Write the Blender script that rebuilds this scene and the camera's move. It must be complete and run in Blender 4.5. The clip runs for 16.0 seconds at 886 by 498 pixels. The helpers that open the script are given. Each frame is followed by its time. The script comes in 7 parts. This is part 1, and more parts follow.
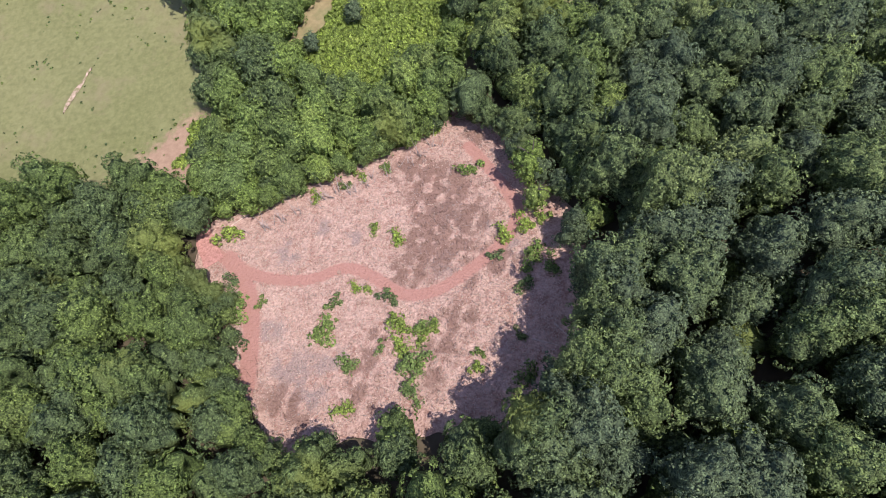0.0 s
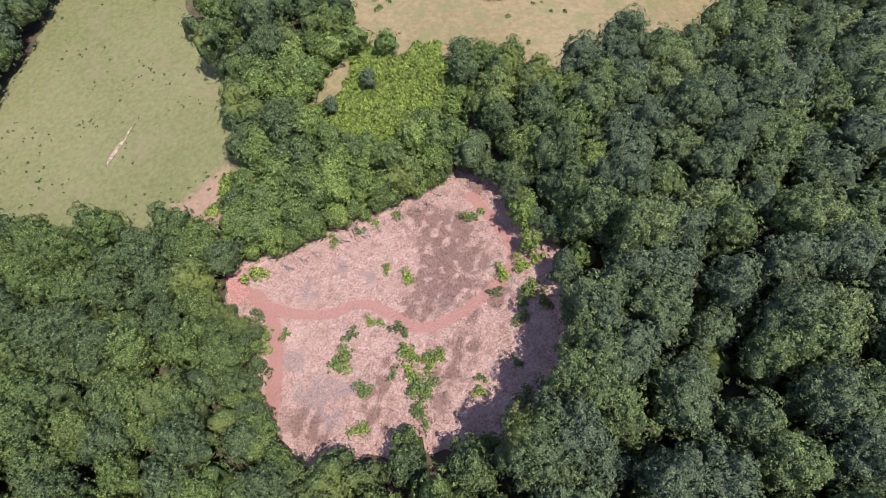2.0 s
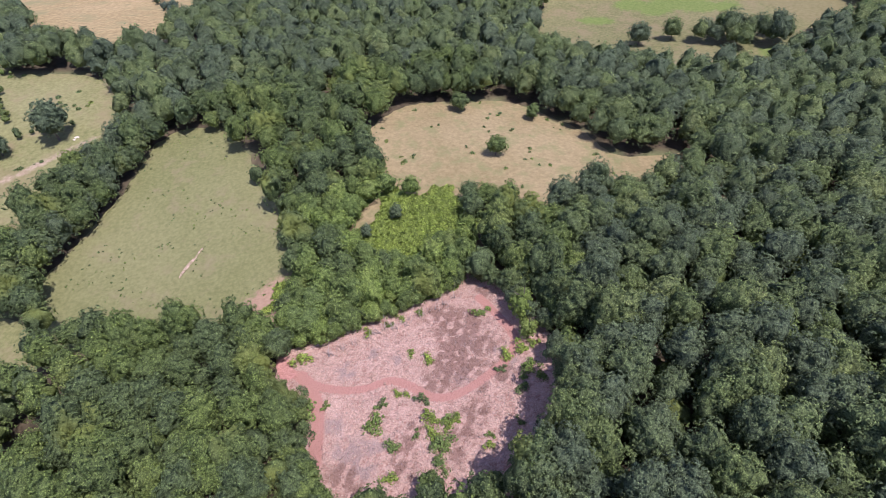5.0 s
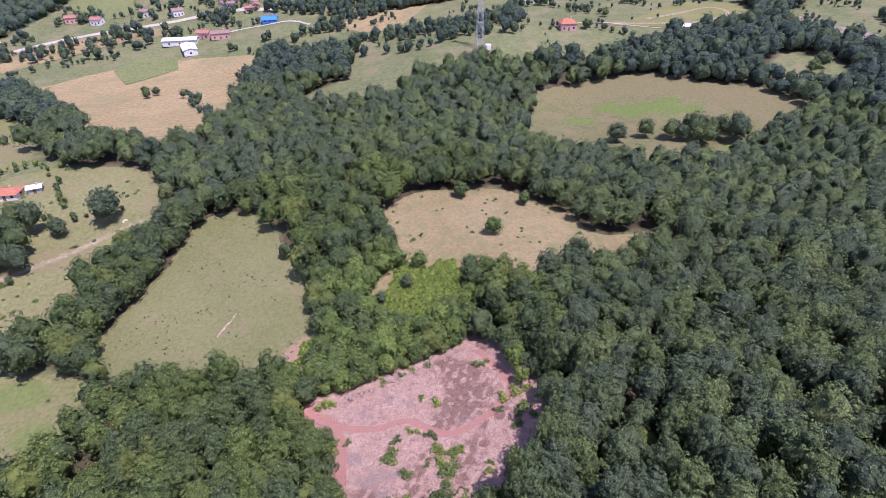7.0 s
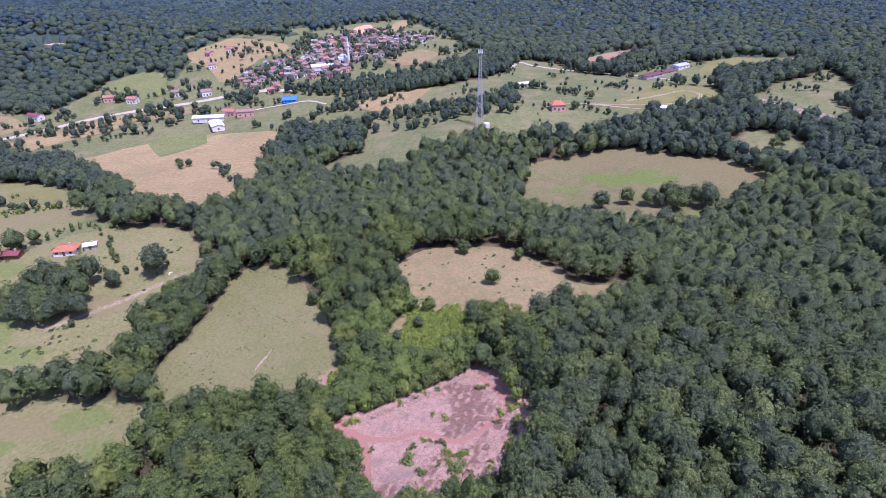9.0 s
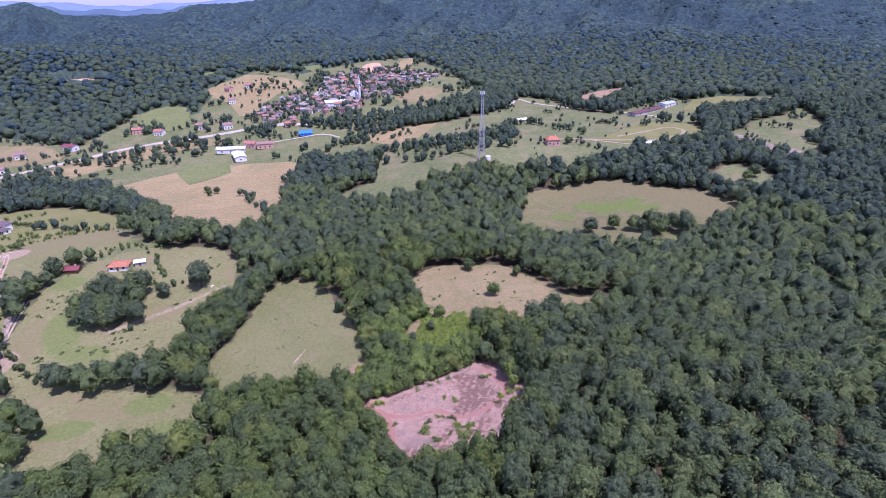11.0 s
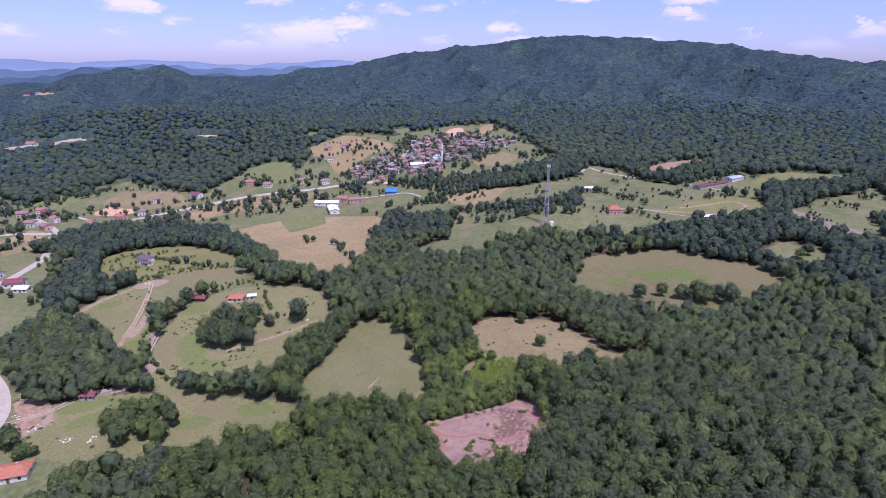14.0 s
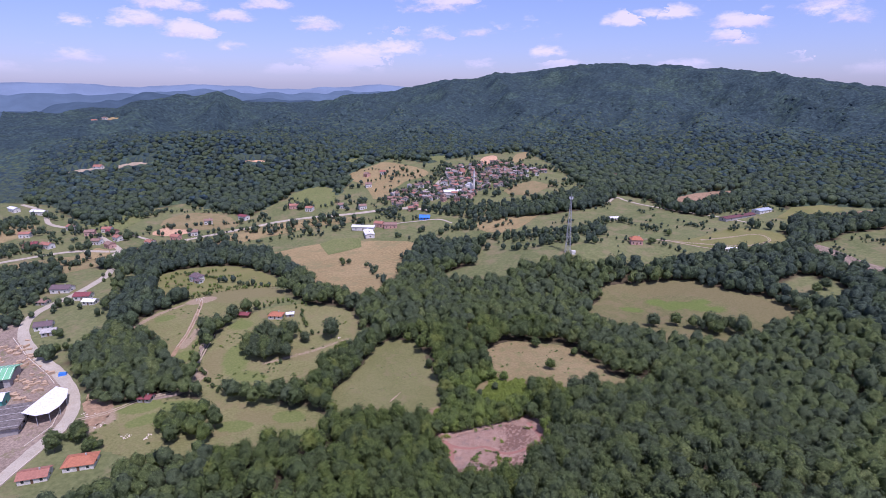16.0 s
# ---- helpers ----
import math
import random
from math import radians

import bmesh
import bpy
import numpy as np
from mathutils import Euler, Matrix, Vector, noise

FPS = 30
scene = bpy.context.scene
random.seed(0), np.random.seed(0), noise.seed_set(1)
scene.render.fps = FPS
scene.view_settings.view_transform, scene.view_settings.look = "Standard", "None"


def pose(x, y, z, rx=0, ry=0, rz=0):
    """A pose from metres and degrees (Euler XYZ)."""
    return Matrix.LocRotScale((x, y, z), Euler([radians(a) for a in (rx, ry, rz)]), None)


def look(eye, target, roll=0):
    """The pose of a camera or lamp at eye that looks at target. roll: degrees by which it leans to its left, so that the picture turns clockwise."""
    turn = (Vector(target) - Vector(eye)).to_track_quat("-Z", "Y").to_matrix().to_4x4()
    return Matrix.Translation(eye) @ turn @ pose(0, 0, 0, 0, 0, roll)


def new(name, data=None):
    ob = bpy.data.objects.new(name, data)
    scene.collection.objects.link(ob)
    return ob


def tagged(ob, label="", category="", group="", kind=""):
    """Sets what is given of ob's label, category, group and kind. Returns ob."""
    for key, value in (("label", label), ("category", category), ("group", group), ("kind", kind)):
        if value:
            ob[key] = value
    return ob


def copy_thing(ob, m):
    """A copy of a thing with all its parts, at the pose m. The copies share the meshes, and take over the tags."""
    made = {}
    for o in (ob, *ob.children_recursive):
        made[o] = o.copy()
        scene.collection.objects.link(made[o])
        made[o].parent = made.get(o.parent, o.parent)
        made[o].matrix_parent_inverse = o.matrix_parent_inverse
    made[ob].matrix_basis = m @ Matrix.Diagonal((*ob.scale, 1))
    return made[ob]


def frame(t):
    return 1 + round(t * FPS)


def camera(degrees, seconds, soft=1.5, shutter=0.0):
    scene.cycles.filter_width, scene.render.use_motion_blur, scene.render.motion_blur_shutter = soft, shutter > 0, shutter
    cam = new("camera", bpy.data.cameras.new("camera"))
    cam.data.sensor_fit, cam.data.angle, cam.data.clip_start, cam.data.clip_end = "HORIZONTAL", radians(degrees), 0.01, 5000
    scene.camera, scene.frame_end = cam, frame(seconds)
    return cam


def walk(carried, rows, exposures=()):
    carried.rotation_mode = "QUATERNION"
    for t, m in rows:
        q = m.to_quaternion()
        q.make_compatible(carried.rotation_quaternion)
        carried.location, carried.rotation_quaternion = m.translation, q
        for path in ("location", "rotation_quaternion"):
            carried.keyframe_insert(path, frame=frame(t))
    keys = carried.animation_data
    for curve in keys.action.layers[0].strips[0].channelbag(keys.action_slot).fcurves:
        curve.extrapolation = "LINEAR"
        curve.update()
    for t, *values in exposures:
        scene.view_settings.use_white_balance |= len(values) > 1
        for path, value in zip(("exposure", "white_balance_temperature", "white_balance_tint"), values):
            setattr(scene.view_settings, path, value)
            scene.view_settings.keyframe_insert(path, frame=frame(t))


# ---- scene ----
cam = camera(76.8, 16.0, soft=0.6)
PATH = [
    (0, (0.09, 1.40, 54.08), (-1.235, 27.739, 0.190), -2.57),
    (0.5, (0.04, 0.45, 55.79), (-1.362, 27.880, 2.450), -2.61),
    (1, (0.11, -0.52, 57.62), (-1.430, 27.994, 4.845), -2.75),
    (1.5, (-0.05, -1.88, 59.71), (-1.544, 27.759, 7.559), -2.69),
    (2, (-0.38, -3.91, 61.56), (-1.767, 26.921, 10.110), -2.33),
    (2.5, (-0.70, -7.02, 63.27), (-2.037, 25.581, 12.914), -2.04),
    (3, (-1.17, -9.83, 65.56), (-2.334, 24.904, 16.656), -1.55),
    (3.5, (-1.38, -13.15, 67.52), (-2.654, 23.815, 20.279), -1.48),
    (4, (-1.39, -16.77, 69.12), (-2.906, 22.331, 23.636), -1.62),
    (4.2, (-1.73, -18.57, 69.55), (-3.166, 21.639, 25.037), -1.49),
    (6.5, (-3.06, -39.07, 78.50), (-4.435, 9.412, 43.185), -1.10),
    (7, (-3.40, -44.76, 80.81), (-4.745, 5.037, 47.366), -1.18),
    (7.5, (-3.84, -51.25, 83.00), (-5.094, -0.093, 51.664), -1.05),
    (8, (-4.26, -57.70, 85.31), (-5.450, -5.332, 56.053), -0.93),
    (8.2, (-4.35, -60.18, 85.96), (-5.627, -7.411, 57.446), -0.93),
    (10.3, (-6.64, -92.39, 97.18), (-7.973, -38.385, 71.079), -0.91),
    (10.5, (-6.98, -95.49, 97.81), (-8.303, -41.235, 72.218), -0.81),
    (11, (-7.61, -103.32, 100.36), (-8.915, -48.516, 75.978), -0.60),
    (11.5, (-7.93, -110.70, 103.15), (-9.277, -55.357, 80.023), -0.39),
    (12, (-7.35, -118.24, 106.40), (-10.874, -62.568, 84.312), -0.22),
    (12.5, (-5.89, -125.24, 109.82), (-12.064, -69.350, 88.889), -0.16),
    (13, (-3.58, -131.71, 112.68), (-11.693, -75.806, 92.455), -0.09),
    (13.5, (-1.04, -137.57, 115.52), (-10.048, -81.629, 95.779), 0.10),
    (14, (2.12, -143.13, 118.25), (-7.362, -87.067, 99.084), 0.10),
    (14.5, (5.72, -148.40, 121.28), (-4.330, -92.284, 102.569), 0.09),
    (15, (9.01, -153.87, 124.47), (-1.926, -97.739, 106.317), 0.18),
    (15.5, (12.83, -159.04, 127.23), (0.581, -102.981, 109.692), 0.07),
    (16, (16.09, -164.07, 129.79), (2.372, -108.199, 112.753), 0.15),
]
EXPOSURES = [(0.0, 0.36, 6300, 16), (4.0, 0.34, 6120, 22), (7.0, 0.26, 5820, 34), (11.0, 0.2, 5460, 41), (13.0, 0.02, 5500, 40), (16.0, -0.26, 5850, 33)]
walk(cam, [(t, look(eye, target, roll)) for t, eye, target, roll in PATH], EXPOSURES)

# ---- light ----
SUN_DIR = Vector((0.56, -0.54, 1.72)).normalized()      # towards the sun
sun_data = bpy.data.lights.new("sun", "SUN")
sun_data.energy, sun_data.angle, sun_data.color = 5.0, radians(0.53), (1.0, 0.955, 0.9)
sun = new("sun", sun_data)
sun.matrix_world = look(SUN_DIR * 900, (0, 0, 0))

world = bpy.data.worlds.new("world")
scene.world = world
world.use_nodes = True
wn, wl = world.node_tree.nodes, world.node_tree.links
wn.clear()


sky = wn.new("ShaderNodeTexSky")
sky.sky_type, sky.sun_disc = "NISHITA", False
sky.sun_elevation = math.asin(SUN_DIR.z)
sky.sun_rotation = math.atan2(SUN_DIR.x, SUN_DIR.y)
sky.altitude, sky.air_density, sky.dust_density, sky.ozone_density = 200, 1.0, 0.35, 3.0
coord = wn.new("ShaderNodeTexCoord")
sep = wn.new("ShaderNodeSeparateXYZ")
wl.new(coord.outputs["Generated"], sep.inputs[0])
def sum_node(kind, a, b, c=None):
    q = wn.new("ShaderNodeMath"); q.operation = kind
    for socket, value in zip(q.inputs, (a, b, c)):
        if value is None:
            continue
        if isinstance(value, (int, float)):
            socket.default_value = value
        else:
            wl.new(value, socket)
    return q.outputs[0]


def sky_noise(vector, size, detail, rough):
    q = wn.new("ShaderNodeTexNoise")
    q.inputs["Scale"].default_value, q.inputs["Detail"].default_value, q.inputs["Roughness"].default_value = size, detail, rough
    wl.new(vector, q.inputs["Vector"])
    return q


squash = wn.new("ShaderNodeMapping")
squash.inputs["Scale"].default_value = (1.0, 1.0, 2.3)
wl.new(coord.outputs["Generated"], squash.inputs["Vector"])
billow = sky_noise(squash.outputs[0], 36.0, 7.0, 0.66)
banks = sky_noise(squash.outputs[0], 3.2, 2.0, 0.5).outputs[0]


def puffs(size, big, shift):
    """Cumulus heaps, one to a cell: round on top, flat below, some cells empty; cover and how far up in the heap."""
    place = wn.new("ShaderNodeMapping")
    place.inputs["Scale"].default_value = (size, size, size)
    place.inputs["Location"].default_value = (shift, shift * 0.6, shift * 0.3)
    wl.new(squash.outputs[0], place.inputs["Vector"])
    wobble = wn.new("ShaderNodeVectorMath"); wobble.operation = "MULTIPLY_ADD"
    wl.new(billow.outputs["Color"], wobble.inputs[0]); wobble.inputs[1].default_value = (0.7, 0.7, 0.6); wl.new(place.outputs[0], wobble.inputs[2])
    cell = wn.new("ShaderNodeTexVoronoi"); cell.inputs["Scale"].default_value = 1.0
    wl.new(wobble.outputs[0], cell.inputs["Vector"])
    away = wn.new("ShaderNodeVectorMath"); away.operation = "SUBTRACT"
    wl.new(wobble.outputs[0], away.inputs[0]); wl.new(cell.outputs["Position"], away.inputs[1])
    split, chance = wn.new("ShaderNodeSeparateXYZ"), wn.new("ShaderNodeSeparateXYZ")
    wl.new(away.outputs[0], split.inputs[0]); wl.new(cell.outputs["Color"], chance.inputs[0])
    reach = sum_node("MULTIPLY_ADD", chance.outputs[0], 0.5, sum_node("MULTIPLY_ADD", banks, 0.9, big))
    heap = sum_node("SUBTRACT", reach, cell.outputs["Distance"])
    floor_cut = sum_node("MULTIPLY_ADD", split.outputs[2], 1.6, 0.26)
    return sum_node("MINIMUM", heap, floor_cut), split.outputs[2]


small, small_up = puffs(11.0, -0.33, 3.0)
large, large_up = puffs(6.4, -0.43, 11.0)
here = sum_node("MAXIMUM", small, large)
cover = wn.new("ShaderNodeMapRange"); cover.interpolation_type = "SMOOTHSTEP"
cover.inputs["From Min"].default_value, cover.inputs["From Max"].default_value = -0.03, 0.26
wl.new(here, cover.inputs["Value"])
above = wn.new("ShaderNodeMapRange")
above.inputs["From Min"].default_value, above.inputs["From Max"].default_value = 0.012, 0.05
wl.new(sep.outputs[2], above.inputs["Value"])
amount = wn.new("ShaderNodeMath"); amount.operation = "MULTIPLY"
wl.new(cover.outputs[0], amount.inputs[0]); wl.new(above.outputs[0], amount.inputs[1])
soft = wn.new("ShaderNodeMath"); soft.operation = "MULTIPLY"; soft.inputs[1].default_value = 0.8
wl.new(amount.outputs[0], soft.inputs[0])
sunlit = wn.new("ShaderNodeMapRange")
sunlit.inputs["From Min"].default_value, sunlit.inputs["From Max"].default_value = -0.12, 0.3
wl.new(sum_node("MULTIPLY_ADD", here, 0.5, sum_node("MAXIMUM", small_up, large_up)), sunlit.inputs["Value"])
puff = wn.new("ShaderNodeMixRGB")
puff.inputs[1].default_value, puff.inputs[2].default_value = (6.7, 6.3, 7.9, 1), (9.2, 8.4, 9.8, 1)
wl.new(sunlit.outputs[0], puff.inputs[0])
rise = wn.new("ShaderNodeValToRGB")
rise.color_ramp.elements[0].position, rise.color_ramp.elements[0].color = 0.0, (0.76, 0.82, 1.26, 1)
rise.color_ramp.elements[1].position, rise.color_ramp.elements[1].color = 0.22, (1.26, 1.16, 1.32, 1)
wl.new(sep.outputs[2], rise.inputs[0])
tint = wn.new("ShaderNodeMixRGB"); tint.blend_type = "MULTIPLY"
tint.inputs[0].default_value = 1.0
wl.new(sky.outputs[0], tint.inputs[1]); wl.new(rise.outputs[0], tint.inputs[2])
whiten = wn.new("ShaderNodeMixRGB")
wl.new(puff.outputs[0], whiten.inputs[2])
wl.new(soft.outputs[0], whiten.inputs[0]); wl.new(tint.outputs[0], whiten.inputs[1])
back = wn.new("ShaderNodeBackground"); back.inputs[1].default_value = 0.12
wl.new(whiten.outputs[0], back.inputs[0])
wout = wn.new("ShaderNodeOutputWorld")
wl.new(back.outputs[0], wout.inputs[0])


# ---- materials ----
def blank(name):
    m = bpy.data.materials.new(name)
    m.use_nodes = True
    n, l = m.node_tree.nodes, m.node_tree.links
    return m, n, l, n["Principled BSDF"]


def noise_node(n, l, vec, scale, detail=4.0, rough=0.55):
    t = n.new("ShaderNodeTexNoise")
    t.inputs["Scale"].default_value, t.inputs["Detail"].default_value, t.inputs["Roughness"].default_value = scale, detail, rough
    l.new(vec, t.inputs["Vector"])
    return t.outputs[0]


def ramp_node(n, l, fac, stops):
    r = n.new("ShaderNodeValToRGB")
    e = r.color_ramp.elements
    while len(e) < len(stops):
        e.new(0.5)
    for k, (p, c) in enumerate(stops):
        e[k].position, e[k].color = p, (*c, 1)
    l.new(fac, r.inputs[0])
    return r.outputs[0]


def mix_node(n, l, fac, a, b, mode="MIX"):
    x = n.new("ShaderNodeMixRGB")
    x.blend_type = mode
    for s, v in zip(x.inputs, (fac, a, b)):
        if isinstance(v, (int, float)):
            s.default_value = v
        elif isinstance(v, tuple):
            s.default_value = (*v, 1)
        else:
            l.new(v, s)
    return x.outputs[0]


def soil(name, low, high, spots=None, scale=0.05, fine=1.5, bump=0.3, rough=0.95, spot_at=(0.55, 0.7), grain=0.55, layers=()):
    """Ground cover: two colours at a broad and a fine scale, with patches of a third."""
    m, n, l, p = blank(name)
    pos = n.new("ShaderNodeNewGeometry").outputs["Position"]
    big = noise_node(n, l, pos, scale, 5.0, 0.6)
    small = noise_node(n, l, pos, fine, 5.0, 0.65)
    base = ramp_node(n, l, big, [(0.35, low), (0.65, high)])
    base = mix_node(n, l, grain, base, ramp_node(n, l, small, [(0.3, tuple(c * 0.5 for c in low)), (0.7, tuple(min(1, c * 1.5) for c in high))]))
    if spots:
        patch = noise_node(n, l, pos, scale * 3.1, 6.0, 0.7)
        base = mix_node(n, l, ramp_node(n, l, patch, [(spot_at[0], (0, 0, 0)), (spot_at[1], (1, 1, 1))]), base, spots)
    for key, first, second in layers:
        at = n.new("ShaderNodeAttribute"); at.attribute_name = key
        rag = noise_node(n, l, pos, fine * 0.55, 5.0, 0.7)
        edge = n.new("ShaderNodeMath"); edge.operation = "ADD"
        l.new(at.outputs["Fac"], edge.inputs[0]); l.new(rag, edge.inputs[1])
        base = mix_node(n, l, ramp_node(n, l, edge.outputs[0], [(0.72, (0, 0, 0)), (1.35, (0.85, 0.85, 0.85))]), base, ramp_node(n, l, small, [(0.3, first), (0.7, second)]))
    l.new(base, p.inputs["Base Color"])
    p.inputs["Roughness"].default_value = rough
    p.inputs["Specular IOR Level"].default_value = 0.15
    b = n.new("ShaderNodeBump")
    b.inputs["Strength"].default_value, b.inputs["Distance"].default_value = bump, 0.3
    l.new(small, b.inputs["Height"]); l.new(b.outputs[0], p.inputs["Normal"])
    return m


def foliage(name, dark, light, broad=0.12, yellow=None, shine=0.15, vary=1.0, grain=3.6, cell=5.5, calm=1.0):
    """Leaves: each leaf, bough and tree a little different, from blue-green to yellow-green."""
    m, n, l, p = blank(name)
    geo = n.new("ShaderNodeNewGeometry")
    info = n.new("ShaderNodeObjectInfo")
    plant = n.new("ShaderNodeAttribute"); plant.attribute_name = "plant"
    wood = n.new("ShaderNodeAttribute"); wood.attribute_name = "in_wood"
    tree = mix_node(n, l, wood.outputs["Fac"], info.outputs["Random"], plant.outputs["Fac"])
    patch = noise_node(n, l, geo.outputs["Position"], broad, 2.0, 0.5)
    tone = mix_node(n, l, 0.42, tree, patch)
    cool = tuple(c * k for c, k in zip(dark, (0.95, 0.97, 1.02)))
    middle = tuple((a + b) / 2 * k for a, b, k in zip(dark, light, (0.9, 0.97, 0.8)))
    base = ramp_node(n, l, tone, [(0.12, cool), (0.4, dark), (0.7, middle), (0.9, light)])
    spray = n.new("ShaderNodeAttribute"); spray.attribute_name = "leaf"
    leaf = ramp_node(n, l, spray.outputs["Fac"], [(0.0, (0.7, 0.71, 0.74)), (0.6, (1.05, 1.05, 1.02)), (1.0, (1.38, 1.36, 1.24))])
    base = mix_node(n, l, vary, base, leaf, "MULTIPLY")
    twiggy = noise_node(n, l, geo.outputs["Position"], grain, 3.0, 0.65)
    base = mix_node(n, l, calm, base, ramp_node(n, l, twiggy, [(0.36, (0.5, 0.5, 0.53)), (0.64, (1.45, 1.45, 1.36))]), "MULTIPLY")
    sprig = n.new("ShaderNodeTexVoronoi")
    sprig.inputs["Scale"].default_value = cell
    l.new(geo.outputs["Position"], sprig.inputs["Vector"])
    base = mix_node(n, l, 0.8 * calm, base, ramp_node(n, l, sprig.outputs["Color"], [(0.15, (0.55, 0.56, 0.6)), (0.85, (1.5, 1.48, 1.36))]), "MULTIPLY")
    lift = n.new("ShaderNodeBump"); lift.invert = True
    lift.inputs["Strength"].default_value, lift.inputs["Distance"].default_value = 0.75, 1.1 / cell
    l.new(sprig.outputs["Distance"], lift.inputs["Height"]); l.new(lift.outputs[0], p.inputs["Normal"])
    if yellow:
        pick = noise_node(n, l, geo.outputs["Position"], broad * 0.6, 1.0, 0.5)
        base = mix_node(n, l, ramp_node(n, l, pick, [(0.6, (0, 0, 0)), (0.72, (0.7, 0.7, 0.7))]), base, yellow)
    l.new(base, p.inputs["Base Color"])
    p.inputs["Roughness"].default_value = 0.75
    p.inputs["Specular IOR Level"].default_value = shine
    thin = n.new("ShaderNodeBsdfTranslucent")
    l.new(base, thin.inputs[0])
    mixed = n.new("ShaderNodeMixShader"); mixed.inputs[0].default_value = 0.3
    l.new(p.outputs[0], mixed.inputs[1]); l.new(thin.outputs[0], mixed.inputs[2])
    l.new(mixed.outputs[0], n["Material Output"].inputs[0])
    return m


def paint(name, colour, rough=0.7, var=0.25, scale=1.2, metal=0.0):
    """Painted, plastered or tiled surface with stains."""
    m, n, l, p = blank(name)
    pos = n.new("ShaderNodeNewGeometry").outputs["Position"]
    a = noise_node(n, l, pos, scale, 6.0, 0.65)
    c = ramp_node(n, l, a, [(0.3, tuple(x * (1 - var) for x in colour)), (0.7, tuple(min(1, x * (1 + var * 0.6)) for x in colour))])
    l.new(c, p.inputs["Base Color"])
    p.inputs["Roughness"].default_value, p.inputs["Metallic"].default_value = rough, metal
    return m


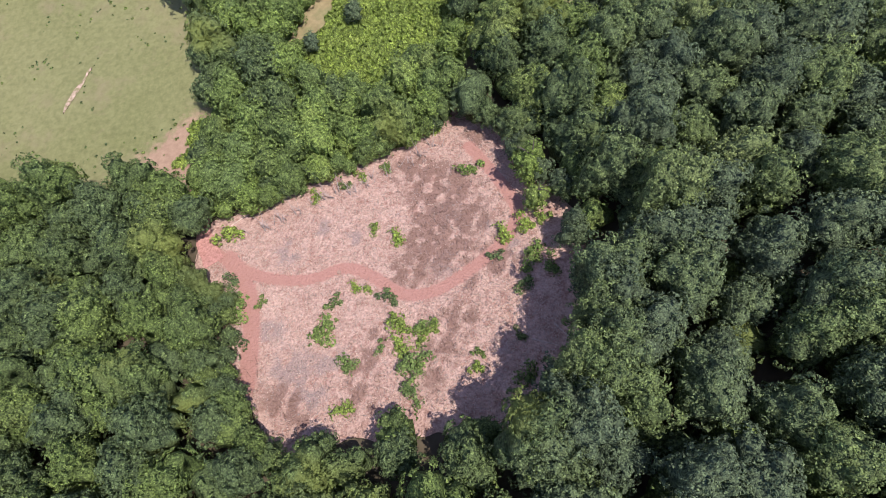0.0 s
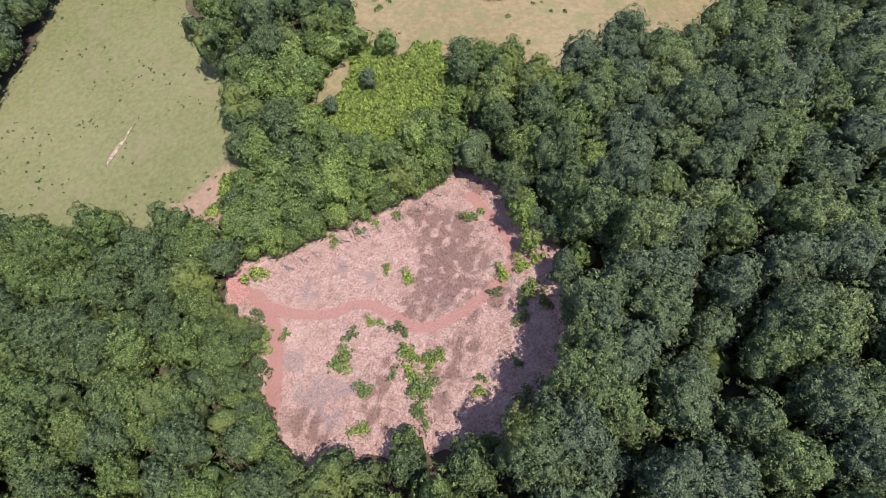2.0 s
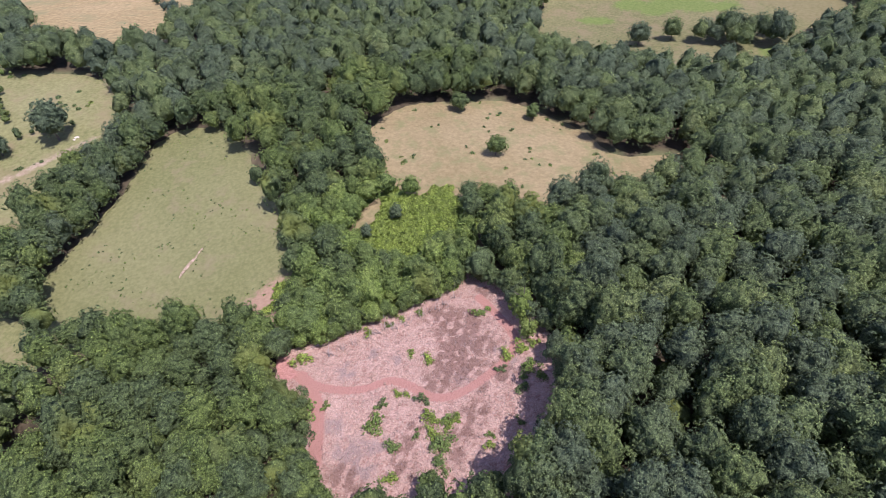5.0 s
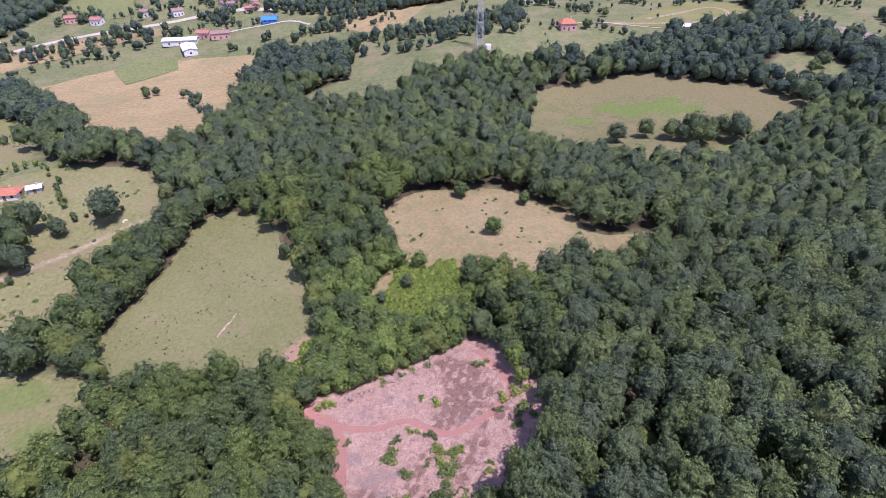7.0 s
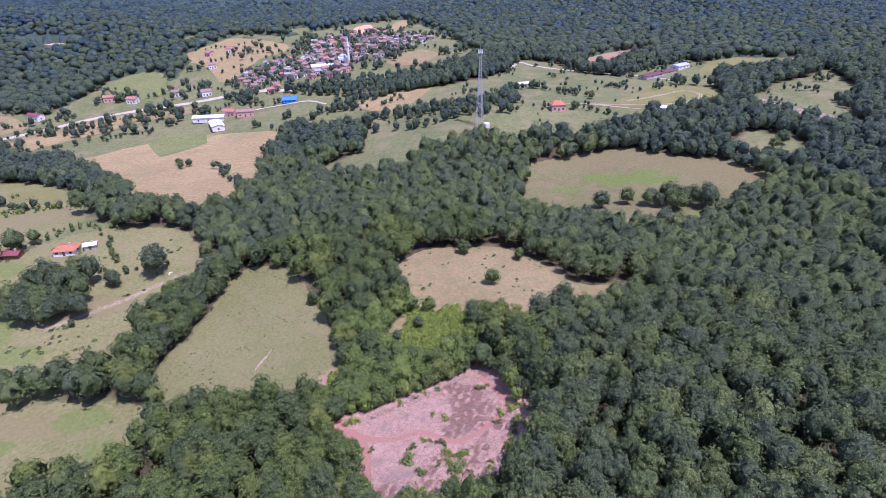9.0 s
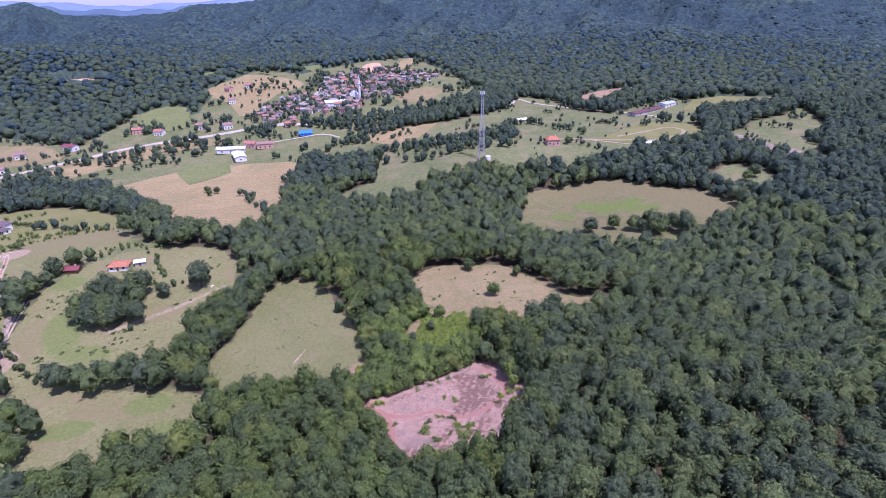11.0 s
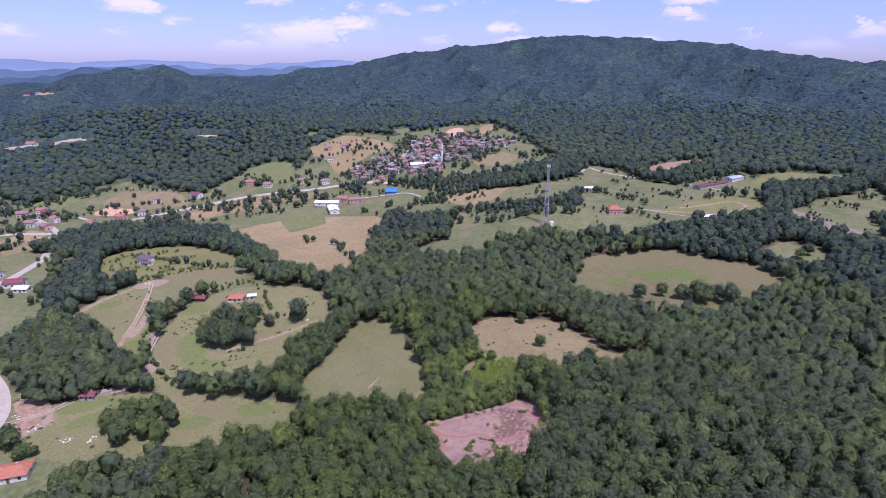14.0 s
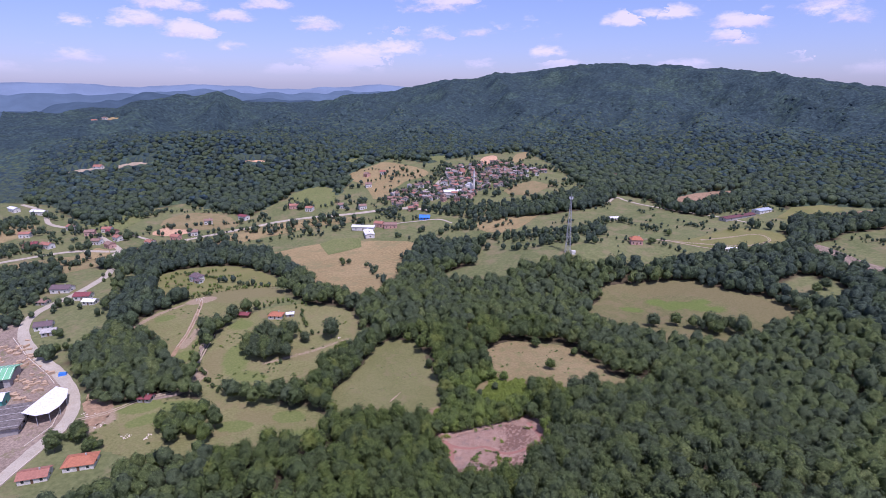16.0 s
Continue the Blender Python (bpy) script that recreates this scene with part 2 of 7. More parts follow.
MAT = {
    "leaf_dark": foliage("leaf_dark", (0.119, 0.158, 0.09), (0.222, 0.266, 0.112), 0.11),
    "leaf_mid": foliage("leaf_mid", (0.12, 0.164, 0.072), (0.215, 0.266, 0.09), 0.13, (0.24, 0.28, 0.07)),
    "leaf_young": foliage("leaf_young", (0.165, 0.228, 0.076), (0.28, 0.345, 0.108), 0.16, None, 0.15, 0.65),
    # leaves of distant trees, with a slight haze blue put into the colour
    "leaf_far_hazed": foliage("leaf_far_hazed", (0.09, 0.127, 0.094), (0.165, 0.204, 0.118), 0.05, None, 0.15, 0.8, 1.4, 1.6, 0.7),
    # mountain leaves: distance haze painted into the colour as blue
    "leaf_hill_hazed": foliage("leaf_hill_hazed", (0.052, 0.086, 0.1), (0.112, 0.16, 0.158), 0.007, None, 0.1, 0.25, 0.2, 0.16, 0.5),
    "fern": foliage("fern", (0.21, 0.275, 0.068), (0.325, 0.385, 0.108), 0.3, None, 0.15, 0.7),
    "bark": paint("bark", (0.13, 0.105, 0.085), 0.9, 0.4, 3.0),
    "grass": soil("grass", (0.112, 0.136, 0.054), (0.168, 0.178, 0.08), (0.225, 0.188, 0.108), 0.018, 0.4, spot_at=(0.5, 0.68), grain=0.4),
    "meadow": soil("meadow", (0.152, 0.16, 0.053), (0.208, 0.2, 0.08), (0.238, 0.185, 0.096), 0.035, 1.1, spot_at=(0.52, 0.75), grain=0.28),
    "home_meadow": soil("home_meadow", (0.142, 0.148, 0.057), (0.187, 0.183, 0.081), (0.215, 0.176, 0.1), 0.035, 1.1, spot_at=(0.52, 0.78), grain=0.32, layers=(("bare", (0.27, 0.165, 0.115), (0.36, 0.235, 0.165)),)),
    "hill_meadow": soil("hill_meadow", (0.152, 0.159, 0.06), (0.21, 0.2, 0.091), (0.225, 0.18, 0.1), 0.035, 0.9, spot_at=(0.5, 0.74), grain=0.4, layers=(("dry", (0.17, 0.153, 0.068), (0.22, 0.192, 0.097)), ("lush", (0.112, 0.148, 0.042), (0.172, 0.2, 0.068)), ("bare", (0.27, 0.195, 0.135), (0.38, 0.3, 0.215)))),
    "upper_meadow": soil("upper_meadow", (0.122, 0.124, 0.05), (0.172, 0.162, 0.074), (0.2, 0.16, 0.088), 0.035, 0.9, spot_at=(0.48, 0.7), grain=0.45, layers=(("dry", (0.15, 0.134, 0.06), (0.2, 0.172, 0.086)), ("lush", (0.095, 0.142, 0.032), (0.15, 0.195, 0.054)), ("bare", (0.27, 0.195, 0.135), (0.38, 0.3, 0.215)))),
    "stubble": soil("stubble", (0.21, 0.166, 0.08), (0.272, 0.216, 0.114), (0.175, 0.178, 0.076), 0.06, 0.9, spot_at=(0.5, 0.68), grain=0.32),
    "wheat": soil("wheat", (0.25, 0.19, 0.09), (0.325, 0.25, 0.128), (0.215, 0.195, 0.095), 0.02, 0.5, spot_at=(0.5, 0.68), grain=0.4),
    "ploughed": soil("ploughed", (0.25, 0.165, 0.105), (0.33, 0.225, 0.145), (0.2, 0.17, 0.09), 0.03, 0.5),
    "orange_soil": soil("orange_soil", (0.45, 0.27, 0.16), (0.56, 0.36, 0.23), None, 0.05, 0.5),
    "red_soil": soil("red_soil", (0.33, 0.155, 0.125), (0.42, 0.22, 0.18), None, 0.25, 3.0),
    "litter": soil("litter", (0.3, 0.175, 0.13), (0.5, 0.342, 0.27), (0.275, 0.15, 0.112), 0.35, 3.2, 0.9, spot_at=(0.5, 0.66), grain=0.55),
    "dirt_road": soil("dirt_road", (0.36, 0.32, 0.255), (0.47, 0.425, 0.345), (0.4, 0.33, 0.25), 0.1, 1.5, grain=0.3),
    "yard_soil": soil("yard_soil", (0.185, 0.14, 0.11), (0.31, 0.245, 0.195), (0.16, 0.16, 0.07), 0.06, 0.8),
    "green_field": soil("green_field", (0.13, 0.158, 0.055), (0.175, 0.19, 0.076), (0.21, 0.19, 0.09), 0.03, 0.6),
    "fern_soil": soil("fern_soil", (0.1, 0.15, 0.03), (0.16, 0.21, 0.05), (0.24, 0.2, 0.12), 0.12, 1.5, spot_at=(0.62, 0.7)),
}


def crown_grain(m, size, depth, strength):
    """Tree crowns of a far wood: rounded cells, each of its own shade."""
    n, l = m.node_tree.nodes, m.node_tree.links
    p = n["Principled BSDF"]
    pos = n.new("ShaderNodeNewGeometry").outputs["Position"]
    cell = n.new("ShaderNodeTexVoronoi")
    cell.inputs["Scale"].default_value = 1.0 / size
    l.new(pos, cell.inputs["Vector"])
    old = p.inputs["Base Color"].links[0].from_socket
    shade = ramp_node(n, l, cell.outputs["Color"], [(0.1, (0.82, 0.82, 0.84)), (0.9, (1.2, 1.2, 1.16))])
    new_col = mix_node(n, l, 1.0, old, shade, "MULTIPLY")
    for link in list(old.links):
        if link.to_node != new_col.node:
            l.new(new_col, link.to_socket)
    inv = n.new("ShaderNodeMath"); inv.operation = "SUBTRACT"; inv.inputs[0].default_value = 1.0
    l.new(cell.outputs["Distance"], inv.inputs[1])
    b = n.new("ShaderNodeBump")
    b.inputs["Strength"].default_value, b.inputs["Distance"].default_value = strength, depth
    l.new(inv.outputs[0], b.inputs["Height"]); l.new(b.outputs[0], p.inputs["Normal"])


crown_grain(MAT["leaf_hill_hazed"], 6.0, 2.5, 0.6)


def ground_material():
    """Pasture where the land is open, leaf litter and shade plants under the woods."""
    m = MAT["grass"]
    n, l = m.node_tree.nodes, m.node_tree.links
    p = n["Principled BSDF"]
    old = p.inputs["Base Color"].links[0].from_socket
    at = n.new("ShaderNodeAttribute")
    at.attribute_name = "wood"
    pos = n.new("ShaderNodeNewGeometry").outputs["Position"]
    floor = ramp_node(n, l, noise_node(n, l, pos, 0.3, 5.0), [(0.3, (0.05, 0.042, 0.026)), (0.7, (0.11, 0.085, 0.052))])
    l.new(mix_node(n, l, at.outputs["Fac"], old, floor), p.inputs["Base Color"])
    return m


# ---- the lie of the land ----
SLOPE = (-19.8, 15.4, 29.6)
HILLS = [(0, 30, 40, -2.4), (-60, 60, 50, 1.0), (60, 10, 50, 7.0), (-120, 60, 70, -9.3), (-200, 30, 70, -0.5), (90, 90, 60, -1.4), (100, 190, 60, -8.3), (0, 110, 50, 4.6), (0, 180, 60, -2.0), (-100, 140, 60, 5.6)]
HILLS += [(-200, 150, 70, 8.2), (-290, 180, 80, 0.9), (160, 120, 70, -4.0), (10, 285, 35, 10.9), (50, 245, 35, -9.5), (70, 330, 60, 3.9), (180, 280, 60, 0.6), (-110, 250, 70, -5.1), (-200, 350, 100, -13.1), (-350, 420, 120, -5.9)]
HILLS += [(200, 430, 90, -1.5), (-100, 690, 150, 13.4), (80, 520, 130, -2.4), (-150, 500, 120, 8.5), (160, 720, 150, -2.8), (-70, -60, 80, 4.4), (80, -60, 80, 14.0), (0, -150, 100, 5.9), (-250, -50, 100, -2.5), (260, 120, 120, -0.9)]
MOUNTAINS = [(-7, 1730, 559, 420, 127), (-331, 1750, 480, 400, 26), (662, 1600, 503, 420, 39), (-1042, 1292, 190, 180, 43), (-1480, 1164, 400, 300, 36), (-560, 700, 190, 130, 28), (-900, 820, 250, 150, 15)]
# a spur down the mountain's west side, and the valley behind it
MOUNTAINS += [(-524, 1073, 130, 120, 24), (-578, 970, 110, 100, 16), (-602, 864, 100, 80, 6), (-817, 1058, 110, 110, -28), (-756, 1140, 100, 110, -26), (-689, 1200, 110, 110, -26), (-624, 1330, 110, 120, -16)]


def waves(x, y, seed, size, count=14):
    """Smooth wandering relief, about -1 to 1."""
    r = np.random.default_rng(seed)
    h = 0
    for _ in range(count):
        a, k, p = r.uniform(0, 6.28), 6.28 / size * r.uniform(0.5, 1.8), r.uniform(0, 6.28)
        h = h + np.sin((x * math.cos(a) + y * math.sin(a)) * k + p)
    return h / math.sqrt(count)


def land(x, y):
    """Height of the ground."""
    x, y = np.asarray(x, float), np.asarray(y, float)
    h = SLOPE[0] + SLOPE[1] * np.tanh(x / 450) + SLOPE[2] * np.tanh(y / 700)
    for cx, cy, s, a in HILLS:
        h = h + a * np.exp(-((x - cx) ** 2 + (y - cy) ** 2) / (2 * s * s))
    for cx, cy, sx, sy, a in MOUNTAINS:
        h = h + a * np.exp(-((x - cx) / sx) ** 2 / 2 - ((y - cy) / sy) ** 2 / 2)
    # spurs and side valleys of the mountain
    flank = np.clip((y - 760) / 260, 0, 1) * np.clip((1640 - y) / 260, 0, 1) * np.clip((x + 1350) / 400, 0.4, 1)
    ribs = 0.5 - np.abs(waves(x + 0.3 * (y - 1100), y * 0.35, 7, 420)) * 0.75
    gullies = 0.4 - np.abs(waves(x - 0.2 * y, y * 0.45, 17, 170)) * 0.6
    west = np.exp(-((x + 760) / 210) ** 2 / 2 - ((y - 650) / 75) ** 2 / 2) * 20 - np.exp(-((x + 900) / 230) ** 2 / 2 - ((y - 830) / 85) ** 2 / 2) * 24
    return h + west + flank * (34 * ribs + 13 * gullies + 4 * waves(x, y, 8, 120))


def inside(x, y, poly):
    x, y = np.asarray(x, float), np.asarray(y, float)
    c = np.zeros(x.shape, bool)
    for (x0, y0), (x1, y1) in zip(poly, poly[1:] + poly[:1]):
        if y0 != y1:
            c ^= ((y0 > y) != (y1 > y)) & (x < (x1 - x0) * (y - y0) / (y1 - y0) + x0)
    return c


def rounded(poly, times=2, closed=True):
    for _ in range(times):
        out = []
        pairs = list(zip(poly, poly[1:] + poly[:1])) if closed else list(zip(poly, poly[1:]))
        if not closed:
            out.append(poly[0])
        for (a, b), (c, d) in pairs:
            out += [(a * 0.75 + c * 0.25, b * 0.75 + d * 0.25), (a * 0.25 + c * 0.75, b * 0.25 + d * 0.75)]
        if not closed:
            out.append(poly[-1])
        poly = out
    return poly


CLEARING = rounded([(-36.2, 36.1), (-33.5, 38.2), (-27.9, 39.4), (-23.0, 42.4), (-17.8, 43.5), (-13.6, 45.7), (-9.3, 47.8), (-4.2, 49.4), (-1.6, 54.8), (1.9, 53.4), (6.3, 49.3), (7.2, 43.4), (9.8, 40.2), (12.2, 35.2), (13.0, 30.7), (12.8, 25.6), (11.8, 19.0), (9.6, 14.0), (7.0, 11.2), (3.4, 10.8), (-1.2, 12.8), (-7.4, 13.0), (-13.6, 10.6), (-17.8, 8.8), (-21.5, 10.5), (-24.6, 15.6), (-27.6, 17.4), (-28.9, 21.6), (-28.4, 26.7), (-31.4, 29.2), (-34.6, 31.6)], 1)
BIG_MEADOW = rounded([(-90.0, 118.9), (-71.2, 121.1), (-61.6, 105.6), (-51.3, 87.2), (-41.9, 76.6), (-40.3, 58.7), (-37, 46.5), (-42.4, 43.9), (-53.4, 44.5), (-74.1, 45.8), (-87.5, 45.7), (-100.8, 62.9), (-95.6, 78.8), (-90.9, 97.0)], 1)
BROWN_FIELD = rounded([(-30.2, 107.9), (-20.4, 128.7), (-2.9, 132.3), (16.4, 132.5), (24.3, 123.6), (34.5, 115.1), (37.7, 101.7), (46.0, 101.2), (60.4, 106.6), (61.5, 103.2), (43.6, 81.8), (33.5, 78.6), (19.2, 74.3), (4.6, 80.3), (-7.4, 82.4), (-16.3, 87.3)])
FERN_PATCH = rounded([(-22.5, 84), (-15.5, 84.5), (-4.6, 84.5), (1.6, 78.7), (0.2, 70), (-3, 65), (-10, 61), (-18.8, 58), (-23.5, 64), (-28, 72), (-25.5, 79)])
FAR_MEADOW = rounded([(21.0, 194.2), (38.8, 221.6), (40.8, 250.4), (73.1, 258.8), (104.8, 262.0), (123.9, 242.4), (152.9, 231.7), (160.8, 207.8), (158.0, 198.5), (130.9, 189.7), (121.0, 174.6), (93.5, 158.1), (63.2, 164.6), (46.8, 164.6)])
SLOPE_FIELD = rounded([(-252.0, 99.8), (-256.6, 112.2), (-249.5, 135.4), (-239.5, 164.7), (-193.6, 183.9), (-178.9, 161.9), (-184.1, 148.5), (-194.4, 131.1), (-199.8, 108.9), (-188.8, 81.8), (-194.0, 67.1), (-219.9, 72.0)])
PASTURE = rounded([(-172.6, 57.8), (-185.2, 77.5), (-190.5, 95.6), (-193.2, 116.9), (-189.2, 136.1), (-170, 156), (-152, 158), (-131, 158), (-116, 145), (-112, 134), (-100, 128), (-98, 116), (-107, 104), (-113, 84), (-119.0, 64), (-136.2, 51.9), (-151.9, 46.7)], 1)
GLADE_D = [(-240, 165), (-205, 176), (-186, 180), (-172, 166), (-160, 160), (-168, 150), (-182, 140), (-190, 150), (-184, 182), (-194, 198), (-212, 215), (-240, 228)]
GLADE_E = rounded([(-139.1, 176), (-124, 178), (-119, 166), (-135, 165)])
LOW_MEADOW = rounded([(-213.5, 21.8), (-207.2, 39.6), (-183.1, 51.4), (-155.7, 55.3), (-114.1, 55.5), (-99, 54), (-88.5, 45), (-90, 30), (-105, 23), (-120.1, 17.7), (-129.2, 18.6), (-148.2, 4.7), (-191.8, 9.9)])
TOP_FIELD = rounded([(-315.0, 195.9), (-304.2, 223.0), (-262.9, 243.0), (-213.4, 214.1), (-192.1, 181.4), (-237.9, 162.4), (-256.7, 144.3), (-263.0, 142.4)])
TAN_FIELD = rounded([(-269.4, 280.3), (-238.3, 334.2), (-195.1, 348.4), (-127.8, 343.0), (-129.6, 301.8), (-122.1, 261.2), (-114.1, 202.0), (-115.4, 171.5), (-156.7, 179.2), (-219.3, 252.2)], 1)
RIDGE_OPEN = rounded([(-75.2, 332.1), (7.5, 311.5), (48.0, 470.4), (59.0, 518.0), (100.2, 488.3), (104.7, 450.4), (148.2, 433.7), (162.0, 402.4), (203.9, 389.7), (191.9, 335.2), (154.0, 310.3), (109.3, 292.9), (52.2, 274.8), (9.3, 259.2), (-60.4, 278.6)], 1)
YARD = [(-206.6, -33.8), (-209.9, -17.7), (-213.2, 0.6), (-212.5, 17.6), (-223.9, 35.4), (-256.1, 56.0), (-288.4, 67.3), (-324.3, 89.0), (-340.7, 107.0), (-363.3, 107.5), (-420, 95), (-420, -60), (-230, -60)]
ROAD = [(-208.8, -27.8), (-211.6, -16.3), (-215.0, 2.1), (-216.6, 21.0), (-227.2, 36.9), (-253.1, 53.9), (-286.7, 67.7), (-319.5, 86.0), (-340.7, 107.0), (-346.5, 124.8), (-346.0, 140.5), (-346.8, 161.1), (-358, 200), (-390, 232), (-398.7, 250.2)]
HAMLET = [(-360, 108), (-300, 75), (-262, 62), (-262, 92), (-290, 130), (-310, 170), (-335, 200), (-420, 215), (-450, 160), (-420, 100)]
VALLEY = [(-900, 300), (-704, 384), (-624, 384), (-502, 322), (-492, 386), (-464, 431), (-355, 397), (-350, 497), (-281, 487), (-294, 599), (-265, 670), (-199, 627), (-131, 718), (-72, 752), (-12, 628), (26, 521), (-21, 438), (-85, 382), (-113, 354), (-127, 340), (-140, 293), (-197, 322), (-264, 291), (-348, 279), (-378, 241), (-384, 198), (-427, 189), (-470, 194), (-560, 150), (-800, 150)]
VALLEY_ROAD = [(-640, 120), (-485.3, 191.0), (-463.3, 220.2), (-439.9, 246), (-398.7, 250.2), (-380.9, 277.0), (-361.9, 315.2), (-337.3, 358.4), (-301.3, 405.7), (-226.0, 426.9), (-189.2, 440.4), (-145.9, 431.0)]
VILLAGE = [(-210.1, 456.9), (-179.2, 432.5), (-164.1, 426.4), (-160.3, 443.2), (-146.4, 457.1), (-116.7, 455.5), (-101.9, 468.4), (-98.8, 495), (-70.7, 512.7), (-56.4, 545.4), (-40, 570), (-24, 590), (-44.9, 610), (-65.9, 629.8), (-91.9, 640.6), (-120.0, 617.4), (-146.2, 607.0), (-162.9, 573.2), (-165.4, 542.7), (-179.8, 522.6), (-194.2, 504.9), (-205.1, 488.4)]
PINK_FIELD = rounded([(117, 498), (135.5, 529.2), (172, 556), (203, 560), (199, 545), (145.5, 479.8), (121.9, 472)], 1)
RIGHT_OPEN = [(200, 318), (211, 356), (232, 366), (252, 392), (290, 408), (318, 440), (300, 366.6), (246, 284), (222, 288)]
RIGHT_FIELD = [(206, 440), (234, 486), (271, 500), (316, 484), (306, 450), (275, 441), (243, 430)]
RIGHT_SAND = rounded([(211.1, 355.6), (221, 343), (234, 303), (243, 297), (236, 277.4), (217.0, 298.4), (203, 320)], 1)
GLADE_A = rounded([(-92, 257), (-59.2, 278), (-20, 248), (-42, 224), (-78, 224)])
GLADE_B = rounded([(-72, 303.0), (-7, 287), (6, 262), (-34.1, 246), (-63, 266)])
GLADE_C = rounded([(160, 262), (178, 273), (203, 264), (194, 236), (186, 224), (170, 222), (157, 240)])
HILL_FIELD = rounded([(-344.3, 473.6), (-341.1, 497.8), (-330.7, 520.0), (-307.5, 516.4), (-294.7, 503.7), (-275.4, 467.7), (-270.9, 443.1), (-294.9, 439.5), (-317.0, 444.4)], 1)
TAN_HILL = rounded([(-301.3, 551.6), (-300.1, 584.3), (-279.9, 610.8), (-275.7, 641.9), (-224.4, 614.6), (-182.2, 574.4), (-185.9, 544.3), (-204.6, 538.5), (-209.3, 511.1), (-218.2, 498.4), (-204.1, 476.0), (-225.9, 465.7), (-237.1, 487.1), (-262.3, 526.1)], 1)
HILL_GLADE = rounded([(-226.2, 658.9), (-207.4, 690.8), (-179.4, 689.8), (-183.0, 640.8), (-211.7, 635.3)], 1)
WEST_GLADE = rounded([(-336.8, 625.1), (-330.1, 657.6), (-299.0, 661.9), (-301.1, 625.3), (-322.3, 609.7)], 1)
SAND_CUT = rounded([(-485, 578), (-478, 596), (-447.1, 604), (-440, 590), (-452, 574)], 1)
ORANGE_PIT = [(-124.0, 620.5), (-131.1, 678.6), (-112.7, 704.9), (-101.4, 652.9), (-107.6, 619.6)]
TAN_STRIP = [(-80.4, 638.3), (-85.8, 715.1), (-67.7, 752.9), (-60.2, 721.8), (-69.6, 649.7)]
MID_OPEN = [(-153, 370), (-147, 408), (-85, 394), (-19, 409), (27, 440), (50, 468), (8, 312), (-76, 330), (-108, 330), (-125, 345)]
BARN_OPEN = [(130, 420), (165, 470), (220, 505), (232, 470), (206, 390), (160, 405)]
ROADSIDE = [(-214, -30), (-214, 2), (-212, 20), (-205, 30), (-190, 14), (-162, 4), (-163, -14), (-172, -28), (-192, -46)]
ROADSIDE_BANK = [(-338.2, 133.0), (-352, 176), (-328.2, 155.5), (-307.3, 122.2), (-291.2, 89.9), (-280.7, 75.3), (-256.0, 62.6), (-230.7, 46.5), (-217.5, 35.9), (-205.6, 37.8), (-178.2, 22.1), (-187.3, 11.5), (-207.1, -4.9)]
LOW_GROVE = [(-171, 28), (-171, 37), (-162.5, 43), (-148, 43), (-137, 30), (-143, 22), (-158, 19)]
SAND_EDGE = [(194, 314), (212, 288), (236, 264), (252, 274), (246, 296), (222, 302)]
OPEN = [SAND_EDGE, ROADSIDE_BANK, MID_OPEN, BARN_OPEN, ROADSIDE, CLEARING, BIG_MEADOW, BROWN_FIELD, FERN_PATCH, FAR_MEADOW, SLOPE_FIELD, PASTURE, LOW_MEADOW, TOP_FIELD, TAN_FIELD, RIDGE_OPEN, YARD, HAMLET, VALLEY, VILLAGE, PINK_FIELD, RIGHT_OPEN, RIGHT_FIELD, GLADE_D, GLADE_E, GLADE_A, GLADE_B, GLADE_C, HILL_FIELD, TAN_HILL, HILL_GLADE, WEST_GLADE, SAND_CUT, ORANGE_PIT, TAN_STRIP]


def is_open(x, y):
    c = np.zeros(np.shape(x), bool)
    for p in OPEN:
        c |= inside(x, y, p)
    return c


def line_gap(x, y, line):
    """Distance from a broken line."""
    best = np.full(np.shape(x), 1e9)
    for (a, b), (c, d) in zip(line, line[1:]):
        t = np.clip(((x - a) * (c - a) + (y - b) * (d - b)) / ((c - a) ** 2 + (d - b) ** 2 + 1e-9), 0, 1)
        best = np.minimum(best, np.hypot(x - a - t * (c - a), y - b - t * (d - b)))
    return best


def soft_area(polys, blur=5.0, lines=()):
    """A rule that is 1 inside the outlines and along the lines (points, half width), and fades across their edges."""
    def rule(x, y):
        best = np.zeros(np.shape(x))
        for p in polys:
            gap = line_gap(x, y, p + p[:1])
            best = np.maximum(best, np.clip(0.5 + np.where(inside(x, y, p), gap, -gap) / blur, 0, 1))
        for line, half in lines:
            best = np.maximum(best, np.clip(0.5 + (half - line_gap(x, y, line)) / blur, 0, 1))
        return best
    return rule


def round_patch(x, y, a, b, turn=0.0):
    """Outline of an oval patch."""
    return [(x + a * math.cos(t) * math.cos(turn) - b * math.sin(t) * math.sin(turn), y + a * math.cos(t) * math.sin(turn) + b * math.sin(t) * math.cos(turn)) for t in np.linspace(0, 6.28, 12, endpoint=False)]


# glades with a few houses, far off in the western woods
FAR_GLADES = [round_patch(-705, 524, 34, 15, 0.2), round_patch(-645, 549, 26, 12, 0.3), round_patch(-1135, 1005, 70, 42, 0.2), round_patch(-1439, 1085, 85, 50, 0.1)]
OPEN += FAR_GLADES


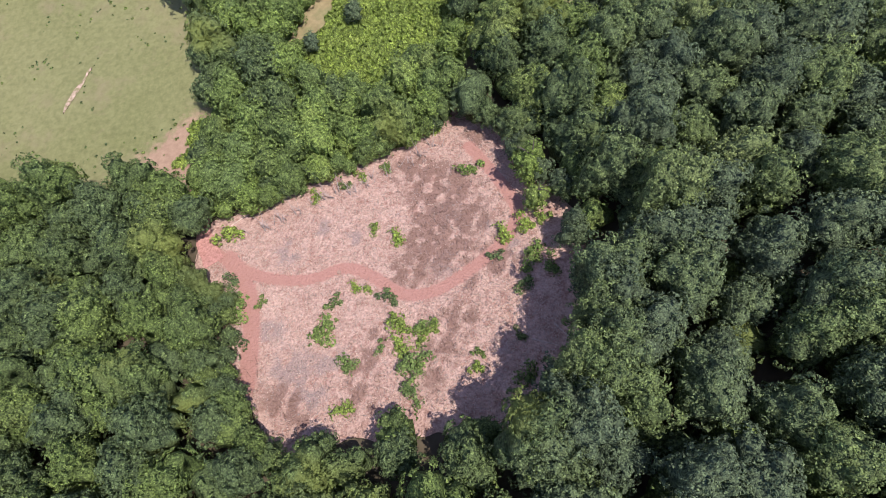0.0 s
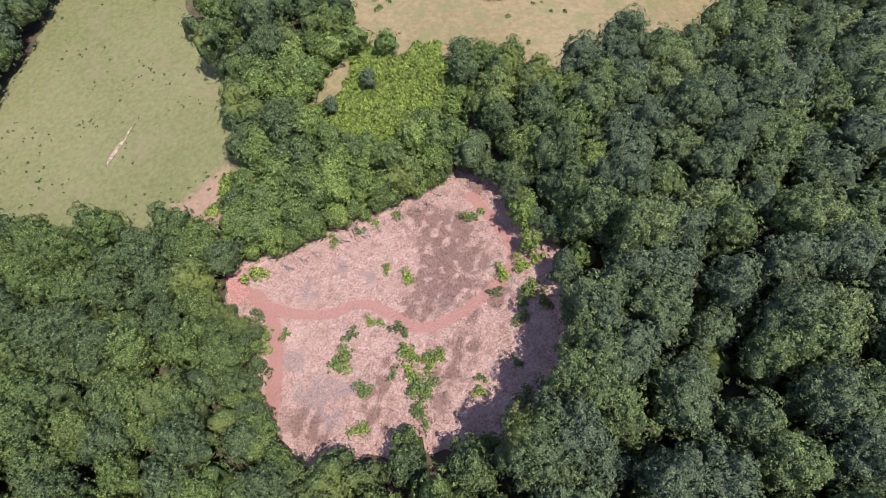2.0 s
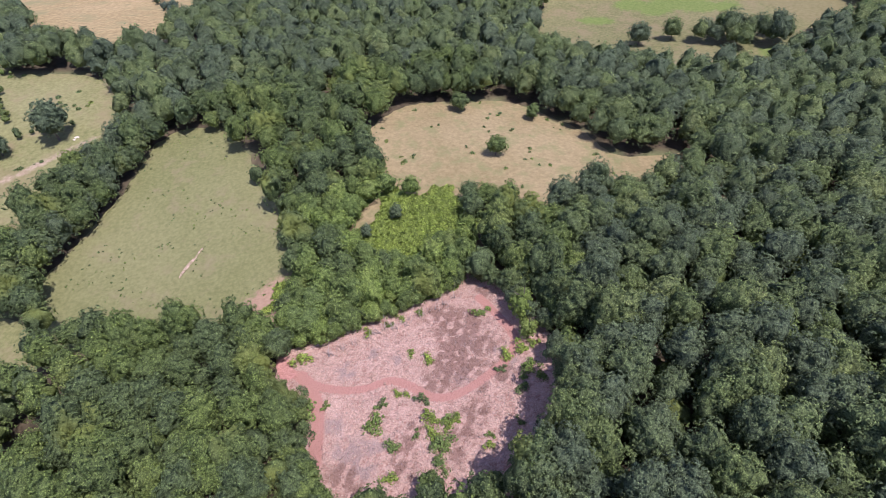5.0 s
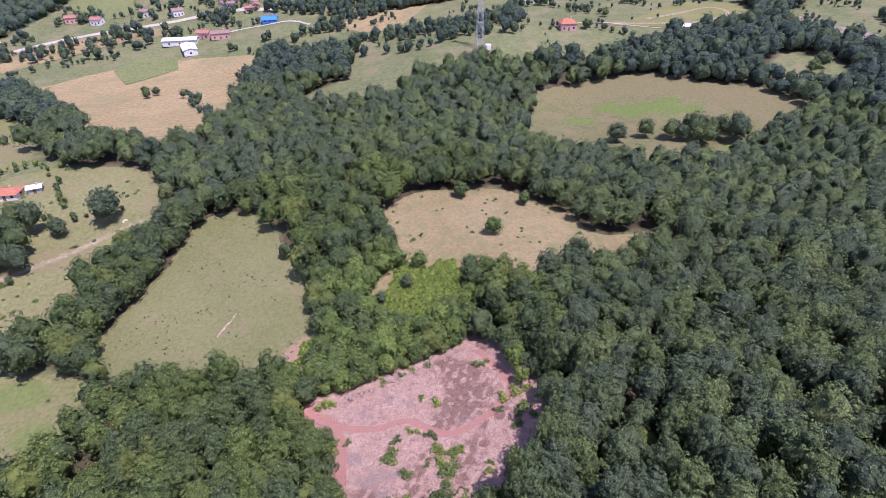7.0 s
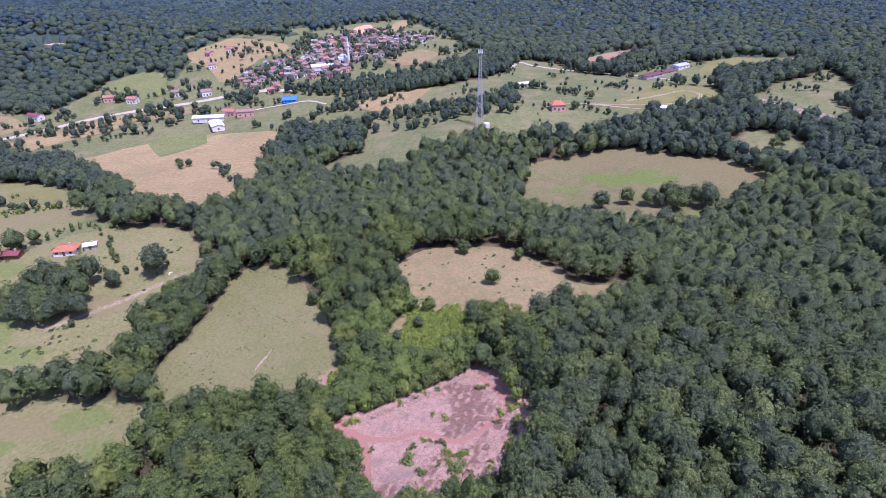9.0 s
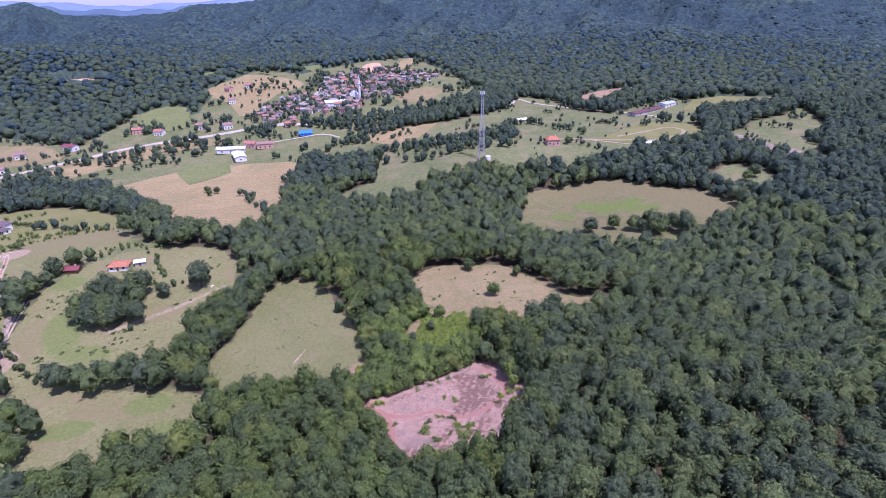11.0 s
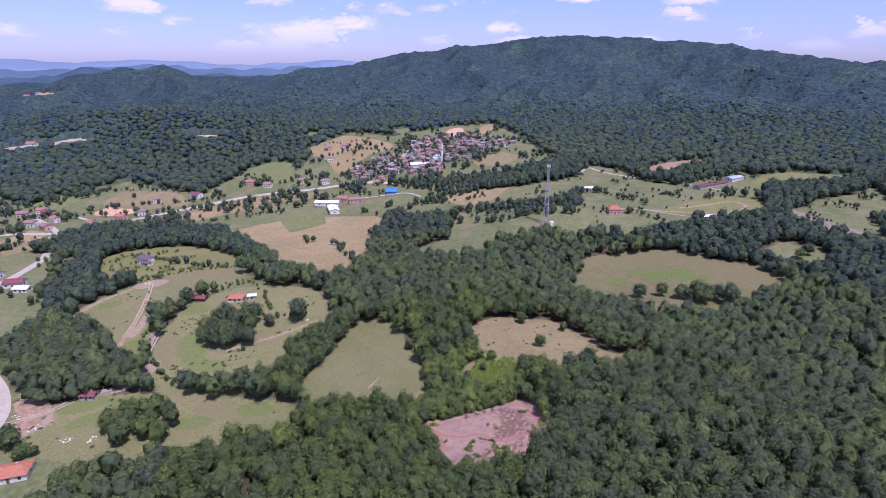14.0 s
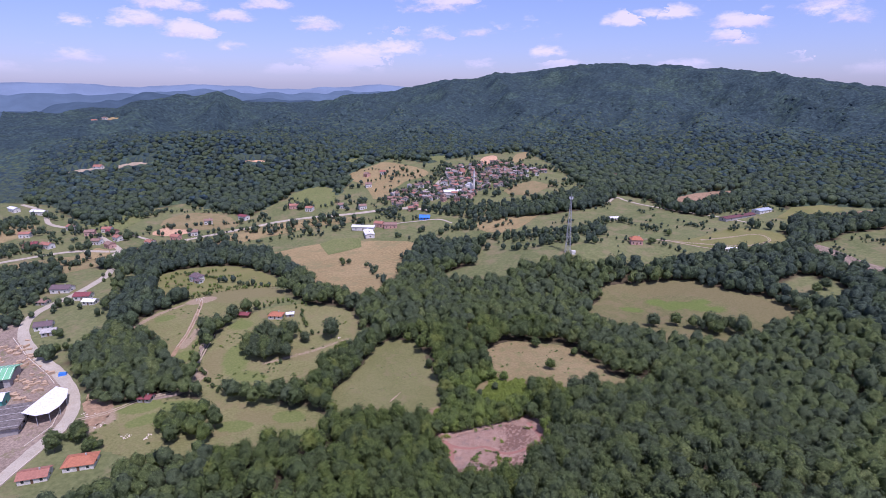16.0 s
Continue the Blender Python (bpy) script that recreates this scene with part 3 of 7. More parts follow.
def mesh_from(name, verts, faces, mat, smooth=False):
    me = bpy.data.meshes.new(name)
    verts, faces = np.asarray(verts, np.float32), np.asarray(faces, np.int32)
    k = faces.shape[1]
    me.vertices.add(len(verts)); me.vertices.foreach_set("co", verts.ravel())
    me.loops.add(faces.size); me.loops.foreach_set("vertex_index", faces.ravel())
    me.polygons.add(len(faces)); me.polygons.foreach_set("loop_start", np.arange(0, faces.size, k, dtype=np.int32))
    if smooth:
        me.polygons.foreach_set("use_smooth", np.ones(len(faces), bool))
    me.update(calc_edges=True)
    if mat:
        me.materials.append(mat)
    return me


def sheet(name, poly, mat, step, lift, label, category, ragged=0.0, marks=None):
    """A piece of land cover that follows the ground."""
    px, py = np.array(poly)[:, 0], np.array(poly)[:, 1]
    xs, ys = np.arange(px.min() - step, px.max() + 2 * step, step), np.arange(py.min() - step, py.max() + 2 * step, step)
    X, Y = np.meshgrid(xs, ys)
    keep_v = inside(X, Y, poly)
    cell = keep_v[:-1, :-1] | keep_v[1:, :-1] | keep_v[:-1, 1:] | keep_v[1:, 1:]
    a = np.array(poly); b = np.roll(a, -1, 0)
    out = np.argwhere(~keep_v)
    P = np.stack([X[~keep_v], Y[~keep_v]], 1)
    best = np.full(len(P), 1e9); near = P.copy()
    for p0, p1 in zip(a, b):
        d = p1 - p0
        t = np.clip(((P - p0) @ d) / max(d @ d, 1e-9), 0, 1)
        q = p0 + t[:, None] * d
        r = ((P - q) ** 2).sum(1)
        m = r < best
        best[m], near[m] = r[m], q[m]
    X[~keep_v], Y[~keep_v] = near[:, 0], near[:, 1]
    if ragged:
        w = np.array([noise.noise((x * 0.35, y * 0.35, 3.1)) for x, y in near]) * ragged
        w2 = np.array([noise.noise((x * 0.35, y * 0.35, 9.7)) for x, y in near]) * ragged
        X[~keep_v] += w; Y[~keep_v] += w2
    Z = land(X, Y) + lift
    idx = np.arange(X.size).reshape(X.shape)
    f = np.stack([idx[:-1, :-1], idx[:-1, 1:], idx[1:, 1:], idx[1:, :-1]], -1)[cell]
    used, inv = np.unique(f, return_inverse=True)
    v = np.stack([X.ravel(), Y.ravel(), Z.ravel()], 1)[used]
    me = mesh_from(name, v, inv.reshape(f.shape), mat, True)
    for key, rule in (marks or {}).items():
        me.attributes.new(key, "FLOAT", "POINT").data.foreach_set("value", np.clip(rule(v[:, 0], v[:, 1]), 0, 1).astype(np.float32))
    return tagged(new(name, me), label, category, kind="structure")


def ribbon(name, line, width, mat, lift, label, category, rough=0.15, across=4, step=2.0, ruts=0.0):
    """A road or path that follows the ground; with ruts, two wheel tracks that far from its middle."""
    pts = [np.array(p, float) for p in rounded(line, 2, False)]
    dense = []
    for p, q in zip(pts, pts[1:]):
        k = max(1, int(np.linalg.norm(q - p) / step))
        dense += [p + (q - p) * i / k for i in range(k)]
    dense.append(pts[-1])
    c = np.array(dense)
    t = np.gradient(c, axis=0); t /= np.linalg.norm(t, axis=1)[:, None] + 1e-9
    nrm = np.stack([-t[:, 1], t[:, 0]], 1)
    V, F, base = [], [], 0
    for seed, shift in enumerate((-ruts, ruts) if ruts else (0.0,)):
        w = np.array([width * (1 + rough * noise.noise((x * 0.2, y * 0.2, 1.7 + seed)) + rough * 0.6 * noise.noise((x * 0.7, y * 0.7, 4.7 + seed))) for x, y in c])
        u = np.linspace(-0.5, 0.5, across + 1)
        off = w[:, None] * u + shift
        X = c[:, 0:1] + nrm[:, 0:1] * off; Y = c[:, 1:2] + nrm[:, 1:2] * off
        idx = np.arange(X.size).reshape(X.shape) + base
        V.append(np.stack([X.ravel(), Y.ravel(), (land(X, Y) + lift).ravel()], 1)); base += X.size
        F.append(np.stack([idx[:-1, :-1], idx[1:, :-1], idx[1:, 1:], idx[:-1, 1:]], -1).reshape(-1, 4)[:, ::-1])
    return tagged(new(name, mesh_from(name, np.concatenate(V), np.concatenate(F), mat, True)), label, category, kind="structure")


# ---- ground ----
def spaced(lo, mid0, mid1, hi, fine):
    near = np.arange(mid0, mid1 + 0.1, fine)
    left, right, s = [], [], fine
    x = mid0
    while x > lo:
        s = min(s * 1.11, 60.0 if x > -1500 else 600.0); x -= s; left.append(x)
    x, s = mid1, fine
    while x < hi:
        s = min(s * 1.11, 60.0 if x < 1900 else 600.0); x += s; right.append(x)
    return np.concatenate([left[::-1], near, right])


GX, GY = np.meshgrid(spaced(-4800, -400, 300, 4800, 6.0), spaced(-1200, -60, 560, 4900, 6.0))
gi = np.arange(GX.size).reshape(GX.shape)
gf = np.stack([gi[:-1, :-1], gi[:-1, 1:], gi[1:, 1:], gi[1:, :-1]], -1).reshape(-1, 4)
under_wood = ~is_open(GX, GY) | inside(GX, GY, CLEARING)
GZ = land(GX, GY) - 9 * np.clip((np.hypot(GX, GY) - 760) / 250, 0, 1) * under_wood
ground_mesh = mesh_from("ground", np.stack([GX.ravel(), GY.ravel(), GZ.ravel()], 1), gf, ground_material(), True)
wood = ground_mesh.attributes.new("wood", "FLOAT", "POINT")
wood.data.foreach_set("value", under_wood.astype(np.float32).ravel())
ground = tagged(new("ground", ground_mesh), "hilly green pasture ground with leaf-strewn forest floor", "ground", kind="structure")

CLEARING_FLOOR = [(-11 + (x + 11) * (1.17 if x > -11 or y > 38 else 1.05), 30 + (y - 30) * (1.17 if x > -11 else 1.22 if y > 38 else 1.08)) for x, y in CLEARING]
FOOTPATHS = [([(-36.5, 41), (-35.7, 36.8), (-31.9, 33.9), (-27.3, 31.3), (-22.3, 30.2), (-18.4, 30.2), (-14.7, 32.0), (-10.7, 30.3), (-6.8, 27.0), (-2.5, 27.2), (1.8, 30.0), (5.5, 33.0)], 0.85), ([(-31.5, 34.2), (-28.9, 31.5), (-26.9, 27.0), (-26.1, 22.3), (-25.5, 16.1)], 1.25), ([(5.5, 33), (9, 38), (6, 44), (2, 50)], 0.9)]
BROWN_BRUSH = [(-6.4, 46.4, 2.8), (-2.7, 42.9, 3.6), (1.3, 39.6, 3.6), (-0.2, 34.2, 3.5), (-4.0, 37.2, 2.6), (-3.5, 33.6, 2.8), (-5.5, 30.4, 2.3), (-7.6, 30.2, 1.1), (1.3, 28.4, 1.3), (5.1, 31.9, 2.0), (-20.9, 14.2, 2.3), (-10.8, 18.1, 1.8), (-9.8, 21.2, 1.5), (0.8, 23.6, 2.3), (-1.5, 19.5, 2.1), (-11.2, 14.4, 2.1), (-2.6, 16.0, 1.5), (3.1, 51.5, 1.7), (6.2, 30.8, 1.7), (-18.2, 11.7, 1.8), (-0.5, 45.0, 2.2)]
GREY_BRUSH = [(-23.0, 34.5, 1.8), (-13.7, 36.3, 1.1), (-20.1, 17.7, 3.1), (-23.6, 23.5, 1.8), (-0.8, 39.4, 2.6), (-1.7, 31.4, 2.0), (-14.8, 19.0, 1.8), (7.4, 32.7, 1.4), (-18.5, 38.3, 1.3), (-17.3, 14.6, 1.8), (5.2, 36.3, 1.1)]


def off_path(x, y):
    """Distance from the footpaths, as a share of their half width."""
    best = np.full(np.shape(x), 99.0)
    for line, w in FOOTPATHS:
        line = rounded(line, 2, False)
        for (a, b), (c, d) in zip(line, line[1:]):
            t = np.clip(((x - a) * (c - a) + (y - b) * (d - b)) / ((c - a) ** 2 + (d - b) ** 2 + 1e-9), 0, 1)
            best = np.minimum(best, np.hypot(x - a - t * (c - a), y - b - t * (d - b)) / w)
    return best


def brushiness(x, y, beds=BROWN_BRUSH):
    """How thick the cut brush lies: ragged beds round their middles."""
    h = np.sum([0.95 * np.exp(-((x - a) ** 2 + (y - b) ** 2) / (r * r * 0.95)) for a, b, r in beds], axis=0)
    return np.clip(h * (0.76 + 0.5 * waves(x, y, 2, 4.0) + 0.55 * waves(x, y, 3, 1.7)), 0, 1)


def floor_material():
    """Straw-strewn ground: pink litter, brown brush beds and trodden red earth."""
    m = MAT["litter"]
    n, l = m.node_tree.nodes, m.node_tree.links
    p = n["Principled BSDF"]
    base = p.inputs["Base Color"].links[0].from_socket
    pos = n.new("ShaderNodeNewGeometry").outputs["Position"]
    fine = noise_node(n, l, pos, 5.5, 6.0, 0.75)
    for key, low, high, k in (("twigs", (0.2, 0.135, 0.115), (0.4, 0.295, 0.25), 0.85), ("brush", (0.12, 0.066, 0.05), (0.32, 0.2, 0.152), 0.82), ("path", (0.32, 0.155, 0.118), (0.42, 0.23, 0.18), 0.95)):
        at = n.new("ShaderNodeAttribute"); at.attribute_name = key
        mixin = n.new("ShaderNodeMath"); mixin.operation = "MULTIPLY_ADD"
        l.new(fine, mixin.inputs[0]); mixin.inputs[1].default_value = 0.9
        l.new(at.outputs["Fac"], mixin.inputs[2])
        mask = ramp_node(n, l, mixin.outputs[0], [(0.6, (0, 0, 0)), (1.1, (k, k, k))])
        base = mix_node(n, l, mask, base, ramp_node(n, l, fine, [(0.3, low), (0.7, high)]))
    l.new(base, p.inputs["Base Color"])
    return m


sheet("clearing_floor", CLEARING_FLOOR, floor_material(), 0.45, 0.07, "pinkish dry felled clearing strewn with straw and cut brush", "clearing", 1.2, {"brush": brushiness, "twigs": lambda x, y: brushiness(x, y, GREY_BRUSH), "path": lambda x, y: 1.35 - off_path(x, y)})
THICKET_AREA = [(-43, 50), (-37, 42), (-28, 43), (-12, 49.5), (-3, 53), (1, 62), (4, 78), (-2, 87), (-24, 88), (-38, 76)]


def spread(poly, k):
    """The same field reaching a little way under the trees round it."""
    mx_, my_ = np.mean(poly, axis=0)
    return [(mx_ + (x - mx_) * k, my_ + (y - my_) * k) for x, y in poly]


RED_CORNER = [(-34.5, 39), (-41, 44.5), (-46.5, 49), (-49, 52), (-45, 55.5), (-43, 59), (-39, 59), (-35, 52)]
sheet("big_meadow", spread(BIG_MEADOW, 1.06), MAT["home_meadow"], 1.4, 0.08, "short pale green grazed meadow ringed by woods", "meadow", 1.0, {"bare": soft_area([RED_CORNER], 8.0)})
sheet("brown_field", spread(BROWN_FIELD, 1.03), MAT["stubble"], 2.5, 0.08, "dry brown mown hayfield within the forest", "field", 1.0)
sheet("fern_patch", rounded([(x, y) for x, y in THICKET_AREA], 1), MAT["fern_soil"], 1.5, 0.07, "bright green ferny ground beside the clearing", "undergrowth", 1.0)
sheet("far_meadow", spread(FAR_MEADOW, 1.05), MAT["upper_meadow"], 2.5, 0.1, "olive green meadow with a few single trees", "meadow", 2.0, {"lush": soft_area([round_patch(76, 233, 7, 4, -0.4), round_patch(86, 228, 7, 6, 0.3), round_patch(99, 226, 11, 4.5, -0.5), round_patch(104, 232, 5, 3), round_patch(112, 221, 5, 3), round_patch(58, 220, 7, 3), round_patch(120, 181, 8, 4)], 8.0), "dry": soft_area([[(40, 252), (104, 262), (124, 242), (155, 230), (160, 205), (140, 200), (128, 222), (100, 246), (60, 246)], round_patch(60, 178, 16, 10)], 14.0), "bare": soft_area([], 3.0, [([(60, 172), (75, 176), (92, 170)], 0.3)])})
sheet("slope_field", spread(SLOPE_FIELD, 1.05), MAT["hill_meadow"], 1.6, 0.1, "pale grazed slope with a worn track across it", "field", 1.5, {"bare": soft_area([round_patch(-234.5, 149.5, 10, 6, 0.6), [(-208.5, 92), (-209, 104), (-212, 112), (-209, 112), (-205, 102), (-204, 91)], [(-256, 108), (-252, 126), (-243, 141), (-242, 140), (-250, 122), (-252, 106)]], 3.5), "lush": soft_area([round_patch(-241, 121, 6, 4, 0.4), round_patch(-200, 82, 5, 8)], 6.0), "dry": soft_area([[(-238, 152), (-231, 172), (-194, 184), (-182, 168), (-204, 160), (-214, 148)]], 8.0)})
sheet("pasture", PASTURE, MAT["hill_meadow"], 1.8, 0.1, "green pasture dotted with bushes and tree groups", "pasture", 2.0, {"lush": soft_area([round_patch(-168, 88, 6, 14, 0.5), round_patch(-186, 122, 7, 5), round_patch(-152, 76, 10, 4)], 9.0), "dry": soft_area([round_patch(-178, 82, 6, 14, 0.3), round_patch(-135, 100, 14, 5, 0.3)], 9.0), "bare": soft_area([round_patch(-180, 70, 4, 6)], 5.0, [([(-150, 88), (-128, 104), (-112, 120)], 0.2)])})
sheet("low_meadow", LOW_MEADOW, MAT["hill_meadow"], 1.5, 0.07, "rough low meadow with green hollows beside the road", "meadow", 2.0, {"lush": soft_area([round_patch(-170, 46, 12, 5, 0.1), round_patch(-192, 41, 10, 5, 0.5), round_patch(-136, 37.5, 9, 4, 0.2), round_patch(-113, 48.5, 8, 4.5), round_patch(-100, 36, 5, 3), round_patch(-182, 33, 9, 4, 0.8)], 4.0), "bare": soft_area([[(-212, 23.7), (-226, 44.5), (-209.6, 40), (-197, 30), (-201.6, 18)], ], 6.0), "dry": soft_area([round_patch(-150, 34, 16, 6), round_patch(-126, 46, 14, 4)], 8.0)})
sheet("top_field", TOP_FIELD, MAT["meadow"], 4.0, 0.08, "grassy hilltop field round a house", "field", 2.0)
sheet("tan_field", TAN_FIELD, MAT["wheat"], 5.0, 0.12, "tan harvested field on the valley floor", "field")
sheet("yard_ground", YARD, MAT["yard_soil"], 5.0, 0.12, "bare trampled soil of a timber yard", "yard")
sheet("pink_field", PINK_FIELD, MAT["ploughed"], 6.0, 0.15, "ploughed reddish field below the wooded hill", "field")
sheet("tan_hillside", TAN_HILL, MAT["wheat"], 6.0, 0.15, "harvested tan fields above the village", "field")
sheet("clay_pit", rounded(ORANGE_PIT, 2), MAT["orange_soil"], 6.0, 0.15, "bright orange bare soil cutting above the village", "bare soil")
sheet("tan_strip", rounded(TAN_STRIP, 2), MAT["wheat"], 6.0, 0.15, "narrow tan field above the village", "field")
sheet("sandy_bank", RIGHT_SAND, MAT["yard_soil"], 5.0, 0.15, "sandy bare bank with worn paths", "bare soil")
ribbon("road", ROAD, 6.5, MAT["dirt_road"], 0.2, "pale dusty gravel road curving past a yard", "road")
ribbon("valley_road", VALLEY_ROAD, 6.0, MAT["dirt_road"], 0.25, "pale straight road along the valley", "road")


# ---- trees ----
PHI = (1 + 5 ** 0.5) / 2
ICO_V = np.array([(-1, PHI, 0), (1, PHI, 0), (-1, -PHI, 0), (1, -PHI, 0), (0, -1, PHI), (0, 1, PHI), (0, -1, -PHI), (0, 1, -PHI), (PHI, 0, -1), (PHI, 0, 1), (-PHI, 0, -1), (-PHI, 0, 1)]) / math.hypot(1, PHI)
ICO_F = np.array([(0, 11, 5), (0, 5, 1), (0, 1, 7), (0, 7, 10), (0, 10, 11), (1, 5, 9), (5, 11, 4), (11, 10, 2), (10, 7, 6), (7, 1, 8), (3, 9, 4), (3, 4, 2), (3, 2, 6), (3, 6, 8), (3, 8, 9), (4, 9, 5), (2, 4, 11), (6, 2, 10), (8, 6, 7), (9, 8, 1)])


def unit(v):
    return v / (np.linalg.norm(v, axis=-1, keepdims=True) + 1e-9)


def leaves(at, out, size, rng, droop=0.2, wild=0.5, form=None):
    """Leaf sprays: pointed blades facing more or less outwards, their tips hanging.
    Gives corners, faces, the way each spray faces and a shade of its own."""
    k = len(at)
    nrm = unit(out + rng.normal(0, wild, (k, 3)) + (0, 0, 0.2))
    form = unit(out) if form is None else form
    nrm = np.where((nrm * form).sum(1, keepdims=True) < 0.1, unit(form + 0.3 * nrm), nrm)
    side = unit(np.cross(nrm, rng.normal(0, 1, (k, 3))))
    fwd = np.cross(side, nrm)
    s = size * rng.uniform(0.6, 1.4, (k, 1))
    tip = at + fwd * s * 1.1 - nrm * s * droop
    a = at - fwd * s * 0.6 + side * s * 0.62
    b = at - fwd * s * 0.6 - side * s * 0.62
    v = np.stack([a, b, tip], 1).reshape(-1, 3)
    faces_to = np.repeat(unit(form * 0.72 + nrm * 0.5), 3, 0)
    return v, np.arange(k * 3).reshape(-1, 3), faces_to, np.repeat(rng.uniform(0, 1, k), 3)


def halved(v, f):
    """Splits each face of a ball into four."""
    mids, pts, out = {}, [tuple(p) for p in v], []

    def mid(i, j):
        key = (min(i, j), max(i, j))
        if key not in mids:
            m = (np.array(pts[i]) + np.array(pts[j])) / 2
            pts.append(tuple(m / np.linalg.norm(m))); mids[key] = len(pts) - 1
        return mids[key]
    for i, j, k in f:
        a, b, c = mid(i, j), mid(j, k), mid(k, i)
        out += [(i, a, c), (a, j, b), (c, b, k), (a, b, c)]
    return np.array(pts), np.array(out)


BALLS = [(ICO_V, ICO_F)]
for _ in range(3):
    BALLS.append(halved(*BALLS[-1]))


def spiral(count, lowest, rng, jitter):
    """Directions spread evenly over a ball, from the top down to the height `lowest`."""
    k = np.arange(count) + 0.5
    z = np.clip(1 - (1 - lowest) * k / count + rng.normal(0, jitter, count), -1, 1)
    a = 2.39996 * k + rng.normal(0, jitter * 3, count)
    ring = np.sqrt(np.clip(1 - z * z, 0, 1))
    return np.stack([np.cos(a) * ring, np.sin(a) * ring, z], 1)


def crown(seed, boughs, tufts, cards, size, radius=3.4, low=1.5, high=10.8, level=2, relief=0.42, body=0.87):
    """A crown of rounded boughs: an inner leafy body, and over it tufts of leaf sprays with gaps between them."""
    rng = np.random.default_rng(seed)
    heads = unit(spiral(boughs, -0.65, rng, 0.09)); lift = rng.uniform(0.3, 1.2, boughs)
    broad = 1.85 / math.sqrt(boughs)
    phase = rng.uniform(0, 6.28, 3)
    hc = low + 0.58 * (high - low)

    def surface(d):
        """Point of the crown's outside in direction d."""
        flat = np.hypot(d[:, 0], d[:, 1])
        tall = np.where(d[:, 2] > 0, high - hc, hc - low)
        full = np.where(d[:, 2] > 0, 1.7, 3.2)
        r = ((flat / radius) ** full + (np.abs(d[:, 2]) / tall) ** full) ** (-1 / full)
        bough = (np.sqrt(np.clip(1 - (np.arccos(np.clip(d @ heads.T, -1, 1)) / broad) ** 2, 0, 1)) * lift).max(1)
        az = np.arctan2(d[:, 1], d[:, 0])
        lop = 1 + flat * (0.12 * np.cos(az - phase[0]) + 0.1 * np.cos(2 * az - phase[1]) + 0.06 * np.cos(3 * az - phase[2]))
        return d * (r * lop * (1 - relief * 0.7 + relief * bough))[:, None] + (0, 0, hc)

    def shell(d):
        t1 = unit(np.cross(d, (0.3, 0.2, 0.93))); t2 = np.cross(d, t1)
        p = surface(d)
        q = unit(np.cross(surface(unit(d + t1 * 0.07)) - p, surface(unit(d + t2 * 0.07)) - p))
        return p, q * np.sign((q * d).sum(1, keepdims=True) + 1e-9)

    ball, faces = BALLS[level]
    inner, facing = shell(ball)
    inner = (0, 0, hc) + (inner - (0, 0, hc)) * (body * rng.uniform(0.9, 1.06, (len(ball), 1)))
    d = unit(unit(spiral(tufts, -0.66, rng, 0.05)) * (radius, radius, (high - low) * 0.55))
    p, q = shell(d)
    p = p - q * rng.uniform(0, 0.2, (tufts, 1)) * radius * 0.6
    wide = radius * 2.15 / math.sqrt(tufts) * rng.uniform(0.6, 1.25, tufts)
    pick = rng.choice(tufts, cards, p=wide ** 2 / (wide ** 2).sum())
    out = unit(rng.normal(0, 0.55, (cards, 3)) + q[pick] * 0.85 + (0, 0, 0.3))
    at = p[pick] + (out - q[pick] * 0.3) * (wide[pick] * rng.uniform(0.55, 1.05, cards))[:, None]
    v, f, n, shade = leaves(at, out, size, rng, 0.25, 0.35, unit(out * 0.8 + q[pick] * 0.35))
    # the inner body gets only dark leaf tones: shade of the gaps, painted in
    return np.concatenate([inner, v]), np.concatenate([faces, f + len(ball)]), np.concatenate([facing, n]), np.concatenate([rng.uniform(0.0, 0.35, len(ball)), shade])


def plant_mesh(name, template, mat):
    """A mesh of one plant, its leaves shaded along the form of the crown."""
    v, f, n, shade = template
    me = mesh_from(name, v, f, mat)
    me.attributes.new("custom_normal", "FLOAT_VECTOR", "POINT").data.foreach_set("vector", np.asarray(n, np.float32).ravel())
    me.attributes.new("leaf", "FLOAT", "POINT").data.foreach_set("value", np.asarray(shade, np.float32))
    return me


def tube(points, radii, sides=6):
    points = np.array(points, float); V = []
    for k, p in enumerate(points):
        d = unit(points[min(k + 1, len(points) - 1)] - points[max(k - 1, 0)])
        u = unit(np.cross(d, (0.31, 0.95, 0.05))); w = np.cross(d, u)
        a = np.linspace(0, 2 * math.pi, sides, endpoint=False)
        V.append(p + radii[k] * (np.cos(a)[:, None] * u + np.sin(a)[:, None] * w))
    F = []
    for k in range(len(points) - 1):
        for s in range(sides):
            a, b = k * sides + s, k * sides + (s + 1) % sides
            F += [(a, b, b + sides), (a, b + sides, a + sides)]
    return np.concatenate(V), np.array(F)


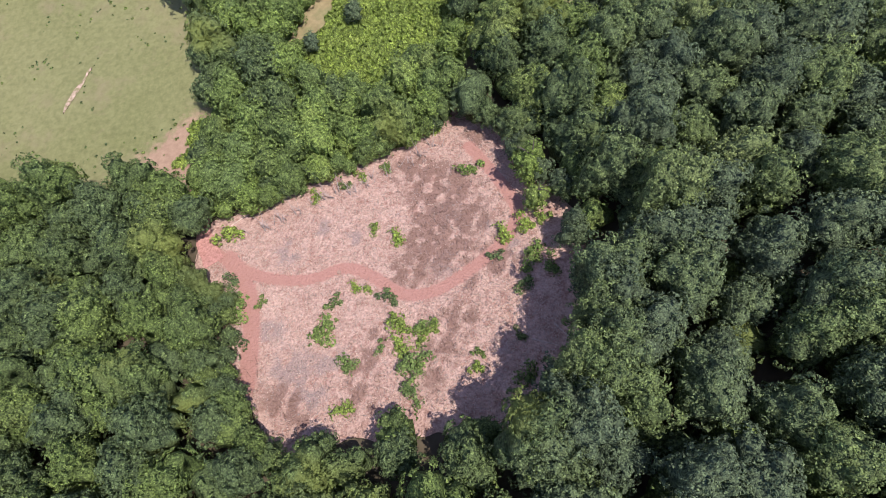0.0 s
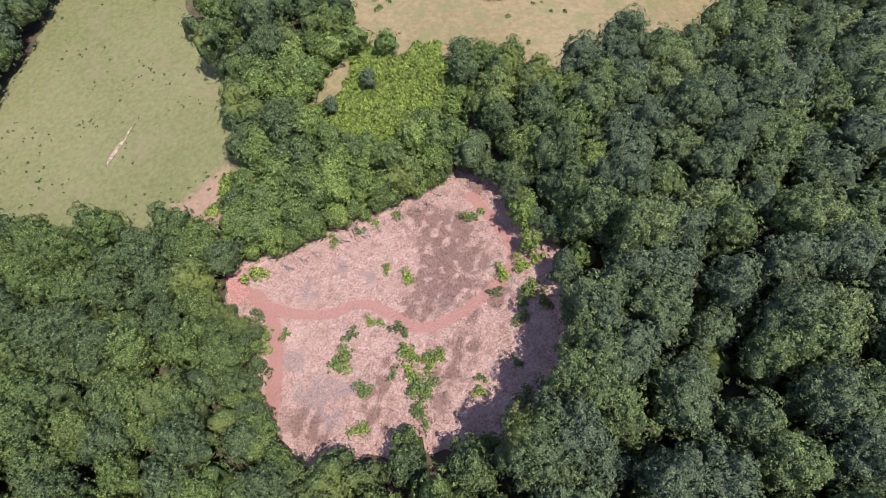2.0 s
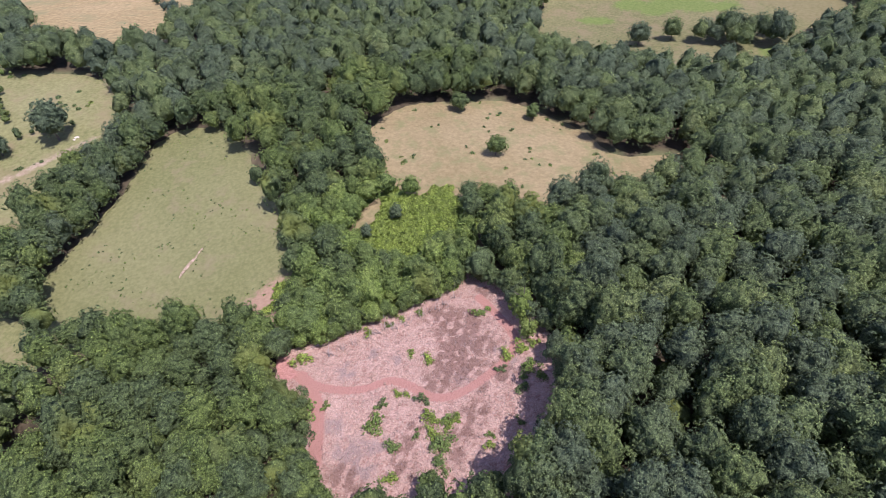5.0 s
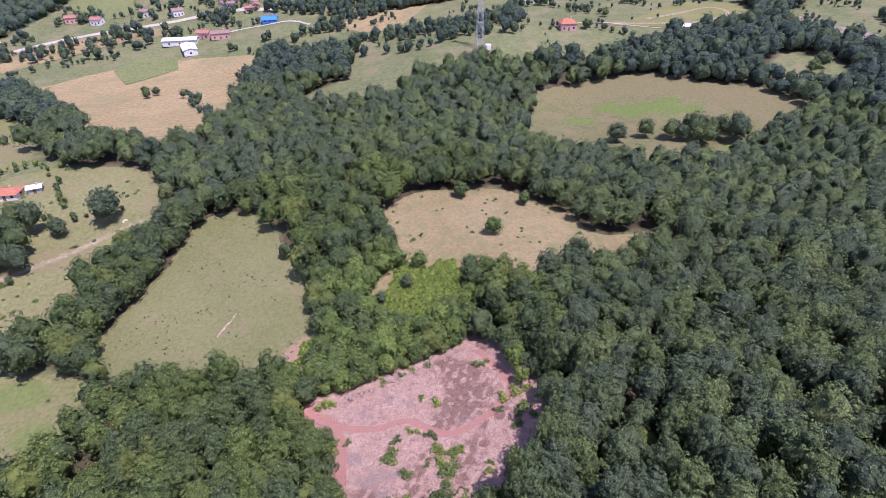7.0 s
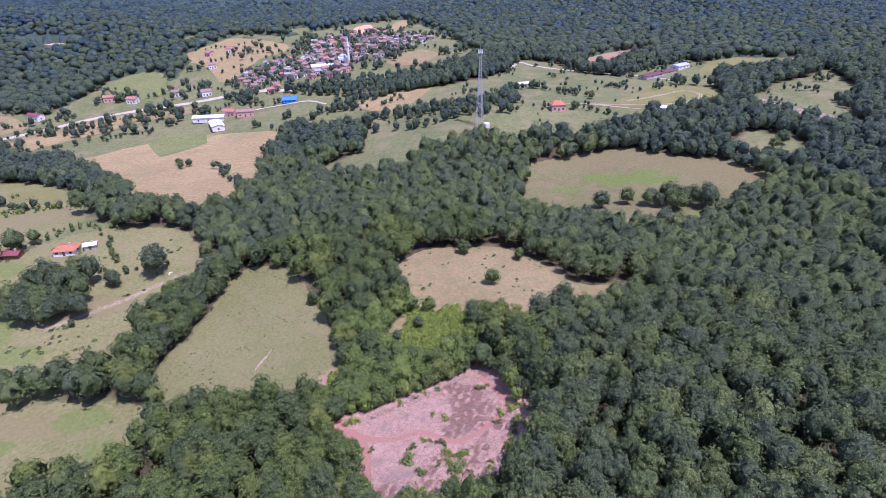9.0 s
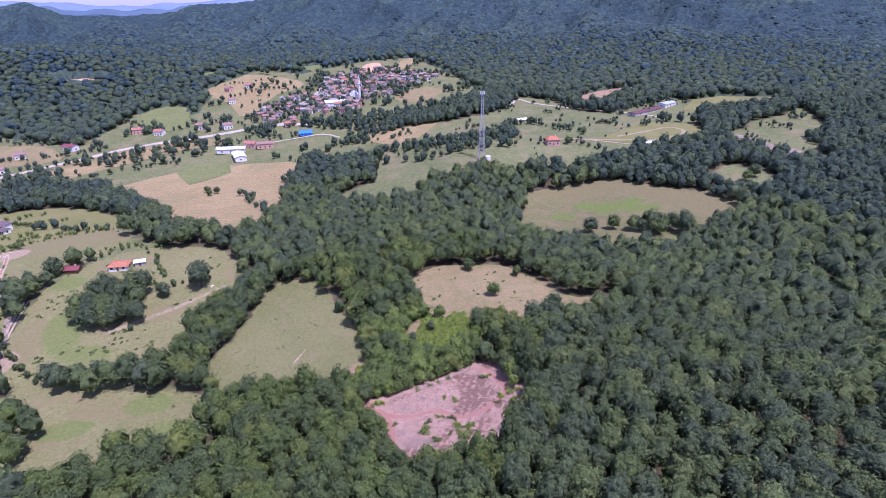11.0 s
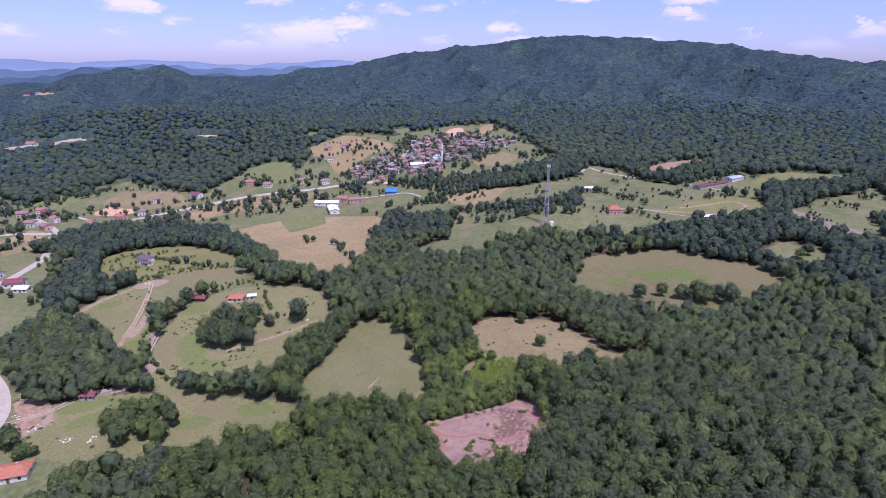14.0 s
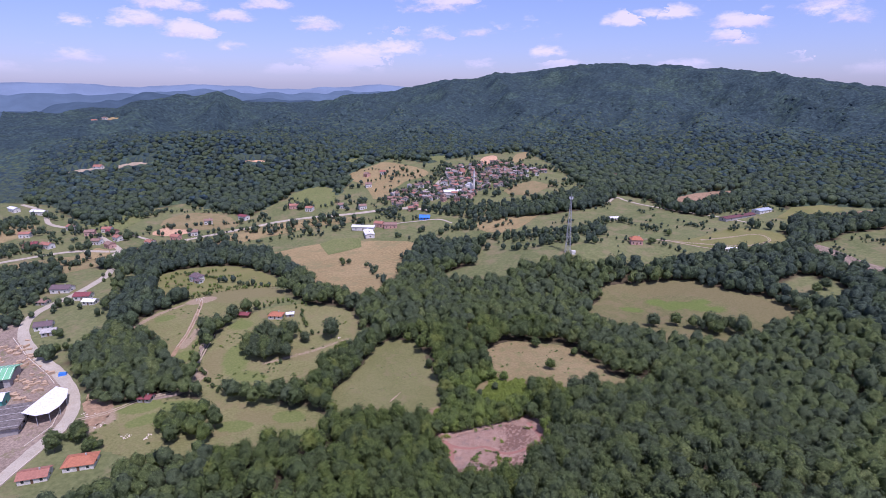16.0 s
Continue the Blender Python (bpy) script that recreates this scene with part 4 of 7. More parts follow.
def trunk(seed, height=8.5, radius=0.17):
    """A tapered, slightly bent trunk with four limbs."""
    rng = np.random.default_rng(seed)
    bend = rng.normal(0, 0.25, (6, 2)).cumsum(0) * 0.5
    pts = [(0, 0, -0.5)] + [(bend[k][0], bend[k][1], height * (k + 1) / 6) for k in range(6)]
    V, F = tube(pts, [radius * 1.5, radius, radius * 0.9, radius * 0.75, radius * 0.6, radius * 0.45, radius * 0.25])
    for k in range(4):
        a, h = rng.uniform(0, 6.28), height * rng.uniform(0.4, 0.75)
        s = np.array([*bend[min(5, int(6 * h / height))], h])
        e = s + np.array([math.cos(a) * 1.9, math.sin(a) * 1.9, rng.uniform(1.0, 2.0)])
        v, f = tube([s, (s + e) / 2 + (0, 0, 0.15), e], [radius * 0.5, radius * 0.35, radius * 0.12], 5)
        F = np.concatenate([F, f + len(V)]); V = np.concatenate([V, v])
    return V, F


def merged(name, template_list, places, mat, label, category, kind="stuff"):
    """Many plants of a wood in one mesh. places: x, y, z, scale, height scale, turn, template."""
    V, F, N, S, T, base = [], [], [], [], [], 0
    which = places[:, 6].astype(int)
    for t, (tv, tf, tn, ts) in enumerate(template_list):
        p = places[which == t]
        if not len(p):
            continue
        c, s = np.cos(p[:, 5])[:, None], np.sin(p[:, 5])[:, None]
        x = (tv[None, :, 0] * c - tv[None, :, 1] * s) * p[:, 3:4] + p[:, 0:1]
        y = (tv[None, :, 0] * s + tv[None, :, 1] * c) * p[:, 3:4] + p[:, 1:2]
        z = tv[None, :, 2] * p[:, 4:5] + p[:, 2:3]
        V.append(np.stack([x, y, z], -1).reshape(-1, 3))
        N.append(np.stack([tn[None, :, 0] * c - tn[None, :, 1] * s, tn[None, :, 0] * s + tn[None, :, 1] * c, np.broadcast_to(tn[None, :, 2], x.shape)], -1).reshape(-1, 3))
        F.append((tf[None] + (np.arange(len(p)) * len(tv))[:, None, None]).reshape(-1, 3) + base)
        base += len(p) * len(tv)
        S.append(np.tile(ts, len(p)))
        T.append(np.repeat(np.random.default_rng(len(p)).uniform(0, 1, len(p)), len(tv)))
    me = plant_mesh(name, (np.concatenate(V), np.concatenate(F), np.concatenate(N), np.concatenate(S)), mat)
    me.attributes.new("in_wood", "FLOAT", "POINT").data.foreach_set("value", np.ones(len(me.vertices), np.float32))
    me.attributes.new("plant", "FLOAT", "POINT").data.foreach_set("value", np.concatenate(T).astype(np.float32))
    return tagged(new(name, me), label, category, kind=kind)


def scatter(step, lo, hi, seed, jitter=0.38):
    rng = np.random.default_rng(seed)
    xs, ys = np.arange(lo[0], hi[0], step), np.arange(lo[1], hi[1], step * 0.88)
    X, Y = np.meshgrid(xs, ys)
    X = X + (np.arange(len(ys)) % 2)[:, None] * step / 2
    return (X + rng.uniform(-jitter, jitter, X.shape) * step).ravel(), (Y + rng.uniform(-jitter, jitter, X.shape) * step).ravel()


def rows_of(x, y, rng, kinds, size=(0.8, 1.25), tall=(0.85, 1.2), sink=0.0):
    k = len(x)
    s = rng.uniform(*size, k)
    return np.stack([x, y, land(x, y) - sink, s, s * rng.uniform(*tall, k), rng.uniform(0, 6.28, k), rng.integers(0, kinds, k)], 1)


def along(lines, gap, spread, seed):
    r = np.random.default_rng(seed)
    X, Y = [], []
    for ln in lines:
        for (a, b), (c, d) in zip(ln, ln[1:]):
            k = max(1, int(math.hypot(c - a, d - b) / gap))
            t = (np.arange(k) + r.uniform(0, 1, k)) / k
            X.append(a + (c - a) * t + r.normal(0, spread, k)); Y.append(b + (d - b) * t + r.normal(0, spread, k))
    return np.concatenate(X), np.concatenate(Y)


MID = np.array((-10.0, 32.0))
rng = np.random.default_rng(5)
fx, fy = scatter(6.2, (-420, -70), (460, 740), 11, 0.27)
in_view = (fx < 105 + 0.98 * np.maximum(fy + 30, 0)) & (fx > -225 - 1.3 * np.maximum(fy + 30, 0)) & (np.hypot(fx - 16, fy + 164) < 700)
THICKET = [(-46, 48), (-39, 40), (-28, 42), (-12, 49), (-2, 52), (1, 62), (4, 78), (-2, 86), (-24, 88), (-43, 76)]
keep = in_view & ~is_open(fx, fy) & ~inside(fx, fy, THICKET)
fx, fy = fx[keep], fy[keep]
dist = np.hypot(fx - MID[0], fy - MID[1])
edge_gap = np.min([np.hypot(fx - px, fy - py) for px, py in rounded(CLEARING, 1)], axis=0)
keep = edge_gap > np.where(fx > 2, np.where(fy > 28, 4.6, 2.4), 1.9)
fx, fy, dist, edge_gap = fx[keep], fy[keep], dist[keep], edge_gap[keep]
order = np.argsort(dist)
edge_gap = edge_gap[order]
fx, fy, dist = fx[order], fy[order], dist[order]
NEAR = 200

near_crowns = {}
for m, r0, lo_h, hi_h, nb, nt in (("leaf_dark", 3.9, 1.6, 12.0, 13, 170), ("leaf_mid", 3.8, 1.2, 10.6, 13, 170), ("leaf_young", 2.4, 0.4, 6.6, 11, 120)):
    for s in range(4):
        near_crowns[m, s] = plant_mesh("crown", crown(100 + s + len(m), nb, nt, 2700 if nb > 12 else 1500, 0.17, r0, lo_h, hi_h, 2, 0.5, 0.84), MAT[m])
trunk_meshes = [mesh_from("trunk", *trunk(s), MAT["bark"]) for s in range(3)]
LABELS = {"leaf_dark": ("tall broadleaf tree with dark green crown in dense forest", "trees of the eastern wood"),
          "leaf_mid": ("broadleaf tree with dense mid-green crown at the forest edge", "trees of the western wood"),
          "leaf_young": ("young broadleaf tree with bright green crown beside the clearing", "young trees north of the clearing")}


def single_tree(x, y, scale, tall, turn, m, s, label=None, group=None, category="tree"):
    base = tagged(new("tree"), label or LABELS[m][0], category, group or LABELS[m][1])
    base.matrix_world = Matrix.LocRotScale((x, y, float(land(x, y))), Euler((0, 0, turn)), (scale, scale, scale * tall))
    for nm, me in (("trunk", trunk_meshes[s % 3]), ("crown", near_crowns[m, s % 4])):
        o = new(nm, me)
        o.parent = base
    return base


for x, y, gap in zip(fx[:NEAR], fy[:NEAR], edge_gap):
    single_tree(x, y, rng.uniform(0.84, 1.16) * (0.82 if gap < 6 and x < 2 else 1.0), rng.uniform(0.82, 1.22), rng.uniform(0, 6.28), "leaf_dark" if x > (20 if 44 < y < 90 else 6) else "leaf_mid", int(rng.integers(0, 12)))
ring = rounded(CLEARING, 1)
for k, (x, y) in enumerate(ring):
    if rng.uniform() < 0.55 and not (-36 < x < -27 and 31 < y < 42):
        d = np.array((x + 11.0, y - 30.0)); d = d / np.linalg.norm(d) * rng.uniform(1.6, 3.8)
        tall_side = x > 2 and y < 24
        single_tree(x + d[0], y + d[1], rng.uniform(0.75, 0.95) if tall_side else rng.uniform(0.36, 0.6), rng.uniform(1.4, 1.65) if tall_side else rng.uniform(0.8, 1.1), rng.uniform(0, 6.28), "leaf_dark" if x > 6 else "leaf_mid", int(rng.integers(0, 12)), "low leafy tree at the rim of the clearing", "rim trees of the clearing")
for x, y, sc in ((-41.6, 39.4, 0.82), (-39.9, 36.2, 0.7), (-44.5, 42.2, 0.7), (-38.4, 32.6, 0.68), (-36.2, 29.4, 0.6), (-34.2, 26.0, 0.66), (-31.8, 22.6, 0.7), (-30.2, 18.4, 0.66), (-31.6, 28.2, 0.42), (-30.4, 25.4, 0.4), (-28.4, 19.4, 0.42), (-25.6, 14.6, 0.45), (-29.4, 27.0, 0.36), (-28.9, 24.6, 0.34), (-28.3, 22.2, 0.36), (-27.4, 17.2, 0.36)):
    single_tree(x, y, sc, rng.uniform(0.85, 1.05), rng.uniform(0, 6.28), "leaf_mid", int(rng.integers(0, 12)))
ex, ey = along([[(-29.5, 41.4), (-24.0, 44.4), (-18.6, 45.6), (-14.2, 47.8), (-10, 49.8), (-5.6, 51.6), (-2.6, 56.2)]], 1.5, 0.45, 94)
sapling_row = (ex, ey)
for x, y, sc in ((13.6, 14.6, 1.0), (11.8, 10.0, 1.05), (15.0, 20.4, 0.95), (8.0, 7.4, 0.95), (14.9, 25.6, 0.8)):
    single_tree(x, y, sc, 1.22, rng.uniform(0, 6.28), "leaf_dark", int(rng.integers(0, 12)))
tx, ty = scatter(3.5, (-48, 38), (6, 92), 17)
keep = inside(tx, ty, THICKET) & ~inside(tx, ty, FERN_PATCH) & ~inside(tx, ty, CLEARING) & ~inside(tx, ty, BIG_MEADOW) & ~inside(tx, ty, BROWN_FIELD)
tx, ty = tx[keep], ty[keep]
older = (waves(tx, ty, 4, 14) < -0.45) | (tx < -38)
young_templates = [crown(200 + s, 9, 90, 800, 0.18, 2.6, 0.2, 5.8, 1) for s in range(5)]
merged("young_thicket", young_templates, rows_of(tx[~older], ty[~older], rng, 5, (0.6, 1.35), (0.75, 1.2)), MAT["leaf_young"], "thicket of young bright green trees north of the clearing", "thicket")
merged("edge_thicket", young_templates, rows_of(sapling_row[0], sapling_row[1], rng, 5, (0.42, 0.75), (0.9, 1.3)), MAT["leaf_young"], "young leafy trees along the upper rim of the clearing", "thicket")
merged("older_thicket", young_templates, rows_of(tx[older], ty[older], rng, 5, (0.95, 1.3)), MAT["leaf_mid"], "darker young trees mixed into the thicket", "thicket")

mid_templates = [crown(300 + s, 12, 110, 1000, 0.22, 3.65, 1.0, 10.8, 1, 0.46, 0.86) for s in range(6)]
far_templates = [crown(400 + s, 11, 60, 230, 0.35, 3.7, 0.8, 10.4, 1, 0.42, 0.92) for s in range(6)]
bush_templates = [crown(540 + s, 6, 14, 26, 0.75, 3.8, 0.0, 9.8, 0, 0.34, 0.95) for s in range(6)]
lump_templates = [crown(500 + s, 8, 22, 48, 0.6, 3.8, 0.0, 9.8, 1, 0.36, 0.95) for s in range(6)]
sl = slice(NEAR, None)
bx, by, bd = fx[sl], fy[sl], dist[sl]
middle = (bd < 118) & (by > -30)
eastern = bx > np.where((by > 44) & (by < 90), 20, 6)
outer = ~middle & (bd < 250)
for name, sel, temps, mat, label in (
        ("eastern_wood", middle & eastern, mid_templates, "leaf_dark", "dense dark green broadleaf forest on the hillside"),
        ("western_wood", middle & ~eastern, mid_templates, "leaf_mid", "dense mid-green broadleaf forest below the meadow"),
        ("outer_wood", outer, far_templates, "leaf_dark", "broad closed forest between the fields"),
        ("distant_wood", ~middle & ~outer, lump_templates, "leaf_far_hazed", "distant closed forest around the valley")):
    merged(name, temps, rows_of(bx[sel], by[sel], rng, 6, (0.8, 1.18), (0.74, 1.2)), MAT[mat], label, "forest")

rx_, ry_ = scatter(8.2, (-130, -270), (165, -62), 35, 0.4)
merged("rear_wood", lump_templates, rows_of(rx_, ry_, rng, 6, (1.15, 1.6), (0.6, 0.8)), MAT["leaf_dark"], "closed broadleaf forest on the lower slope", "forest")
ux_, uy_ = scatter(5.6, (-75, -45), (75, 110), 33, 0.45)
ok = ~is_open(ux_, uy_) & (np.hypot(ux_ - MID[0], uy_ - MID[1]) < 82) & ~inside(ux_, uy_, THICKET) & (np.min([np.hypot(ux_ - px, uy_ - py) for px, py in rounded(CLEARING, 1)], axis=0) > 2.2)
merged("understorey", lump_templates, rows_of(ux_[ok], uy_[ok], rng, 6, (0.55, 0.8), (0.75, 1.0)), MAT["leaf_mid"], "low leafy understorey between the forest trees", "undergrowth")

# far woods on the hills
def domes(X, Y, gap, seed):
    """Height of rounded crowns, 0 in the gaps to 1 on top, each of its own height."""
    gx, gy = np.floor(X / gap).astype(np.int64), np.floor(Y / gap).astype(np.int64)
    best = np.full(X.shape, 9.0); top = np.ones(X.shape)
    for i in (-1, 0, 1):
        for j in (-1, 0, 1):
            cx, cy = gx + i, gy + j
            r1, r2 = np.modf(np.abs(np.sin(cx * 127.1 + cy * 311.7 + seed)) * 43758.5)[0], np.modf(np.abs(np.sin(cx * 269.5 + cy * 183.3 + seed)) * 24634.6)[0]
            d = np.hypot(X - (cx + 0.15 + 0.7 * r1) * gap, Y - (cy + 0.15 + 0.7 * r2) * gap) / gap
            near = d < best
            best = np.where(near, d, best); top = np.where(near, 0.6 + 0.6 * r1, top)
    return np.sqrt(np.clip(1 - (best / 0.85) ** 2, 0, 1)) * top


def canopy_lift(X, Y):
    """How far the wood's lower storey stands above the smoothed ground: spurs and gullies."""
    high = np.clip((land(X, Y) - 20) / 60, 0, 1)
    gully = -np.abs(waves(X, Y, 7, 420)) * 13 * high - np.abs(waves(X, Y, 8, 150)) * 5 * high
    west = np.clip((-X - 330) / 200, 0, 1) * np.clip((Y - 430) / 150, 0, 1)
    return np.maximum(1.0, 3 + 10 * high + gully) + 7 * west * (1 - np.abs(waves(X, Y, 6, 380)))


def canopy_sheet(name, lo, hi, step, mat, label, seed, gap=10.0, sunk=0.0):
    rng = np.random.default_rng(seed)
    X, Y = np.meshgrid(np.arange(lo[0], hi[0], step), np.arange(lo[1], hi[1], step))
    X = X + rng.uniform(-0.25, 0.25, X.shape) * step; Y = Y + rng.uniform(-0.25, 0.25, X.shape) * step
    Z = land(X, Y) + canopy_lift(X, Y) + 2 + domes(X, Y, gap, seed) * 6.0 - 1.0 + sunk
    near_wood = (np.hypot(X - 16, Y + 164) < 694) & (X > -415) & (X < 455) & (X < 105 + 0.98 * np.maximum(Y + 30, 0))
    away = np.hypot(X, Y + 164)
    Z -= 4.5 * np.clip((1180 - away) / 300, 0, 1)
    wooded = ~is_open(X, Y) & ~near_wood
    Z[~wooded] = land(X, Y)[~wooded] - 2
    c = wooded[:-1, :-1] | wooded[1:, :-1] | wooded[:-1, 1:] | wooded[1:, 1:]
    c &= np.abs(X[:-1, :-1]) < 1.1 * (Y[:-1, :-1] + 330)
    i = np.arange(X.size).reshape(X.shape)
    q = np.stack([i[:-1, :-1], i[:-1, 1:], i[1:, 1:], i[1:, :-1]], -1)[c]
    f = np.concatenate([q[:, [0, 1, 2]], q[:, [0, 2, 3]]])
    me = mesh_from(name, np.stack([X.ravel(), Y.ravel(), Z.ravel()], 1), f, mat, True)
    # nearer faces take the leaf colour with less haze painted in
    me.materials.append(MAT["leaf_far_hazed"])
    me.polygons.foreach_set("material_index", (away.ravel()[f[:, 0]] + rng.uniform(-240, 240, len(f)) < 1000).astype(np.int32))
    me.attributes.new("leaf", "FLOAT", "POINT").data.foreach_set("value", rng.uniform(0.1, 0.9, X.size).astype(np.float32))
    me.attributes.new("in_wood", "FLOAT", "POINT").data.foreach_set("value", np.ones(X.size, np.float32))
    me.attributes.new("plant", "FLOAT", "POINT").data.foreach_set("value", np.clip(0.34 + 0.2 * waves(X, Y, 61, 170) + rng.uniform(-0.3, 0.3, X.shape), 0, 1).astype(np.float32).ravel())
    return tagged(new(name, me), label, "forest", kind="stuff")


canopy_sheet("mountain_wood", (-2300, 230), (1450, 1790), 5.2, MAT["leaf_hill_hazed"], "unbroken forest covering the broad mountain", 21, 13.0, -0.9)
hx, hy = scatter(9.0, (-1250, 230), (900, 1320), 27, 0.4)
near_wood = (np.hypot(hx - 16, hy + 164) < 690) & (hx > -412) & (hx < 450) & (hx < 105 + 0.98 * np.maximum(hy + 30, 0))
thin = rng.uniform(0, 1, len(hx)) < np.clip((1320 - hy) / 480, 0.0, 1) * np.clip((hx + 1200) / 500, 0, 1)
ok = ~is_open(hx, hy) & ~near_wood & (np.abs(hx) < 1.05 * (hy + 250)) & thin
for glade in FAR_GLADES + [SAND_CUT]:
    ok &= line_gap(hx, hy, glade + glade[:1]) > 8
hx, hy = hx[ok], hy[ok]
hill_templates = [crown(600 + s, 5, 8, 10, 0.9, 4.9, -3.0, 7.0, 0, 0.2, 1.0) for s in range(6)]
hill_rows = rows_of(hx, hy, rng, 6, (0.98, 1.3), (0.68, 0.92))
hill_rows[:, 2] += canopy_lift(hx, hy) - 0.2 - 2.2 * np.clip((hy - 850) / 300, 0, 1)
# painted haze grows with distance: nearer trees greener, farther ones bluer
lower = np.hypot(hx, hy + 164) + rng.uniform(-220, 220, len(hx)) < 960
for name, sel, mat in (("foothill_wood", lower, "leaf_far_hazed"), ("hillside_wood", ~lower, "leaf_hill_hazed")):
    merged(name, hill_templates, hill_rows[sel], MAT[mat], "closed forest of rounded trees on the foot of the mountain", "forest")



def ridge(name, distance, top, swing, size, colour, seed, label):
    """A far range of hills, as a long rounded rise; haze is painted into its colour and contrast."""
    m, n, l, p = blank(name)
    pos = n.new("ShaderNodeNewGeometry").outputs["Position"]
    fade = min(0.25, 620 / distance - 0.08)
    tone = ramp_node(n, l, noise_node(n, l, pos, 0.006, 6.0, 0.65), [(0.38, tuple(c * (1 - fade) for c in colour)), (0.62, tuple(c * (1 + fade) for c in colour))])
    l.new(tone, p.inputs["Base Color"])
    p.inputs["Roughness"].default_value = 1.0
    p.inputs["Specular IOR Level"].default_value = 0.0
    az = np.linspace(-1.35, 1.1, 420)
    cx, cy = np.sin(az) * distance, np.cos(az) * distance - 164
    h = top + swing * (waves(cx, cy, seed, size) * 0.6 + waves(cx, cy, seed + 1, size * 0.3) * 0.3 + waves(cx, cy, seed + 2, size * 0.1) * 0.1)
    V = []
    for off, part_h in ((-520, -0.1), (-380, 0.28), (-220, 0.62), (-90, 0.9), (0, 1.0), (120, 0.75), (300, 0.0)):
        jig = waves(cx, cy, seed + 603 + off, size * 0.4) * (0.08 if 0.1 < part_h < 0.95 else 0)
        V.append(np.stack([np.sin(az) * (distance + off), np.cos(az) * (distance + off) - 164, -60 + (h + 60) * (part_h + jig)], 1))
    V = np.concatenate(V); k = len(az)
    f = [(r * k + c, r * k + c + 1, (r + 1) * k + c + 1, (r + 1) * k + c) for r in range(6) for c in range(k - 1)]
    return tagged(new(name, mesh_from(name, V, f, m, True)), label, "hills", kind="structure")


# each range paler and bluer than the last: haze put into the base colours
ridge("backdrop_near_ridge", 2700, 52, 30, 900, (0.064, 0.1, 0.14), 31, "wooded ridge beyond the valley with blue-green haze in its colour")
ridge("backdrop_middle_ridge", 3500, 84, 26, 1100, (0.1, 0.148, 0.21), 43, "distant hills with blue haze in their colour")
ridge("backdrop_far_ridge", 4350, 112, 20, 1500, (0.165, 0.222, 0.315), 57, "mountain range on the horizon with pale blue haze in its colour")


# ---- things: helpers ----
def part(name, verts, faces, mat, parent, label=""):
    """One mesh object under a thing or under a part."""
    me = bpy.data.meshes.new(name)
    me.from_pydata([tuple(v) for v in verts], [], [tuple(f) for f in faces])
    me.materials.append(mat)
    ob = new(name, me)
    ob.parent = parent
    return tagged(ob, label)


def box(x0, y0, z0, x1, y1, z1):
    v = [(x0, y0, z0), (x1, y0, z0), (x1, y1, z0), (x0, y1, z0), (x0, y0, z1), (x1, y0, z1), (x1, y1, z1), (x0, y1, z1)]
    return v, [(3, 2, 1, 0), (4, 5, 6, 7), (0, 1, 5, 4), (1, 2, 6, 5), (2, 3, 7, 6), (3, 0, 4, 7)]


def joined(*pieces):
    V, F = [], []
    for v, f in pieces:
        b = len(V)
        V += [tuple(p) for p in v]; F += [tuple(i + b for i in q) for q in f]
    return V, F


def beam(a, b, r, sides=4):
    v, f = tube([a, b], [r, r], sides)
    return [tuple(p) for p in v], [tuple(q) for q in f]


def thing(name, x, y, turn, label, category, group="", sink=0.0):
    e = tagged(new(name), label, category, group)
    e.matrix_world = pose(x, y, float(land(x, y)) - sink, 0, 0, turn)
    return e


for key, col, rough in (("roof_red", (0.37, 0.165, 0.12), 0.85), ("roof_brown", (0.28, 0.175, 0.14), 0.85), ("roof_crimson", (0.23, 0.06, 0.068), 0.7), ("roof_grey", (0.34, 0.3, 0.29), 0.8), ("roof_purple", (0.15, 0.105, 0.115), 0.8), ("roof_umber", (0.12, 0.085, 0.075), 0.85),
                        ("plaster_white", (0.74, 0.71, 0.67), 0.9), ("plaster_pink", (0.6, 0.36, 0.3), 0.9), ("plaster_blue", (0.4, 0.5, 0.66), 0.9), ("plaster_grey", (0.42, 0.4, 0.38), 0.9),
                        ("glass_dark", (0.04, 0.05, 0.06), 0.15), ("wood_door", (0.16, 0.09, 0.05), 0.7), ("metal_white", (0.8, 0.8, 0.82), 0.45), ("metal_green", (0.2, 0.5, 0.28), 0.5), ("metal_teal", (0.08, 0.35, 0.3), 0.5),
                        ("concrete", (0.36, 0.34, 0.33), 0.95), ("timber", (0.5, 0.36, 0.24), 0.85), ("steel", (0.42, 0.43, 0.46), 0.6), ("barn_red", (0.14, 0.055, 0.06), 0.8), ("metal_blue", (0.42, 0.47, 0.56), 0.5), ("roof_orange", (0.42, 0.16, 0.09), 0.85), ("tarp_blue", (0.05, 0.22, 0.7), 0.5), ("stone_pale", (0.62, 0.54, 0.45), 0.95),
                        ("twig", (0.26, 0.15, 0.11), 0.95), ("straw", (0.52, 0.4, 0.32), 0.95), ("twig_grey", (0.36, 0.3, 0.27), 0.95), ("log", (0.3, 0.19, 0.14), 0.9), ("paint_white", (0.8, 0.8, 0.8), 0.6)):
    MAT[key] = paint(key, col, rough, 0.3)


